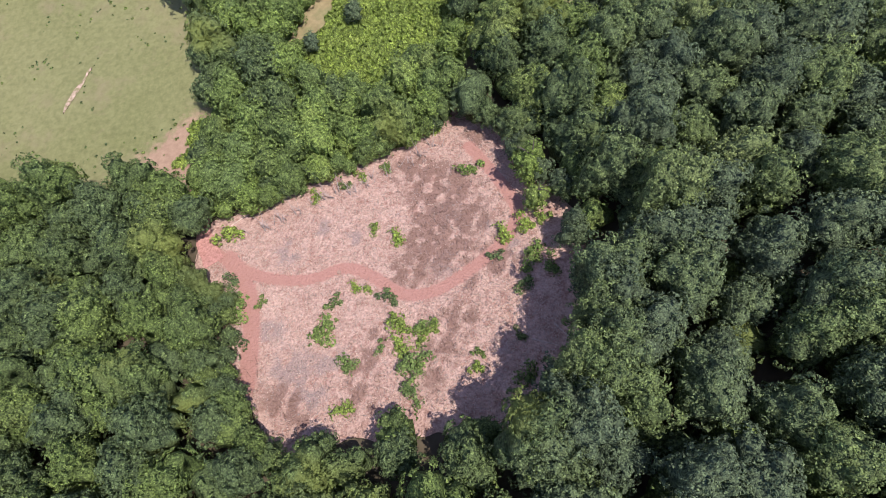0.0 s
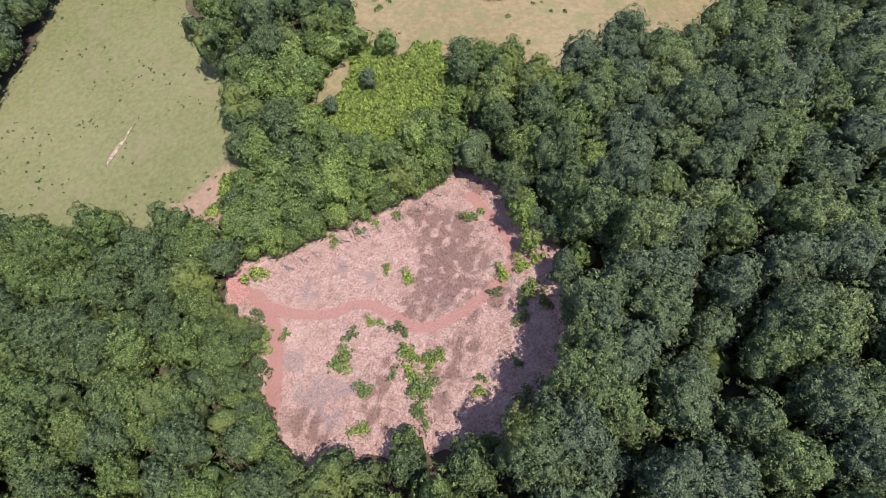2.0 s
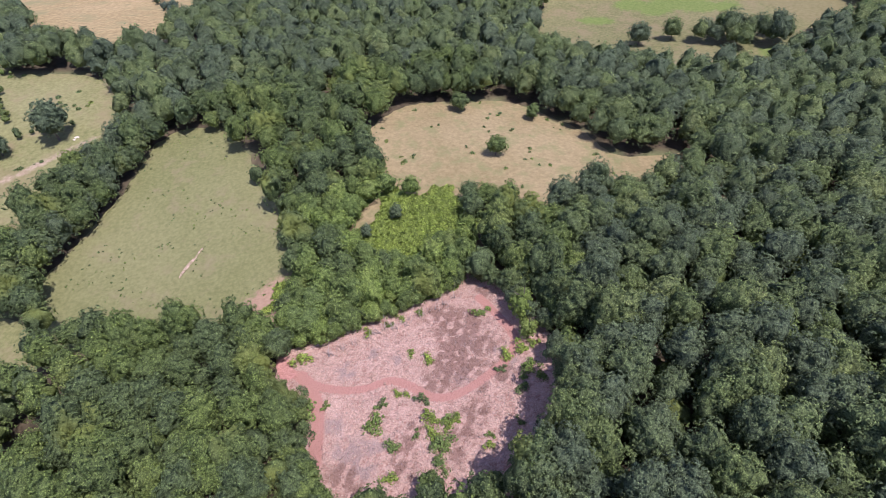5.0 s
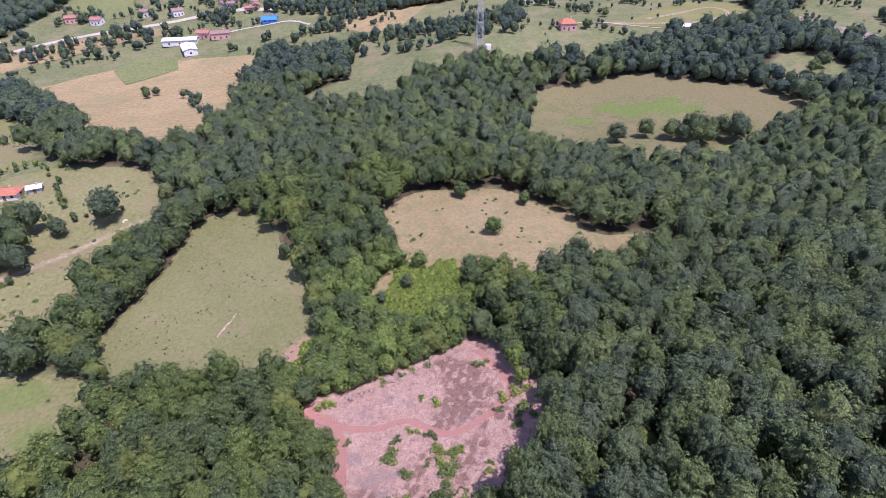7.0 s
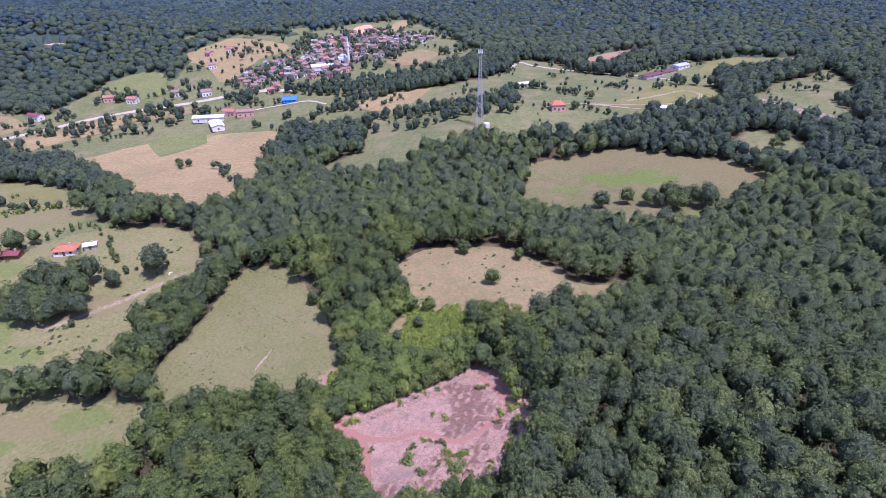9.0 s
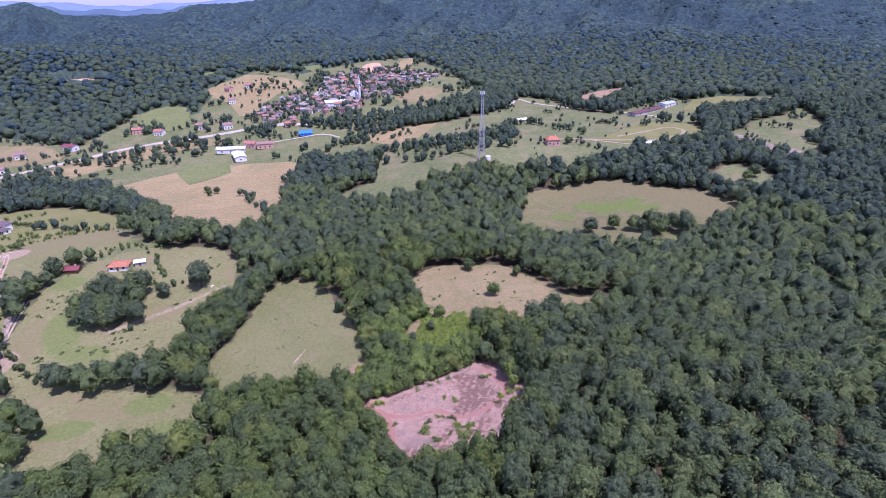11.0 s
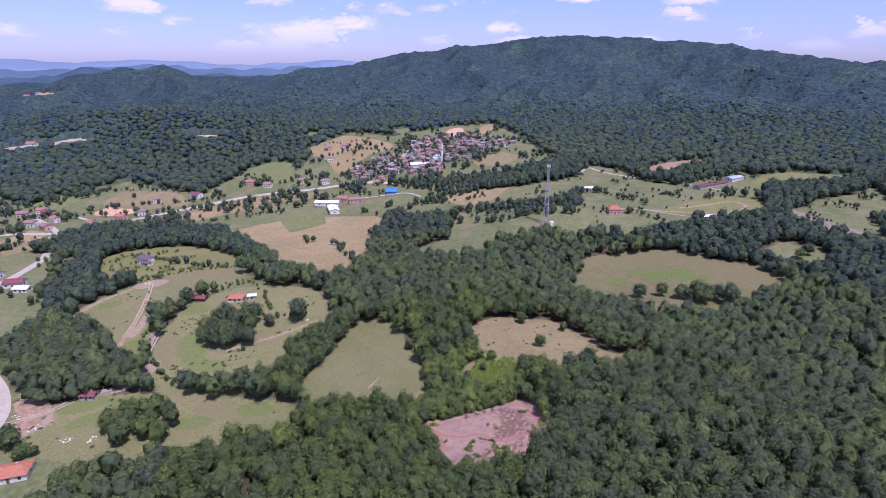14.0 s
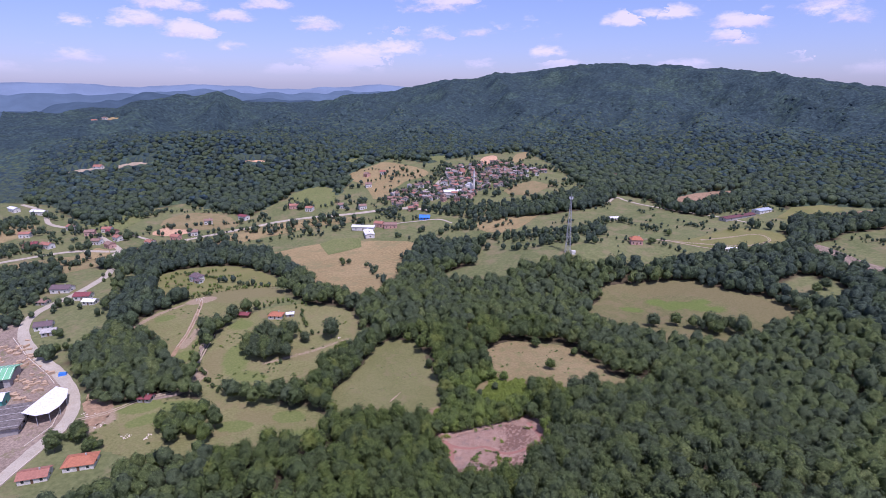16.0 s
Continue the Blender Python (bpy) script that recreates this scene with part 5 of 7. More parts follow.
def gable_house(x, y, turn, w, d, h, pitch, roof, wall, label, category="house", group="", storeys=1, hip=0.0):
    """A house w wide, d deep, eaves at h: walls, tiled roof, chimney, door and windows."""
    e = thing("house", x, y, turn, label, category, group, 0.4)
    a, b, top = w / 2, d / 2, h + d / 2 * pitch
    v = [(-a, -b, 0), (a, -b, 0), (a, b, 0), (-a, b, 0), (-a, -b, h), (a, -b, h), (a, b, h), (-a, b, h), (-a + hip, 0, top), (a - hip, 0, top)]
    part("wall", v, [(0, 1, 5, 4), (2, 3, 7, 6), (1, 2, 6, 5), (3, 0, 4, 7), (5, 6, 9), (7, 4, 8), (4, 5, 9, 8), (6, 7, 8, 9)], MAT[wall], e)
    o, t = 0.5, 0.16
    def slab(s):
        ez = h - o * pitch
        p = [(-a - o, s * (b + o), ez), (a + o, s * (b + o), ez), (a + o - hip, 0, top), (-a - o + hip, 0, top)]
        q = [(i, j, k + t) for i, j, k in p]
        f = [(0, 1, 2, 3), (7, 6, 5, 4), (0, 4, 5, 1), (1, 5, 6, 2), (2, 6, 7, 3), (3, 7, 4, 0)]
        return p + q, f
    pieces = [slab(-1), slab(1)]
    if hip:
        for s in (-1, 1):
            ez = h - o * pitch
            p = [(s * (a + o), -b - o, ez + 0.02), (s * (a + o), b + o, ez + 0.02), (s * (a + o - hip), 0, top + 0.02)]
            pieces.append((p + [(i, j, k + t) for i, j, k in p], [(0, 1, 2), (5, 4, 3), (0, 3, 4, 1), (1, 4, 5, 2), (2, 5, 3, 0)]))
    r = part("roof", *joined(*pieces), MAT[roof], e)
    part("ridge_cap", *box(-a - o + hip, -0.18, top + t - 0.04, a + o - hip, 0.18, top + t + 0.12), MAT[roof], r)
    part("chimney", *box(a * 0.35, -0.3, h, a * 0.35 + 0.6, 0.35, top + 0.9), MAT["plaster_grey"], e)
    part("door", *box(-0.5, -b - 0.06, 0.35, 0.5, -b + 0.05, 2.4), MAT["wood_door"], e)
    for s in range(storeys):
        z0 = 1.25 + 2.8 * s
        if z0 + 1.2 > h:
            break
        for k in (-0.62, 0.62):
            part("window", *box(k * a - 0.55, -b - 0.05, z0, k * a + 0.55, -b + 0.05, z0 + 1.2), MAT["glass_dark"], e)
        part("window", *box(a - 0.05, -0.6, z0, a + 0.05, 0.6, z0 + 1.2), MAT["glass_dark"], e)
        part("window", *box(-a - 0.05, -0.6, z0, -a + 0.05, 0.6, z0 + 1.2), MAT["glass_dark"], e)
    return e


# ---- paths and fields ----
MAT["scar"] = soil("scar", (0.33, 0.25, 0.18), (0.45, 0.37, 0.285), (0.25, 0.21, 0.12), 0.5, 3.0, spot_at=(0.5, 0.62))
MAT["scar_soil"] = soil("scar_soil", (0.3, 0.2, 0.14), (0.5, 0.37, 0.28), (0.2, 0.175, 0.085), 0.5, 3.5, spot_at=(0.46, 0.56))
sheet("soil_scar", rounded([(-66.5, 62.8), (-66.0, 63.1), (-65.0, 66.3), (-64.0, 69.9), (-63.1, 72.2), (-63.4, 72.2), (-65.0, 69.0), (-66.0, 65.8)], 1), MAT["scar_soil"], 0.2, 0.14, "narrow pale scar of bare stony soil in the meadow", "bare soil", 0.9)
sheet("green_plot", [(-233.0, 330.6), (-226, 350), (-198.7, 354.7), (-187, 328), (-208.8, 298.7)], MAT["green_field"], 5, 0.34, "small green crop plot on the valley floor", "field")
sheet("western_field", [(-502.2, 317.7), (-499.3, 381.1), (-468.1, 374.9), (-452.3, 306.6), (-462.6, 297.3)], MAT["green_field"], 6, 0.2, "sloping green field below the western woods", "field", 2.0)
sheet("dry_slope", rounded([(-443.9, 365.0), (-426.2, 401.6), (-383.3, 399.1), (-342.2, 366.1), (-364.6, 343.4), (-421.7, 331.6)], 1), MAT["stubble"], 6, 0.18, "dry brownish slope above the valley road", "field", 3.0)
sheet("long_strip", rounded([(-348.4, 311.2), (-314.1, 363), (-303.4, 385), (-258.3, 412), (-251.6, 395.9), (-283.5, 359.4), (-311.4, 317.9), (-317.2, 294.1)], 1), MAT["wheat"], 5, 0.2, "long tan strip of field along the valley road", "field", 2.0)
sheet("hill_field", HILL_FIELD, MAT["green_field"], 6, 0.2, "green field on the rounded hill beside the wood", "field", 2.0)
sheet("hill_glade", HILL_GLADE, MAT["green_field"], 6, 0.2, "small green glade above the village", "field", 2.0)
sheet("west_glade", WEST_GLADE, MAT["green_field"], 6, 0.2, "small green glade in the hillside wood", "field", 2.0)
sheet("sand_cut", SAND_CUT, MAT["orange_soil"], 5, 0.2, "bare orange cutting in the wooded hillside", "bare soil", 1.0)
sheet("village_field", [(-71.3, 495.3), (-65, 516), (-41.0, 546.1), (-12.5, 531.1), (-28.3, 504.0), (-35.0, 481.9), (-63.3, 480.1)], MAT["stubble"], 6, 0.2, "dry field at the village edge", "field", 2.0)
sheet("brown_plot", [(-430.6, 233.7), (-429.9, 257), (-412, 254), (-399.6, 241.2), (-409.0, 216.9)], MAT["wheat"], 5, 0.25, "small tan field inside the road fork", "field", 1.0)
sheet("western_plot", [(-640, 262), (-595.4, 295.7), (-564.7, 309.3), (-532.9, 285.9), (-534.1, 245.8), (-600, 215)], MAT["wheat"], 8, 0.2, "pale tan plots on the western valley floor", "field", 2.0)
sheet("eastern_field", [(268.6, 462.5), (316.5, 483.6), (306.3, 450.1), (275.5, 441.6)], MAT["ploughed"], 6, 0.2, "bare reddish field among the eastern woods", "field", 2.0)
sheet("eastern_meadow", [(208, 440), (234.9, 485), (268, 497), (283, 481), (242.9, 431)], MAT["meadow"], 6, 0.2, "olive meadow among the eastern woods", "meadow", 2.0)
for glade, cover_of in zip(FAR_GLADES, ("scar", "scar", "wheat", "stubble")):
    sheet("far_glade", glade, MAT[cover_of], 5, 0.3, "small pale opening in the western woods", "field", 3.0)
GAP_A = rounded([(-22.5, 85), (-20.2, 82), (-21.5, 77), (-24, 74), (-26, 71), (-28.5, 73), (-27, 77), (-24.5, 81)], 1)
GAP_B = rounded([(-5.6, 67.2), (-3.4, 68), (-0.6, 66), (-1.2, 63.6), (-4.4, 64.8)], 1)
for gap_poly in (GAP_A, GAP_B):
    sheet("thicket_gap", gap_poly, MAT["stubble"], 0.7, 0.16, "narrow dry grass gap beside the thicket", "meadow", 1.0)
sheet("hayfield", rounded([(-86.4, 390.5), (-66.6, 415.2), (-19.6, 421.5), (-33.0, 379.6), (-46.5, 354.7), (-75.4, 362.9)], 1), MAT["wheat"], 5, 0.2, "mown tan hayfield below the village", "field")
sheet("valley_field", rounded([(-472.4, 195.6), (-453.9, 211.9), (-422.5, 235.6), (-385.5, 239.4), (-385.3, 198.9), (-431.7, 162.6)], 1), MAT["stubble"], 6, 0.15, "dry brown field beside the valley road", "field")
sheet("sandy_cutting", rounded([(-418.9, 309.9), (-418.9, 344.1), (-392.8, 357.1), (-379.3, 329.5), (-390.0, 308.1)], 1), MAT["orange_soil"], 5, 0.15, "orange sandy cutting on the valley side", "bare soil")
sheet("road_side_strip", rounded([(-351.1, 347.9), (-299.8, 402.7), (-222.9, 418.8), (-216.3, 402.3), (-286.8, 378.1), (-325.8, 330.1)], 1), MAT["stubble"], 6, 0.15, "long dry field beside the valley road", "field")
sheet("ridge_pasture", rounded([(90, 330), (120, 348), (160, 400), (200, 385), (192, 340), (155, 322), (118, 326)], 1), MAT["meadow"], 5, 0.15, "dry worn pasture on the ridge", "field")
sheet("worn_bank", rounded([(-228, 42.3), (-226.3, 50), (-215, 48), (-206, 38), (-200, 30), (-202, 20), (-210, 24)], 1), MAT["ploughed"], 2, 0.2, "worn reddish earth bank beside the road", "bare soil", 3.0)
ribbon("red_path", [(-33.5, 33.5), (-36, 37.5), (-37.6, 43), (-38.8, 46.5)], 2.6, MAT["red_soil"], 0.24, "trodden red earth path from the clearing to the meadow", "track", 0.5)
ribbon("farm_lane", [(-234, 149), (-230.4, 143.9), (-218.9, 120.7), (-212.2, 104.5), (-208.9, 91.4), (-204, 78)], 2.8, MAT["ploughed"], 0.15, "worn brown earth lane down the slope", "track", 0.6)
ribbon("field_track", [(-237, 152), (-230.4, 143.9), (-218.9, 120.7), (-212.2, 104.5), (-208.9, 91.4)], 0.6, MAT["scar"], 0.2, "pale wheel track across the slope", "track", 0.5, 2, 1.5, 0.85)
ribbon("sunken_lane", [(-198.8, 106.4), (-192.4, 90.2), (-185.0, 73.8), (-177.0, 61.0), (-181, 53.7), (-197, 46)], 3.4, MAT["yard_soil"], 0.17, "dark trodden earth lane past the pasture", "track", 0.6)
ribbon("pasture_track", [(-195.9, 108), (-188.4, 82.1), (-178.0, 60), (-196.6, 46), (-203, 34), (-214.7, 24.3)], 0.8, MAT["scar"], 0.22, "pale farm track down to the road", "track", 0.5, 2, 1.5, 0.8)
ribbon("ridge_track", [(86.2, 335.2), (119.8, 331.6), (159.9, 334.5), (183.6, 358.2), (176, 380), (150, 360), (121.8, 343.4)], 0.9, MAT["scar"], 0.25, "pale tracks winding over the ridge pasture", "track", 0.5, 2, 2.0, 0.8)
ribbon("pasture_lane", [(62, 330), (86, 338), (104, 330), (128, 320), (150, 322), (172, 330)], 1.6, MAT["scar"], 0.25, "pale worn lane past the ridge house", "track", 0.5)
ribbon("ridge_road", [(48, 470), (58.4, 504.3), (69.6, 481.1), (119.0, 453.1), (159.0, 435.4), (180.1, 416.2)], 3.2, MAT["dirt_road"], 0.25, "narrow pale lane over the ridge", "track")
ribbon("village_lane", [(-203.4, 437.8), (-178.8, 436.1), (-168.1, 449.8), (-174.4, 481.5), (-158.6, 516.1), (-159.7, 560.2)], 4.0, MAT["dirt_road"], 0.3, "pale lane climbing through the village", "road")
ribbon("side_lane", [(-387.3, 244.9), (-413.9, 264.5), (-436.3, 277.4), (-472.2, 298.2), (-496.6, 306.0), (-545.9, 310), (-576.2, 335.4), (-605.5, 357.7), (-629.8, 367.7), (-660.9, 377.3)], 5.0, MAT["dirt_road"], 0.25, "pale side road running west", "road")
ribbon("branch_lane", [(-436.2, 305.8), (-418.0, 298.7), (-398.4, 292.4), (-386.7, 284.0), (-382.7, 271.1)], 3.5, MAT["dirt_road"], 0.25, "narrow pale lane joining the valley road", "road")
ribbon("barn_lane", [(-195.8, 384.8), (-171.5, 395.3), (-145.1, 399.9), (-127.0, 403.7), (-110.2, 389.8)], 2.2, MAT["dirt_road"], 0.32, "narrow pale lane past the valley barns", "track")
ribbon("gully_track", [(-128, 305), (-112.1, 278.3), (-105.0, 229.5)], 5.0, MAT["stone_pale"], 0.3, "eroded pale gully track", "track", 0.6)

# ---- groves, hedges and single trees ----
def grove(name, polys, step, temps, mat, label, seed, size=(0.7, 1.15), category="trees"):
    r = np.random.default_rng(seed)
    X, Y = [], []
    for p in polys:
        a = np.array(p)
        x, y = scatter(step, a.min(0) - step, a.max(0) + step, seed + len(X))
        k = inside(x, y, p)
        X.append(x[k]); Y.append(y[k])
    return merged(name, temps, rows_of(np.concatenate(X), np.concatenate(Y), r, len(temps), size), MAT[mat], label, category)


def hedge(name, lines, gap, spread, temps, mat, label, seed, size, category="hedge"):
    x, y = along(lines, gap, spread, seed)
    return merged(name, temps, rows_of(x, y, np.random.default_rng(seed), len(temps), size), MAT[mat], label, category)


grove("pasture_copse", [[(-170, 94), (-171, 106), (-160, 116), (-148, 118), (-143, 112), (-138, 92), (-153, 86)]], 5.0, mid_templates[:4], "leaf_dark", "copse of dark broadleaf trees in the pasture", 61)
grove("hedge_trees", [[(-158, 54), (-158, 61), (-142, 63), (-139, 58)], [(-137, 53), (-137, 62), (-120, 63), (-112, 57)], [(-250, 60), (-262, 100), (-240, 98), (-205, 80), (-186, 62), (-200, 50), (-225, 52)], [(-205, 105), (-205, 112), (-196, 112), (-196, 105)]], 5.2, far_templates, "leaf_dark", "groups of trees along the pasture edge", 62)
grove("low_grove", [LOW_GROVE], 5.4, far_templates, "leaf_mid", "tongue of broadleaf trees reaching into the low meadow", 60, (0.75, 1.0))
grove("meadow_trees", [[(92, 190), (90, 197), (112, 197), (126, 192), (122, 184), (104, 184)]], 4.6, mid_templates[:4], "leaf_dark", "group of dark trees standing in the meadow", 63, (0.8, 1.1))
grove("valley_belt", [[(-154, 426), (-144, 432), (-89, 445), (3, 440), (27, 455), (-19, 409), (-87, 396)], [(-101, 351), (-77, 345), (-55, 344), (-31, 357), (-44, 334)], [(-67, 316), (-55, 308), (-11, 300), (3, 300), (-24, 290)], [(26, 526), (58, 540), (120, 575), (124, 541), (95, 502), (58, 510)], [(-283, 398), (-241, 404), (-221, 414), (-241, 394)], [(-463, 169), (-422, 184), (-374, 149), (-372, 123), (-398, 119)], [(-616, 293), (-592, 334), (-558, 311), (-572, 277)], [(122, 312), (122, 320), (134, 320), (134, 310)], [(-116.4, 375.5), (-85.9, 388.1), (-59.2, 449.2), (-11.2, 477.8), (52.5, 521.1), (57.7, 491.5), (3.3, 440), (-51.4, 405), (-84.1, 368), (-109.1, 366)], [(-42.6, 326), (6.7, 340), (35.9, 322), (44, 350), (42.3, 368), (6.2, 350), (-45.4, 340)], [(255, 300), (262, 330), (285, 350), (295, 330), (275, 300)], [(-458.1, 184.0), (-442.5, 201.9), (-407.2, 197.4), (-377.9, 172.7), (-368.0, 150.6), (-360, 125.8), (-366.6, 109.9)], [(-358, 99.0), (-354, 116), (-340, 116), (-336, 98), (-345, 85)], [(-451.1, 236), (-446.9, 262), (-430, 258), (-432, 240)], [(-20, 300), (12, 296), (40, 305), (20, 312), (-15, 312)], [(150, 440), (165, 452), (190, 470), (215, 490), (225, 500), (195, 492), (160, 465)]], 6.0, lump_templates, "leaf_far_hazed", "belts of trees between the valley fields", 64, (0.45, 0.85))
rv = np.random.default_rng(77)
vx, vy = rv.uniform(-650, 30, 6200), rv.uniform(160, 720, 6200)
clump = waves(vx, vy, 5, 110)
ok = inside(vx, vy, VALLEY) & (clump + waves(vx, vy, 15, 38) * 0.55 > 0.28) & ~inside(vx, vy, TAN_FIELD) & ~inside(vx, vy, ORANGE_PIT) & ~inside(vx, vy, TAN_STRIP) & ~inside(vx, vy, [(-270, 280), (-238, 350), (-130, 350), (-120, 200)])
ok &= ~inside(vx, vy, VILLAGE) & ~(inside(vx, vy, TAN_HILL) & (rv.uniform(0, 1, 6200) < 0.85))
ok &= (line_gap(vx, vy, VALLEY_ROAD) > 7) & (line_gap(vx, vy, ROAD) > 7)
merged("valley_trees", bush_templates, rows_of(vx[ok], vy[ok], rv, 6, (0.28, 0.95), (0.8, 1.2)), MAT["leaf_far_hazed"], "scattered orchard and garden trees in the valley", "trees", )
gx, gy = rv.uniform(-215, 0, 1100), rv.uniform(415, 655, 1100)
gx, gy = np.concatenate([gx, rv.uniform(-260, 60, 900)]), np.concatenate([gy, rv.uniform(400, 690, 900)])
ok = inside(gx, gy, spread(VILLAGE, 1.22)) & (inside(gx, gy, VILLAGE) | (waves(gx, gy, 29, 50) > 0.1)) & ~inside(gx, gy, TAN_HILL) & ~inside(gx, gy, ORANGE_PIT) & ~inside(gx, gy, TAN_STRIP)
merged("village_trees", bush_templates, rows_of(gx[ok], gy[ok], rv, 6, (0.28, 0.68)), MAT["leaf_far_hazed"], "garden trees among the village houses", "trees")
wx, wy = rv.uniform(-90, 330, 2400), rv.uniform(290, 520, 2400)
ok = (inside(wx, wy, RIDGE_OPEN) | inside(wx, wy, RIGHT_OPEN) | inside(wx, wy, MID_OPEN) | inside(wx, wy, BARN_OPEN)) & (waves(wx, wy, 9, 70) + 0.6 * waves(wx, wy, 19, 25) > 0.4)
merged("ridge_bushes", bush_templates, rows_of(wx[ok], wy[ok], rv, 6, (0.18, 0.5)), MAT["leaf_far_hazed"], "scattered bushes and small trees on the ridge", "bushes")
hedge("meadow_hedge", [[(-112, 54), (-108, 64), (-104, 80), (-101, 98), (-100, 116), (-94, 126)], [(-104, 61), (-98.8, 77), (-94.3, 95), (-93.5, 117), (-91, 123)]], 3.4, 1.0, mid_templates, "leaf_dark", "broad hedge of trees between meadow and pasture", 69, (0.6, 0.95))
hedge("field_hedges", [[(-159.9, 273.7), (-139.4, 240.2), (-115.8, 206.9)], [(-134.9, 301.3), (-117.1, 253.3), (-110.7, 211.6)], [(-254, 188), (-242.6, 189.4), (-217, 182), (-201.2, 185.0)], [(-40, 318), (-10, 322), (10, 340)], [(20, 375), (60, 392), (100, 352)]], 4.2, 1.5, bush_templates, "leaf_far_hazed", "hedges of small trees between fields", 65, (0.35, 0.7))
hedge("bush_rows", [[(-197, 111), (-193.5, 129.8), (-182.7, 146.1), (-176.3, 157.2)], [(-150, 122), (-135, 121), (-121, 128)], [(-256, 144), (-250, 150), (-232, 160)], [(-300, 205), (-270, 200), (-245, 195)], [(-160, 150), (-150, 138), (-142, 126)], [(-104, 124), (-112, 112), (-117, 98)], [(-185, 78), (-168, 64), (-158, 58)]], 2.6, 1.0, far_templates, "leaf_mid", "rows of bushes along the pasture boundaries", 66, (0.18, 0.36), "bushes")
hedge("garden_rows", [[(-300, 182), (-285, 210), (-262, 222)], [(-290, 178), (-270, 195), (-240, 205)], [(-262, 160), (-252, 176), (-230, 178)], [(-285, 168), (-272, 178), (-262, 176)]], 3.0, 2.2, bush_templates, "leaf_young", "rows of young orchard trees round a hill house", 67, (0.2, 0.34), "bushes")
hedge("road_hedge", [[(-474, 254), (-461, 287), (-381, 318), (-313, 370), (-258, 402)], [(-560, 250), (-500, 232), (-450, 222), (-400, 205)], [(-610, 320), (-560, 300), (-520, 285), (-480, 262)], [(-420, 330), (-395, 350), (-350, 372), (-325, 398)], [(-345, 300), (-300, 320), (-262, 345), (-235, 372)], [(-500, 392), (-465, 380), (-430, 405), (-380, 402)], [(-350, 480), (-305, 440), (-270, 445), (-262, 480)], [(-225, 400), (-190, 410), (-150, 400)], [(-130, 352), (-100, 372), (-84, 392)]], 4.0, 3.2, bush_templates, "leaf_far_hazed", "uneven rows of trees along the valley road and plots", 71, (0.22, 0.62))
px_, py_ = rv.uniform(-440, -262, 260), rv.uniform(62, 215, 260)
ok = inside(px_, py_, HAMLET) & (waves(px_, py_, 39, 40) > 0.0)
for line_x, line_y in ROAD:
    ok &= np.hypot(px_ - line_x, py_ - line_y) > 8
merged("hamlet_trees", lump_templates, rows_of(px_[ok], py_[ok], rv, 6, (0.25, 0.75)), MAT["leaf_dark"], "garden trees and bushes among the hamlet houses", "trees")
hedge("slope_scrub", [[(-247, 150), (-236, 164), (-218, 176), (-196, 186)], [(-250, 158), (-236, 172), (-215, 184)], [(-204, 118), (-200, 96), (-192, 78)], [(-186, 150), (-176, 158), (-160, 158)]], 1.6, 1.6, bush_templates, "leaf_young", "bright scrubby bushes along the field edges", 73, (0.1, 0.3), "bushes")
hedge("hillside_hedges", [[(-262, 526), (-238, 548), (-210, 556), (-186, 545)], [(-300, 584), (-262, 588), (-240, 600), (-222, 612)], [(-238, 490), (-222, 512), (-209, 520)], [(-250, 548), (-246, 580)]], 6.0, 2.0, bush_templates, "leaf_far_hazed", "thin hedges between the fields above the village", 74, (0.22, 0.5))
hedge("poplar_row", [[(-149, 348), (-113, 344)]], 8.0, 0.5, lump_templates, "leaf_far_hazed", "row of small field trees", 68, (0.35, 0.55))

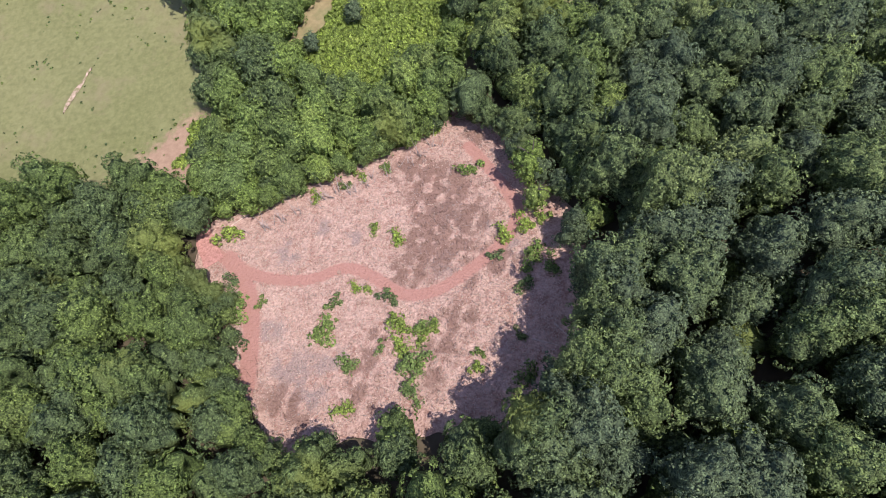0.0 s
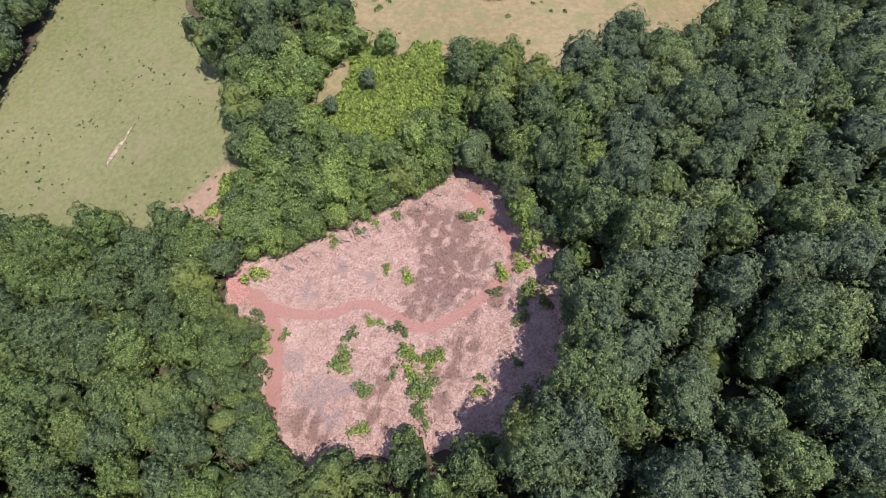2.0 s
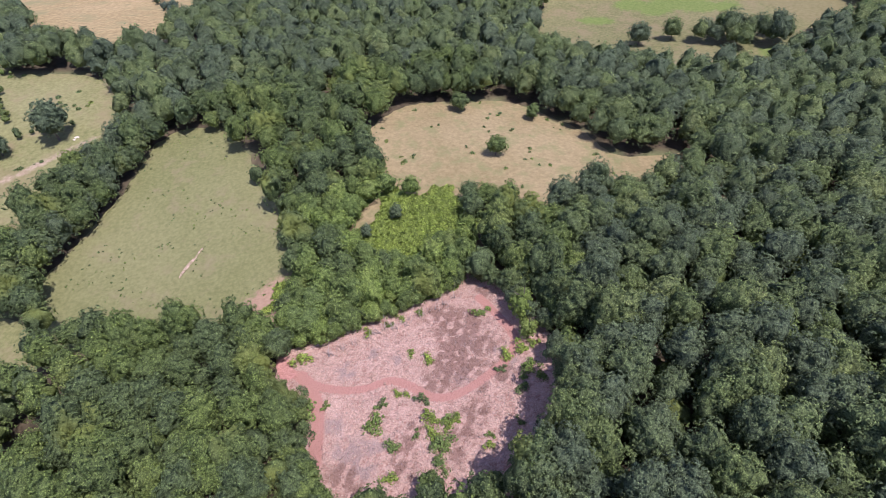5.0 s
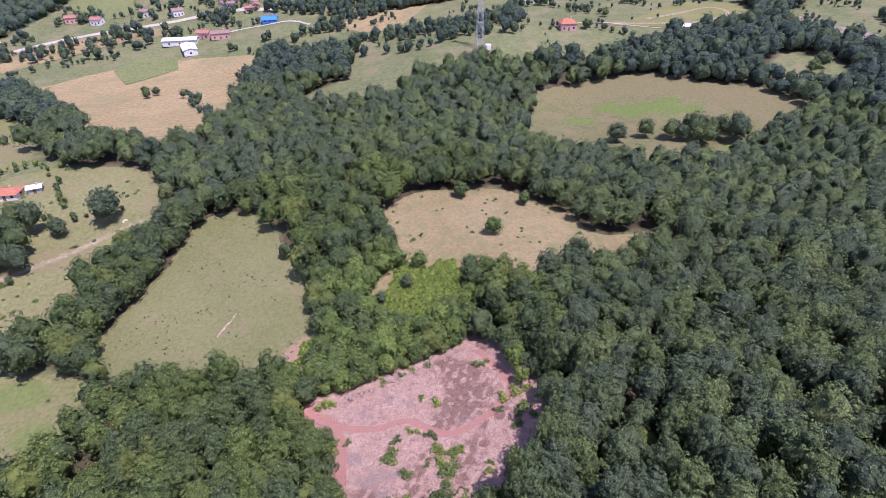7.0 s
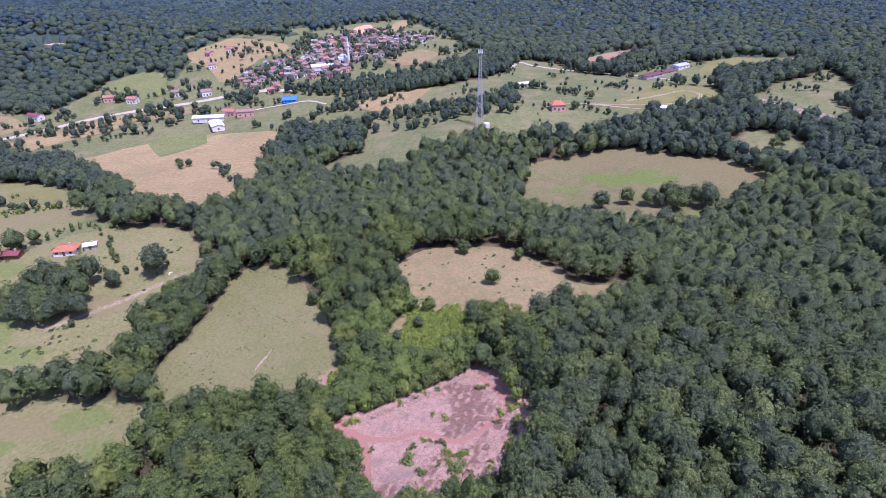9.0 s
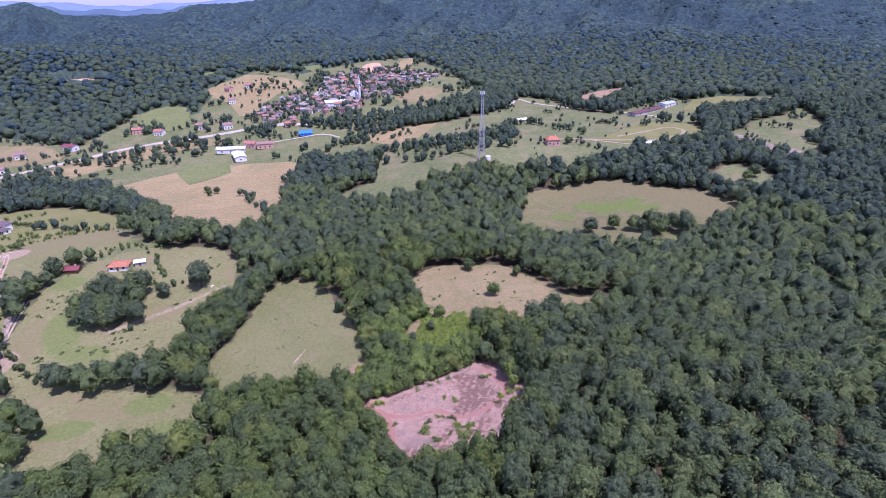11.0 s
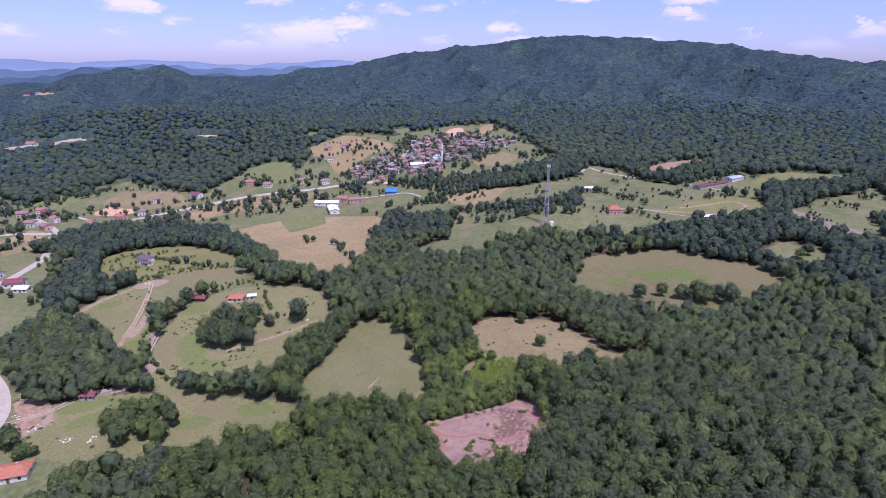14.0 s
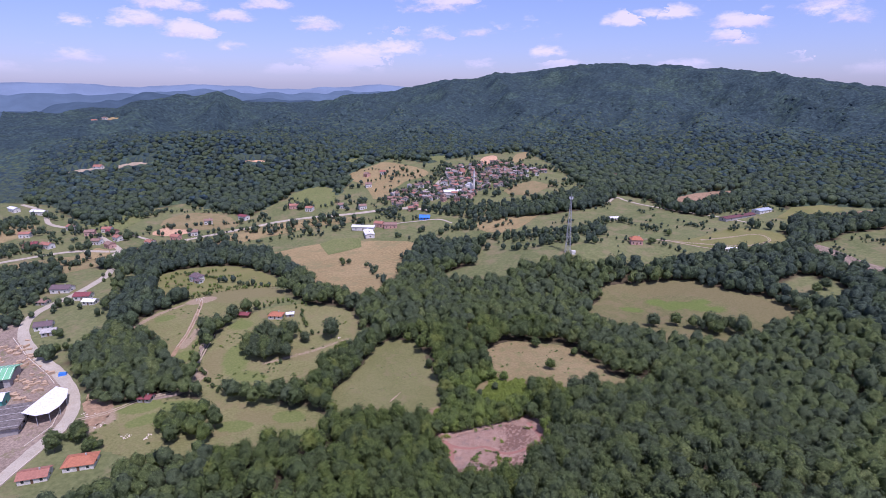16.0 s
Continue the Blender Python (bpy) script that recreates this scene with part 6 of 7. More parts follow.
for m in ("leaf_dark", "leaf_mid"):
    for s_ in range(2):
        near_crowns["lone_" + m, s_] = plant_mesh("crown", crown(700 + s_, 12, 110, 1000, 0.25, 3.6, 0.2, 9.4, 2), MAT[m])
        near_crowns["lone_" + m, s_ + 2] = near_crowns["lone_" + m, s_]
for x, y, sc, m, lab in ((69.2, 192.0, 1.0, "leaf_dark", "single dark oak standing in the olive meadow"), (83.2, 196.6, 0.85, "leaf_dark", "smaller dark oak standing in the olive meadow"),
                         (8.0, 101.0, 0.62, "leaf_mid", "rounded green bush in the brown hayfield"), (-1.3, 126.2, 0.62, "leaf_mid", "rounded green tree at the top of the hayfield"), (19.8, 121.5, 0.5, "leaf_mid", "small tree near the hayfield edge"),
                         (-122.6, 119.0, 1.3, "leaf_dark", "large round oak at the pasture boundary"), (-136.6, 112.3, 0.75, "leaf_dark", "pointed dark tree in the pasture"), (-195.0, 127.5, 0.95, "leaf_dark", "dark round tree beside a shed"),
                         (-201.5, 109.5, 1.0, "leaf_dark", "broad dark tree beside the field track"), (-230.9, 96.5, 0.6, "leaf_dark", "single small tree on the pale slope"), (-205, 3.5, 0.95, "leaf_dark", "dark tree beside a red-roofed house"), (-203, 15, 0.9, "leaf_mid", "tree on the roadside bank"),
                         (-199, 12.5, 0.8, "leaf_mid", "tree on the roadside bank"), (-190, 6.5, 0.6, "leaf_mid", "small tree behind a red-roofed house"), (-140.4, 90, 0.3, "leaf_dark", "low bush in the pasture"), (-16.7, 76.6, 0.42, "leaf_dark", "dark bush among bright ferns"), (-25.6, 69.6, 0.4, "leaf_mid", "bush among bright ferns"), (-23.2, 70.8, 0.36, "leaf_dark", "dark bush among bright ferns"),
                         (96.3, 349.6, 0.6, "leaf_dark", "single dark tree beside the ridge track"), (78.3, 322, 0.6, "leaf_dark", "tree beside the red house"), (81, 325, 0.5, "leaf_mid", "tree beside the red house"), (58.7, 391.9, 0.7, "leaf_dark", "dark tree on the ridge pasture"), (178, 244, 0.8, "leaf_dark", "tree in the small glade"), (185, 250, 0.9, "leaf_dark", "tree in the small glade"),
                         (-185.8, 277.7, 0.55, "leaf_dark", "field tree on the tan valley field"), (-177.0, 273.8, 0.5, "leaf_dark", "field tree on the tan valley field"), (-180, 268, 0.5, "leaf_dark", "field tree on the tan valley field")):
    single_tree(x, y, sc * 1.25, rng.uniform(0.78, 0.95), rng.uniform(0, 6.28), "lone_" + m, int(rng.integers(0, 12)), lab, "single field trees", "bush" if "bush" in lab else "tree")

# copse beside the hamlet road and bushes on its bank
grove("hamlet_copse", [[(-345, 205), (-310, 160), (-287, 122), (-300, 130), (-318, 158), (-350, 203)]], 5.6, far_templates, "leaf_dark", "belt of trees between the hamlet and the hill field", 81, (0.6, 0.95))
grove("roadside_bushes", [round_patch(-206, 11.5, 5, 2.4), round_patch(-193, 10.3, 4.5, 2.2), round_patch(-186, 9.6, 2.5, 2)], 2.6, far_templates, "leaf_mid", "bushes on the bank beside the road", 82, (0.3, 0.5), "bushes")

# ---- ferns and meadow weeds ----
def leafy_tuft(seed, cards, radius, height, size):
    r = np.random.default_rng(seed)
    a, d = r.uniform(0, 6.28, cards), radius * np.sqrt(r.uniform(0, 1, cards))
    hump = height * (1 - (d / radius) ** 2 * 0.7) * r.uniform(0.35, 1.0, cards)
    at = np.stack([np.cos(a) * d, np.sin(a) * d, hump], 1)
    out = np.stack([np.cos(a) * 0.6, np.sin(a) * 0.6, np.full(cards, 0.7)], 1)
    return leaves(at, out, size, r, 0.35)


tufts = [leafy_tuft(800 + s, 80, 0.95, 0.9, 0.3) for s in range(5)]
ux, uy = scatter(1.0, (-44, 44), (5, 88), 19, 0.48)
fringe = inside(ux, uy, FERN_PATCH)
ok = (inside(ux, uy, THICKET_AREA) & ~inside(ux, uy, CLEARING)) & (waves(ux, uy, 3, 9) > np.where(fringe, -1.3, 0.5)) & ~inside(ux, uy, GAP_A) & ~inside(ux, uy, GAP_B)
merged("fern_thicket", tufts, rows_of(ux[ok], uy[ok], rng, 5, (0.5, 1.5), (0.6, 1.6)), MAT["fern"], "knee-high bright green ferns covering the slope", "ferns")
qx, qy = scatter(3.1, (-30, 56), (4, 86), 23, 0.48)
ok = inside(qx, qy, spread(FERN_PATCH, 1.12)) & ~inside(qx, qy, CLEARING) & (waves(qx, qy, 24, 10) + (68 - qy) * 0.1 > 0.7) & ~inside(qx, qy, GAP_A) & ~inside(qx, qy, GAP_B)
merged("fern_shrubs", young_templates, rows_of(qx[ok], qy[ok], rng, 5, (0.22, 0.6), (0.6, 1.0)), MAT["leaf_young"], "low green bushes among the ferns", "bushes")
weeds = [leafy_tuft(830 + s, 16, 0.28, 0.3, 0.16) for s in range(4)]
mx, my = rng.uniform(-102, -32, 1300), rng.uniform(42, 122, 1300)
ok = inside(mx, my, BIG_MEADOW) & (waves(mx, my, 12, 16) > 0.15)
merged("meadow_weeds", weeds, rows_of(mx[ok], my[ok], rng, 4, (0.3, 1.3)), MAT["leaf_mid"], "small dark weeds dotted over the meadow", "weeds")
mx, my = rng.uniform(-32, 62, 700), rng.uniform(72, 134, 700)
ok = inside(mx, my, BROWN_FIELD) & (waves(mx, my, 13, 16) > 0.7)
merged("hayfield_weeds", weeds, rows_of(mx[ok], my[ok], rng, 4, (0.7, 2.4)), MAT["leaf_mid"], "green weeds growing in the hayfield", "weeds")
mx, my = rng.uniform(-260, 165, 3500), rng.uniform(5, 262, 3500)
mx, my = np.concatenate([mx, rng.uniform(-195, -95, 1500)]), np.concatenate([my, rng.uniform(45, 160, 1500)])
ok = (inside(mx, my, PASTURE) | inside(mx, my, FAR_MEADOW) | inside(mx, my, SLOPE_FIELD) | inside(mx, my, LOW_MEADOW)) & (waves(mx, my, 14, 40) + 0.6 * waves(mx, my, 44, 9) > 1.0)
merged("pasture_weeds", tufts[:2], rows_of(mx[ok], my[ok], rng, 2, (0.3, 1.1), (0.4, 1.1)), MAT["leaf_mid"], "scrubby bushes and weeds in the pastures", "weeds")

# ---- the clearing ----
SHRUBS = [(-5.2, 18.6, 1.68, 0), (-6.4, 22.9, 1.55, 1), (-3.8, 23.0, 1.16, 0), (-4.8, 14.7, 1.29, 0), (-2.4, 22.5, 0.9, 1), (2.9, 19.1, 0.77, 2), (2.4, 17.5, 0.9, 1), (7.9, 15.9, 1.29, 2), (7.5, 21.1, 0.77, 2), (2.2, 45.9, 1.48, 0), (6.1, 35.2, 1.28, 1), (9.3, 36.3, 1.42, 1), (9.5, 32.2, 1.42, 0), (9.2, 29.6, 1.28, 0), (11.7, 30.1, 1.28, 2), (-7.9, 35.7, 1.14, 1), (-10.9, 37.0, 0.85, 1), (5.1, 31.9, 1.0, 2), (-17.1, 22.6, 1.9, 0), (-13.1, 17.9, 1.29, 0)]
SHRUBS += [(-13.1, 28.8, 0.77, 1), (-11.4, 28.1, 0.77, 1), (-15.6, 26.5, 1.16, 2), (-8.3, 26.9, 1.29, 2), (-4.2, 17.0, 1.3, 0), (-9.1, 20.4, 0.77, 0), (-13.1, 12.8, 1.16, 1), (-29.6, 26.1, 2.0, 0), (-25.6, 27.1, 0.9, 2), (-31.8, 37.4, 1.7, 1), (-13.5, 45.9, 0.9, 1), (-6.8, 20.5, 1.29, 1), (-4.0, 20.9, 1.03, 1), (11.4, 36.8, 1.1, 1), (8.5, 27.5, 0.99, 2), (-28.6, 22.0, 1.55, 2), (-30.0, 30.0, 1.2, 2), (-9.6, 47.4, 0.9, 0), (-20, 43.0, 1.0, 1), (-16, 44.6, 0.8, 2)]
def shrub_arrays(seed):
    """A ragged shrub about a metre and a half across: several leafy humps of unlike size with gaps between."""
    r = np.random.default_rng(seed)
    V, F, N, S, base = [], [], [], [], 0
    for k in range(5):
        v, f, n, shade = crown(seed * 7 + k, 5, 16, 90, 0.1, r.uniform(0.25, 0.5), 0.0, r.uniform(0.45, 1.3), 0, 0.6, 0.4)
        a, d = r.uniform(0, 6.28), (0.0, 0.35, 0.5, 0.62, 0.8)[k]
        V.append(v + (math.cos(a) * d * 1.15, math.sin(a) * d * 0.85, 0.1)); F.append(f + base); N.append(n); S.append(shade); base += len(v)
    return np.concatenate(V), np.concatenate(F), np.concatenate(N), np.concatenate(S)


shrub_meshes = [[plant_mesh("foliage", shrub_arrays(860 + s + 10 * q), MAT[m]) for q in range(3)] for s, m in enumerate(("leaf_young", "fern", "leaf_mid"))]
stem_mesh = mesh_from("stem", *tube([(0, 0, -0.2), (0.06, 0.03, 0.4), (0.02, 0.1, 0.8)], [0.045, 0.03, 0.012], 5), MAT["twig"])
for x, y, sc, k in SHRUBS:
    e = thing("shrub", x, y, float(rng.uniform(0, 360)), ("bright green leafy shrub growing in the clearing", "yellow-green low shrub in the clearing", "dull green scrubby shrub in the clearing")[k], "shrub", "shrubs of the clearing")
    e.scale = (sc * 1.25, sc * 1.25, sc * 0.72)
    for nm, me in (("stem", stem_mesh), ("foliage", shrub_meshes[k][int(rng.integers(0, 3))])):
        o = new(nm, me); o.parent = e
single_tree(9.6, 42.6, 1.0, 1.15, 1.0, "leaf_young", 1, "slender bright yellow-green tree at the clearing edge", "single field trees")
single_tree(10.4, 38.6, 0.75, 1.0, 2.2, "leaf_young", 2, "slender bright yellow-green tree at the clearing edge", "single field trees")


def sticks(name, x, y, length, lean, width, mat, label, seed, category):
    """Loose stalks and twigs, each a thin three-sided blade lying or leaning on the ground."""
    r = np.random.default_rng(seed)
    k = len(x)
    a = r.uniform(0, 6.28, k)
    L = r.uniform(*length, k); e = r.uniform(*lean, k); w = r.uniform(*width, k)
    z = land(x, y) + 0.1
    d = np.stack([np.cos(a) * np.cos(e), np.sin(a) * np.cos(e), np.sin(e)], 1)
    s = np.stack([-np.sin(a), np.cos(a), np.zeros(k)], 1) * w[:, None]
    p = np.stack([x, y, z], 1)
    up = np.array([0, 0, 1.0]) * w[:, None]
    v = np.stack([p - s, p + s, p + up * 1.6, p + d * L[:, None]], 1).reshape(-1, 3)
    i = np.arange(k)[:, None] * 4
    f = np.concatenate([i + np.array(t) for t in ((0, 3, 2), (2, 3, 1), (0, 1, 3))])
    return tagged(new(name, mesh_from(name, v, f, MAT[mat])), label, category, kind="stuff")


cx, cy = rng.uniform(-38, 16, 52000), rng.uniform(5, 58, 52000)
ok = inside(cx, cy, CLEARING) & (off_path(cx, cy) > 0.9)
cx, cy = cx[ok], cy[ok]
brushy = brushiness(cx, cy)
u = rng.uniform(0, 1, len(cx))
dark = u < brushy * 0.9
sticks("cut_brush", cx[dark], cy[dark], (0.25, 0.75), (0.05, 0.8), (0.015, 0.035), "twig", "heaped brown dead brush and twigs", 91, "brush")
grey = (~dark) & (u < brushy * 0.9 + 0.05 + 0.6 * brushiness(cx, cy, GREY_BRUSH))
sticks("grey_twigs", cx[grey], cy[grey], (0.25, 0.8), (0.02, 0.4), (0.014, 0.03), "twig_grey", "scattered grey dead twigs", 92, "twigs")
pale = ~dark & ~grey
sticks("straw_litter", cx[pale], cy[pale], (0.15, 0.45), (0.0, 0.25), (0.02, 0.05), "straw", "pale pinkish straw and cut stalks", 93, "straw")
ex, ey = along([[(-28.0, 38.0), (-23.0, 40.1), (-17.8, 42.2), (-12.0, 45.2), (-5, 48.0), (-2.2, 51.0)]], 0.38, 0.5, 95)
sticks("bare_saplings", ex, ey, (2.2, 4.4), (0.95, 1.45), (0.045, 0.085), "twig_grey", "leafless pale saplings leaning at the clearing edge", 95, "saplings")
ex, ey = along([[(-33, 29), (-30, 24.5), (-26.5, 20.5), (-23.6, 16)], [(4, 13), (-3, 13.3), (-9, 11.2), (-15, 8.6)]], 0.4, 0.7, 96)
sticks("edge_twigs", ex, ey, (0.8, 2.2), (0.3, 1.2), (0.02, 0.04), "twig", "brown dead branches along the clearing edge", 96, "twigs")
for k, (x0, y0, x1, y1) in enumerate(((8.9, 20.6, 11.9, 19.6), (11.6, 22.4, 13.4, 20.2), (-32.2, 39.4, -29.2, 41.6))):
    e = thing("log", x0, y0, 0, "thin pale felled trunk lying on the ground", "log", "felled trunks", -0.12)
    dz = float(land(x1, y1) - land(x0, y0))
    v, f = tube([(0, 0, 0), ((x1 - x0) * 0.5, (y1 - y0) * 0.5, dz * 0.5 + 0.03), (x1 - x0, y1 - y0, dz)], [0.09, 0.075, 0.05], 7)
    part("stem", v, f, MAT["straw"], e)
for x, y in ((-17.4, 38.4), (-15.3, 31.0), (-12.3, 26.4), (-16.6, 24), (-9.2, 16.4), (4.1, 33.8), (-5.2, 30.9)):
    e = thing("stump", x, y, float(rng.uniform(0, 360)), "freshly cut tree stump with pale top", "stump", "stumps of the clearing")
    v, f = tube([(0, 0, -0.1), (0, 0, 0.12), (0, 0, 0.28)], [0.34, 0.27, 0.25], 10)
    part("bark", v, f, MAT["log"], e)
    ang = np.linspace(0, 6.28, 10, endpoint=False)
    part("cut_face", [(math.cos(t) * 0.25, math.sin(t) * 0.25, 0.285) for t in ang], [tuple(range(10))], MAT["log"], e)

# ---- mast on the ridge ----
mast = thing("lattice_mast", 10.8, 279.5, 12, "tall grey steel lattice radio mast on the wooded ridge", "mast", "", 0.3)
H, B0, B1 = 47.0, 2.1, 0.6
def leg_at(k, z):
    r = B0 + (B1 - B0) * min(1.0, z / (H * 0.82))
    return (r * (1 if k in (0, 3) else -1), r * (1 if k in (0, 1) else -1), z)
for k in range(4):
    part("leg", *joined(beam(leg_at(k, 0), leg_at(k, H * 0.82), 0.11), beam(leg_at(k, H * 0.82), leg_at(k, H), 0.09)), MAT["steel"], mast)
levels = [0.0]
while levels[-1] < H - 2:
    levels.append(levels[-1] + 2.3 + (1 - levels[-1] / H) * 1.6)
for z0, z1 in zip(levels, levels[1:]):
    pieces = []
    for k in range(4):
        pieces += [beam(leg_at(k, z1), leg_at((k + 1) % 4, z1), 0.05), beam(leg_at(k, z0), leg_at((k + 1) % 4, z1), 0.045), beam(leg_at((k + 1) % 4, z0), leg_at(k, z1), 0.045)]
    part("brace_panel", *joined(*pieces), MAT["steel"], mast)
part("platform", *box(-1.3, -1.3, H - 2.0, 1.3, 1.3, H - 1.88), MAT["steel"], mast)
for k in range(6):
    a = k * math.pi / 3
    part("antenna", *box(1.4 * math.cos(a) - 0.13, 1.4 * math.sin(a) - 0.13, H - 2.3, 1.4 * math.cos(a) + 0.13, 1.4 * math.sin(a) + 0.13, H - 0.2), MAT["paint_white"], mast, "white panel antenna")
part("lightning_rod", *beam((0, 0, H - 1.9), (0, 0, H + 3.2), 0.07), MAT["steel"], mast)
part("equipment_hut", *box(3.2, -1.5, -0.4, 6.2, 1.5, 2.6), MAT["plaster_white"], mast)

# ---- buildings ----
gable_house(66.5, 321.0, 8, 9.5, 8, 4.6, 0.55, "roof_orange", "plaster_pink", "two-storey pink house with red tiled roof on the ridge", storeys=2, hip=3.0)
for x, y, turn, roof in ((-1165, 1010, 20, "roof_red"), (-1140, 1018, -10, "roof_brown"), (-1118, 1006, 35, "roof_red"), (-1098, 1016, 5, "roof_grey"), (-1480, 1092, 15, "roof_brown"), (-1452, 1100, -20, "roof_red"), (-1428, 1094, 30, "roof_grey"), (-1404, 1104, 0, "roof_red"), (-690, 531, 10, "roof_red")):
    gable_house(x, y, turn, 12, 9, 6.0, 0.5, roof, "plaster_white", "white house far off in a woodland opening", "house", "houses of the western openings", 2)
gable_house(140.5, 319.0, 5, 13, 5.5, 2.8, 0.3, "metal_white", "plaster_white", "long low white shed on the ridge pasture", "shed")
gable_house(-185.5, -1.0, 28, 12, 8.5, 3.2, 0.42, "roof_orange", "plaster_white", "single-storey house with bright red tiled roof beside the woods", hip=3.0)
gable_house(-197.5, -12.5, 30, 11, 7, 3.0, 0.4, "roof_red", "plaster_white", "low white house with faded red roof by the road")
gable_house(-193.0, 46.5, 10, 6.5, 5, 2.6, 0.35, "roof_crimson", "plaster_grey", "small shed with crimson metal roof under trees", "shed")
gable_house(-268.5, 190.0, -15, 8.5, 7, 5.0, 0.6, "roof_purple", "plaster_white", "white two-storey hill house with dark slate roof", storeys=2, hip=2.5)
gable_house(-263.5, 185.5, -15, 5, 4.2, 2.8, 0.5, "roof_purple", "plaster_white", "small annexe with dark slate roof", "shed")
gable_house(-168.5, 135.5, 10, 8.5, 6.5, 2.6, 0.45, "roof_orange", "plaster_white", "farmhouse with coral red roof behind trees", hip=2.5)
gable_house(-160.5, 139.0, 25, 4.5, 3.6, 2.4, 0.3, "metal_white", "plaster_grey", "small outbuilding with pale metal roof", "shed")
gable_house(-189.0, 132.0, 5, 6, 4.5, 2.4, 0.4, "roof_crimson", "wood_door", "small dark wooden shed with crimson roof", "shed")
for x, y, t, w, d, h, r, wl_, lab in ((-317, 100, 35, 10, 8, 3.2, "roof_purple", "plaster_white", "unfinished low house with dark roof near the road bend"), (-305, 93, 35, 8, 7, 3.0, "plaster_grey", "plaster_grey", "flat grey outbuilding beside the low house"),
                                     (-332, 146, 20, 11, 8, 3.6, "roof_crimson", "plaster_white", "house with deep crimson roof beside the road"), (-318, 138, 10, 9, 6, 3.0, "metal_white", "plaster_white", "shed with white metal roof in a yard"), (-362, 156, 15, 14, 9, 3.8, "roof_purple", "plaster_white", "large house with dark purple roof beside the road"),
                                     (-355, 133, 10, 8, 6, 2.8, "roof_brown", "plaster_grey", "small house with brown roof")):
    gable_house(x, y, t, w, d, h, 0.4, r, wl_, lab, group="hamlet houses")
for k, (x, y, r, wl_, w) in enumerate(((-419, 262, "roof_brown", "plaster_pink", 11), (-372, 252, "roof_red", "plaster_blue", 12), (-388, 279, "roof_red", "plaster_white", 9), (-372, 322, "roof_brown", "plaster_white", 11), (-378, 303, "roof_red", "plaster_pink", 10), (-356, 390, "roof_crimson", "plaster_white", 14), (-318, 438, "roof_red", "plaster_pink", 12), (-294, 432, "roof_red", "plaster_white", 10), (-384, 364, "roof_brown", "plaster_white", 10), (-258, 444, "roof_brown", "plaster_white", 10),
                                     (-507, 303, "roof_red", "plaster_white", 10), (-472, 292, "roof_brown", "plaster_pink", 11), (-597, 345, "metal_white", "plaster_white", 22), (-640, 350, "metal_white", "plaster_white", 20), (-464, 306, "roof_red", "plaster_white", 11), (-476, 246, "roof_red", "plaster_white", 14), (-493, 243, "roof_crimson", "plaster_pink", 15), (-440, 268, "roof_brown", "plaster_white", 10), (-430, 284, "roof_red", "plaster_white", 9), (-530, 270, "roof_red", "plaster_white", 12), (-452, 300, "roof_crimson", "plaster_pink", 13), (-230, 440, "roof_brown", "plaster_white", 10), (-176, 384, "roof_brown", "plaster_pink", 16), (-190, 388, "roof_red", "plaster_pink", 12), (-251, 515, "roof_brown", "plaster_white", 9), (-250, 569, "roof_red", "plaster_white", 9), (-270, 559, "roof_brown", "plaster_pink", 8), (60, 600, "roof_brown", "plaster_white", 12))):
    gable_house(x, y, (k * 37) % 60 - 20, w * 0.84, 7, 4.6, 0.42, r, wl_, "village house with %s roof beside the valley road" % {"roof_brown": "brown tiled", "roof_red": "red tiled", "roof_crimson": "crimson", "metal_white": "white metal"}[r], group="valley houses", storeys=2)

protos = {}
vr = np.random.default_rng(40)
hx, hy = scatter(7.7, (-215, 410), (0, 655), 41, 0.42)
street = [(-203.4, 437.8), (-178.8, 436.1), (-168.1, 449.8), (-174.4, 481.5), (-158.6, 516.1), (-159.7, 560.2)]
centre = np.exp(-np.hypot((hx + 150) / 60, (hy - 500) / 70) ** 2)
ok = inside(hx, hy, VILLAGE) & (line_gap(hx, hy, street) > 5) & (np.hypot(hx + 112, hy - 498) > 11) & (vr.uniform(0, 1, len(hx)) < 0.36 + 0.4 * centre)
for x, y in zip(hx[ok], hy[ok]):
    key = (("roof_red", "roof_brown", "roof_brown", "roof_grey", "roof_umber", "roof_brown")[int(vr.integers(0, 6))], ("plaster_white", "plaster_white", "plaster_pink", "plaster_grey")[int(vr.integers(0, 4))])
    turn = float(vr.uniform(-35, 35))
    if key not in protos:
        protos[key] = gable_house(x, y, turn, 6.2, 5.2, 4.0, 0.42, *key, "village house with %s roof and %s walls" % ({"roof_red": "red tiled", "roof_brown": "brown tiled", "roof_grey": "grey", "roof_umber": "dark"}[key[0]], {"plaster_white": "white", "plaster_pink": "pink", "plaster_grey": "grey"}[key[1]]), group="houses of the village", storeys=2)
    else:
        copy_thing(protos[key], pose(x, y, float(land(x, y)) - 0.4, 0, 0, turn + 90 * int(vr.integers(0, 2))) @ Matrix.Diagonal((vr.uniform(0.75, 1.25), vr.uniform(0.8, 1.2), vr.uniform(0.75, 1.15), 1)))

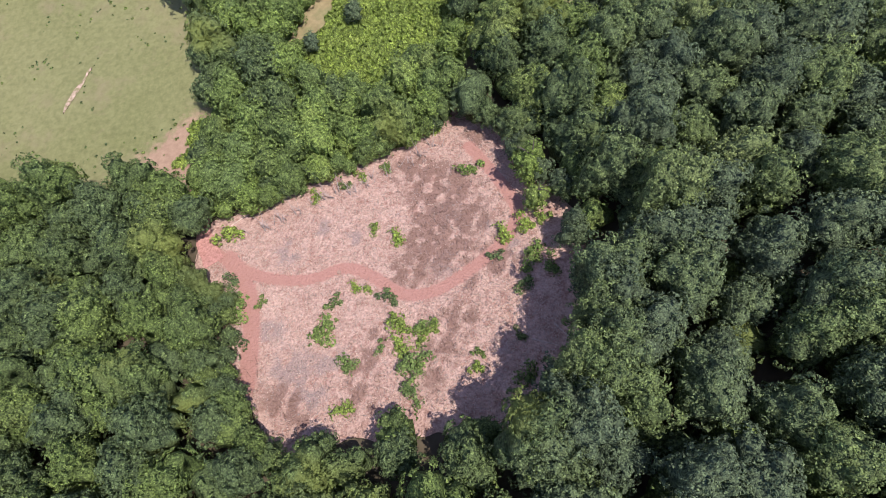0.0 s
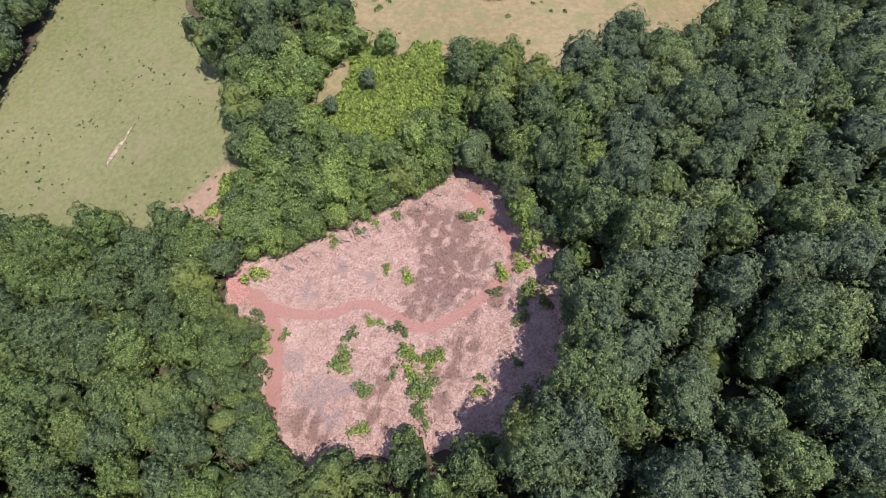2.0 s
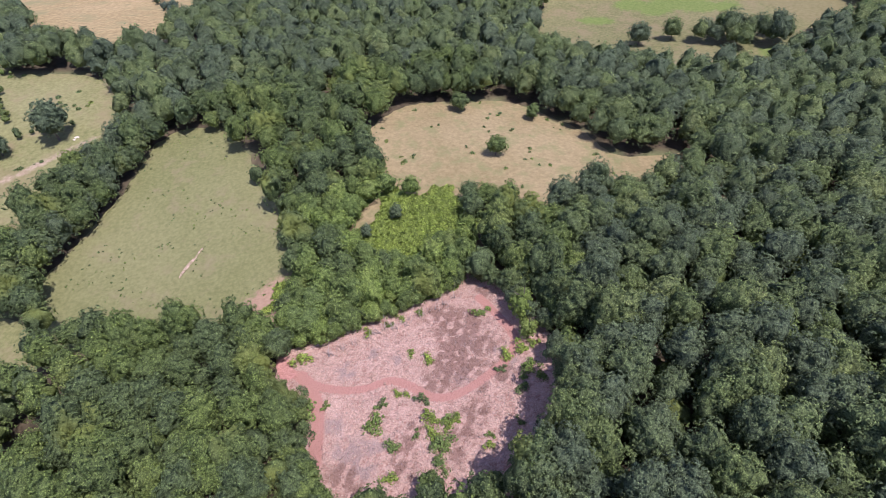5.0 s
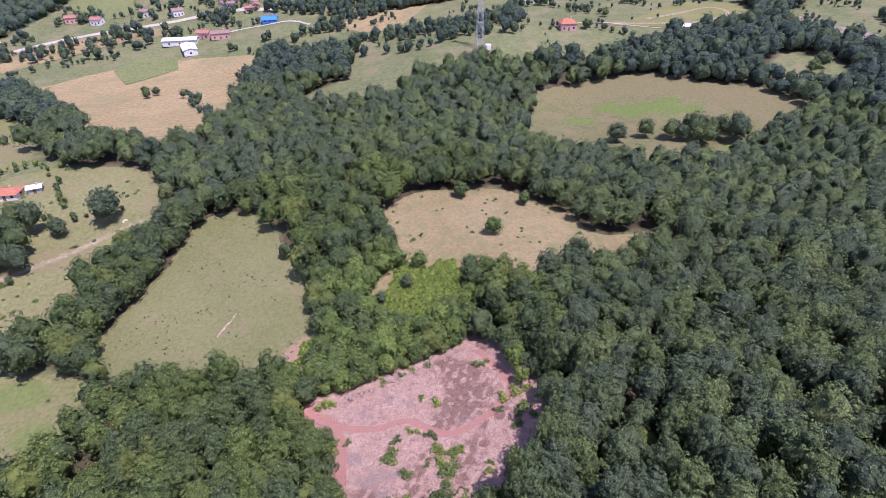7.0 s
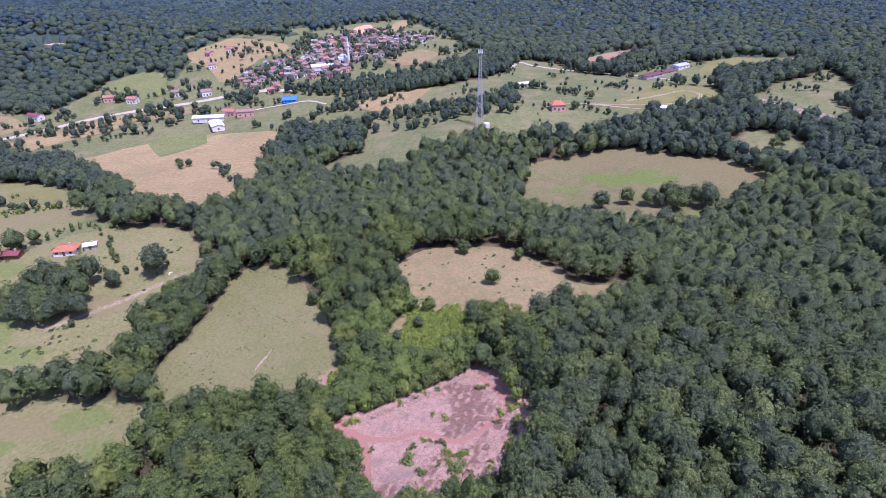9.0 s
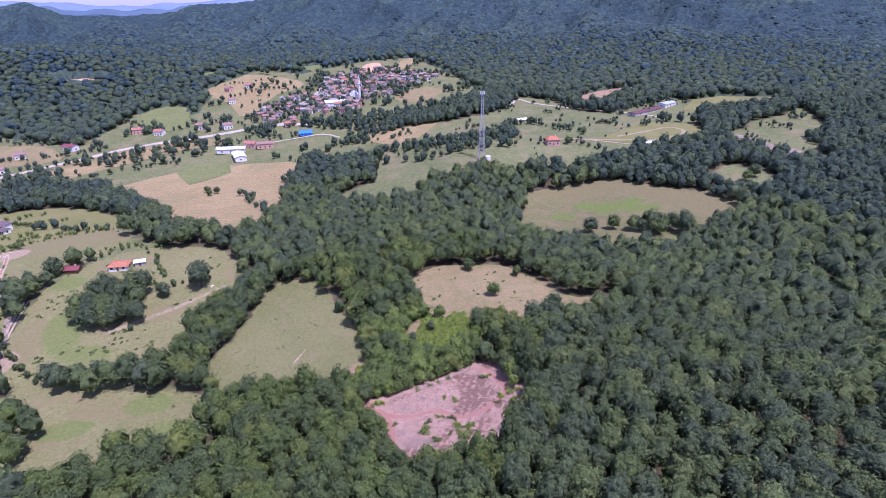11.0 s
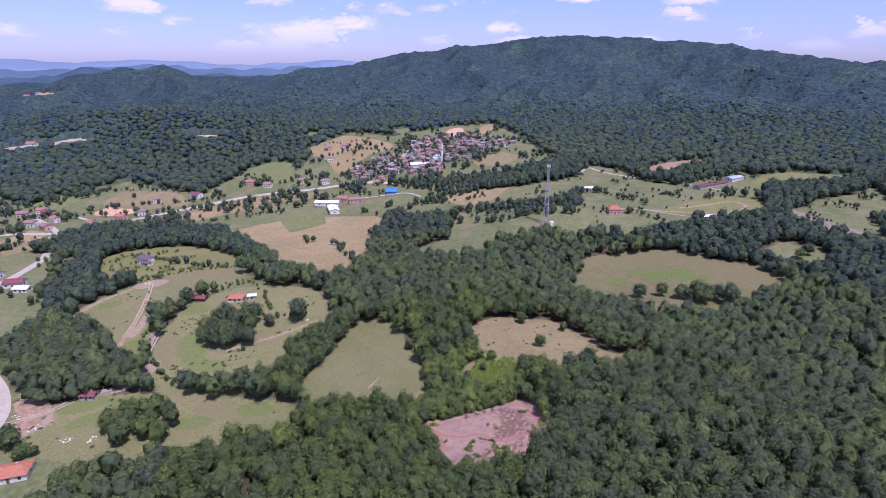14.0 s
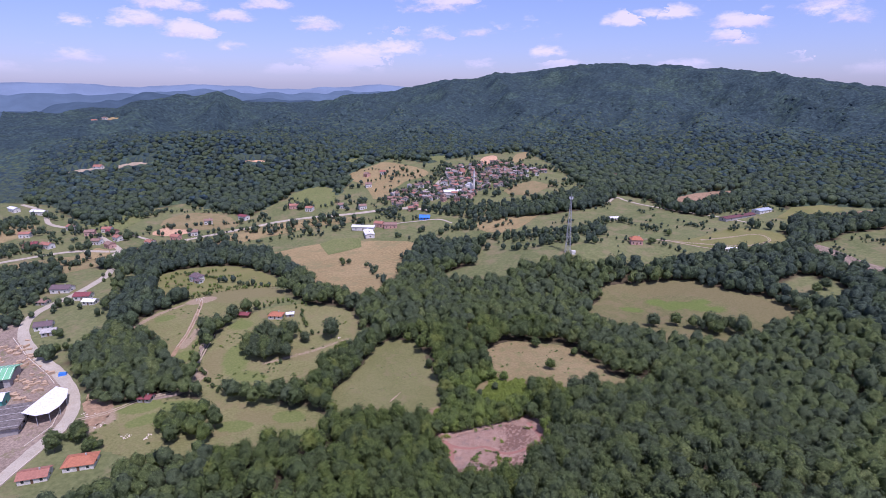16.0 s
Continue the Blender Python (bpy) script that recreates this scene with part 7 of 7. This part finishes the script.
minaret = thing("minaret", -107, 492, 0, "slender white minaret above the village roofs", "minaret")
part("shaft", *tube([(0, 0, -0.5), (0, 0, 17), (0, 0, 21)], [1.3, 1.1, 1.0], 10), MAT["plaster_white"], minaret)
part("balcony", *tube([(0, 0, 15.6), (0, 0, 16.4), (0, 0, 17.2)], [1.2, 1.9, 1.9], 10), MAT["plaster_white"], minaret)
part("spire", *tube([(0, 0, 21), (0, 0, 26)], [1.25, 0.05], 10), MAT["steel"], minaret)
hall = thing("prayer_hall", -114, 499, 15, "pale village hall with a shallow dome", "hall")
part("wall", *box(-4.6, -4.6, -0.5, 4.6, 4.6, 5), MAT["plaster_white"], hall)
part("dome", *tube([(0, 0, 4.9), (0, 0, 6.2), (0, 0, 7.5), (0, 0, 8.2)], [3.9, 3.5, 2.1, 0.15], 14), MAT["steel"], hall)

for x, y, t, w, d, lab in ((-204.8, 379.5, 8, 24, 9, "long white-roofed farm shed in the valley"), (-192.2, 362, -62, 20, 9, "white-roofed barn in the valley"), (-128, 480, 20, 26, 12, "large hall with pale roof in the village")):
    gable_house(x, y, t, w, d, 4.0, 0.25, "metal_white", "plaster_white", lab, "barn")
gable_house(-144.4, 406, 10, 11, 8, 2.6, 0.5, "tarp_blue", "tarp_blue", "bright blue tarpaulin shelter at the village foot", "shelter")
barn = gable_house(172, 436, 42, 46, 8, 2.8, 0.22, "barn_red", "plaster_grey", "long low dark red barn at the wood edge", "barn")
gable_house(201, 463, 42, 20, 9, 3.4, 0.22, "metal_blue", "plaster_white", "barn with shiny pale metal roof at the wood edge", "barn")
gable_house(52, 402, 20, 9, 6, 2.6, 0.3, "metal_white", "plaster_white", "small white hut in the pasture", "shed")

# timber yard beside the road
shed_white = thing("open_hall", -234, 27, 0, "open-sided hall with curved white metal roof beside the road", "hall", "", 0.3)
outline = [(-3.5, -10.5), (5.0, -10.8), (9.0, -7.0), (8.6, -0.5), (5.5, 6.5), (-0.5, 13.0), (-9.5, 14.0)]
roof_z = lambda x, y: 4.6 + 0.9 * math.cos(x * 0.09)
part("roof", [(x, y, roof_z(x, y)) for x, y in outline] + [(x, y, roof_z(x, y) + 0.25) for x, y in outline], [tuple(range(7))[::-1], tuple(range(7, 14))] + [(k, (k + 1) % 7, (k + 1) % 7 + 7, k + 7) for k in range(7)], MAT["metal_white"], shed_white)
for x, y in outline:
    part("post", *beam((x * 0.94, y * 0.94, -0.6), (x * 0.94, y * 0.94, roof_z(x, y) + 0.05), 0.16), MAT["steel"], shed_white)
part("back_wall", *box(-8.6, 12.4, -0.5, -1.5, 12.7, 4.4), MAT["plaster_grey"], shed_white)
green_hall = thing("green_hall", -287, 41, 32, "hall with ribbed green metal roof in the timber yard", "hall", "", 0.3)
part("wall", *box(-11, -8, -0.4, 11, 8, 6), MAT["plaster_grey"], green_hall)
for s_ in (-1, 1):
    sl_ = part("roof", [(-12, s_ * 9, 5.6), (12, s_ * 9, 5.6), (12, 0, 8.2), (-12, 0, 8.2), (-12, s_ * 9, 5.8), (12, s_ * 9, 5.8), (12, 0, 8.4), (-12, 0, 8.4)], [(0, 1, 2, 3), (7, 6, 5, 4), (0, 4, 5, 1), (1, 5, 6, 2), (2, 6, 7, 3), (3, 7, 4, 0)], MAT["metal_green"], green_hall)
    for k in range(9):
        x = -11.4 + k * 2.85
        part("rib", [(x - 0.12, s_ * 9, 5.8), (x + 0.12, s_ * 9, 5.8), (x + 0.12, 0, 8.4), (x - 0.12, 0, 8.4), (x - 0.12, s_ * 9, 5.93), (x + 0.12, s_ * 9, 5.93), (x + 0.12, 0, 8.53), (x - 0.12, 0, 8.53)], [(0, 1, 2, 3), (7, 6, 5, 4), (0, 4, 5, 1), (1, 5, 6, 2), (2, 6, 7, 3), (3, 7, 4, 0)], MAT["metal_white"], sl_)
part("gate", *box(3, -8.1, 0, 8, -7.9, 4.5), MAT["glass_dark"], green_hall)
gable_house(-266, 25, 30, 11, 9, 5, 0.4, "metal_white", "metal_teal", "small hall with white roof and teal gable", "hall")
grey = thing("flat_building", -246, 14, 32, "low unfinished concrete building with stained flat roof", "building", "", 0.3)
MAT["old_roofing"] = paint("old_roofing", (0.17, 0.15, 0.14), 0.95, 0.6, 0.6)
part("wall", *box(-9, -11, -0.5, 9, 11, 4), MAT["concrete"], grey)
part("roof_slab", *box(-10, -12, 4, 10, 12, 4.4), MAT["old_roofing"], grey)
for k in range(4):
    part("window", *box(9.0 - 0.03, -9 + k * 5, 1.2, 9.06, -6.4 + k * 5, 2.8), MAT["glass_dark"], grey)
    part("roof_joint", *box(-9.6, -10 + k * 6, 4.4, 9.6, -9.7 + k * 6, 4.52), MAT["plaster_grey"], grey)
yr = np.random.default_rng(50)
for k in range(64):
    t = yr.uniform(0, 1) ** 1.3
    x, y = -250 - 62 * t + yr.uniform(-9, 5), 39 + 42 * t + yr.uniform(-11, 5)
    e = thing("timber_stack", x, y, float(yr.uniform(0, 90)), "stack of pale sawn timber in the yard", "timber stack", "timber stacks")
    L, W = yr.uniform(1.6, 4.2), yr.uniform(0.8, 1.9)
    for q in range(int(yr.integers(2, 5))):
        part("plank_layer", *box(-L / 2 + yr.uniform(-0.2, 0.2), -W / 2, q * 0.42, L / 2 + yr.uniform(-0.2, 0.2), W / 2, q * 0.42 + 0.34), MAT["timber"], e)
tarp = thing("tarpaulin", -254.5, 55, 30, "bright blue tarpaulin over a timber load", "tarpaulin")
part("cover", [(-2, -1.2, 0), (2, -1.2, 0), (2, 1.2, 0), (-2, 1.2, 0), (-1.8, -0.9, 1.5), (1.8, -0.8, 1.6), (1.7, 0.9, 1.5), (-1.8, 0.9, 1.7)], [(3, 2, 1, 0), (4, 5, 6, 7), (0, 1, 5, 4), (1, 2, 6, 5), (2, 3, 7, 6), (3, 0, 4, 7)], MAT["tarp_blue"], tarp)
for x, y, n_, rr in ((-182, 20.3, 16, 2.6), (-172.0, 22.2, 14, 2.4), (-236, 151, 18, 4.0), (-200, 24, 10, 3.0), (-118, 119.5, 4, 1.0), (-110.5, 104, 4, 1.2), (-213, 30, 10, 3.5)):
    e = thing("rubble_heap", x, y, 0, "heap of pale broken stones on the grass", "rubble heap", "rubble heaps")
    for q in range(n_):
        a, d = yr.uniform(0, 6.28), rr * math.sqrt(yr.uniform(0, 1))
        s_ = yr.uniform(0.2, 0.6)
        part("stone", ICO_V * np.array([s_, s_ * 0.8, s_ * 0.6]) * yr.uniform(0.75, 1.2, (12, 1)) + (math.cos(a) * d, math.sin(a) * d, s_ * 0.25), ICO_F, MAT["stone_pale"], e)


def low_wall(line, height, mat, label):
    e = tagged(new("low_wall"), label, "wall")
    e.matrix_world = pose(line[0][0], line[0][1], float(land(*line[0])))
    for (a, b), (c, d) in zip(line, line[1:]):
        k = max(1, int(math.hypot(c - a, d - b) / 6))
        for q in range(k):
            p0, p1 = (a + (c - a) * q / k, b + (d - b) * q / k), (a + (c - a) * (q + 1) / k, b + (d - b) * (q + 1) / k)
            n_ = np.array([-(p1[1] - p0[1]), p1[0] - p0[0]]); n_ = n_ / (np.linalg.norm(n_) + 1e-9) * 0.18
            v = []
            for hh in (-0.3, height):
                for px_, py_ in ((p0[0] - n_[0], p0[1] - n_[1]), (p1[0] - n_[0], p1[1] - n_[1]), (p1[0] + n_[0], p1[1] + n_[1]), (p0[0] + n_[0], p0[1] + n_[1])):
                    v.append((px_ - line[0][0], py_ - line[0][1], float(land(px_, py_)) - float(land(*line[0])) + hh))
            part("wall_section", v, [(3, 2, 1, 0), (4, 5, 6, 7), (0, 1, 5, 4), (1, 2, 6, 5), (2, 3, 7, 6), (3, 0, 4, 7)], MAT[mat], e)
    return e


low_wall([(-324, 84), (-292, 66), (-262, 52.5), (-252, 47)], 0.9, "stone_pale", "low pale wall along the yard and road")
low_wall([(-206, -27), (-209, -12), (-211, 2)], 0.6, "stone_pale", "low pale kerb wall beside the road")
low_wall([(-221.5, 3), (-222, 18), (-229, 29)], 0.7, "stone_pale", "low pale wall in front of the open hall")
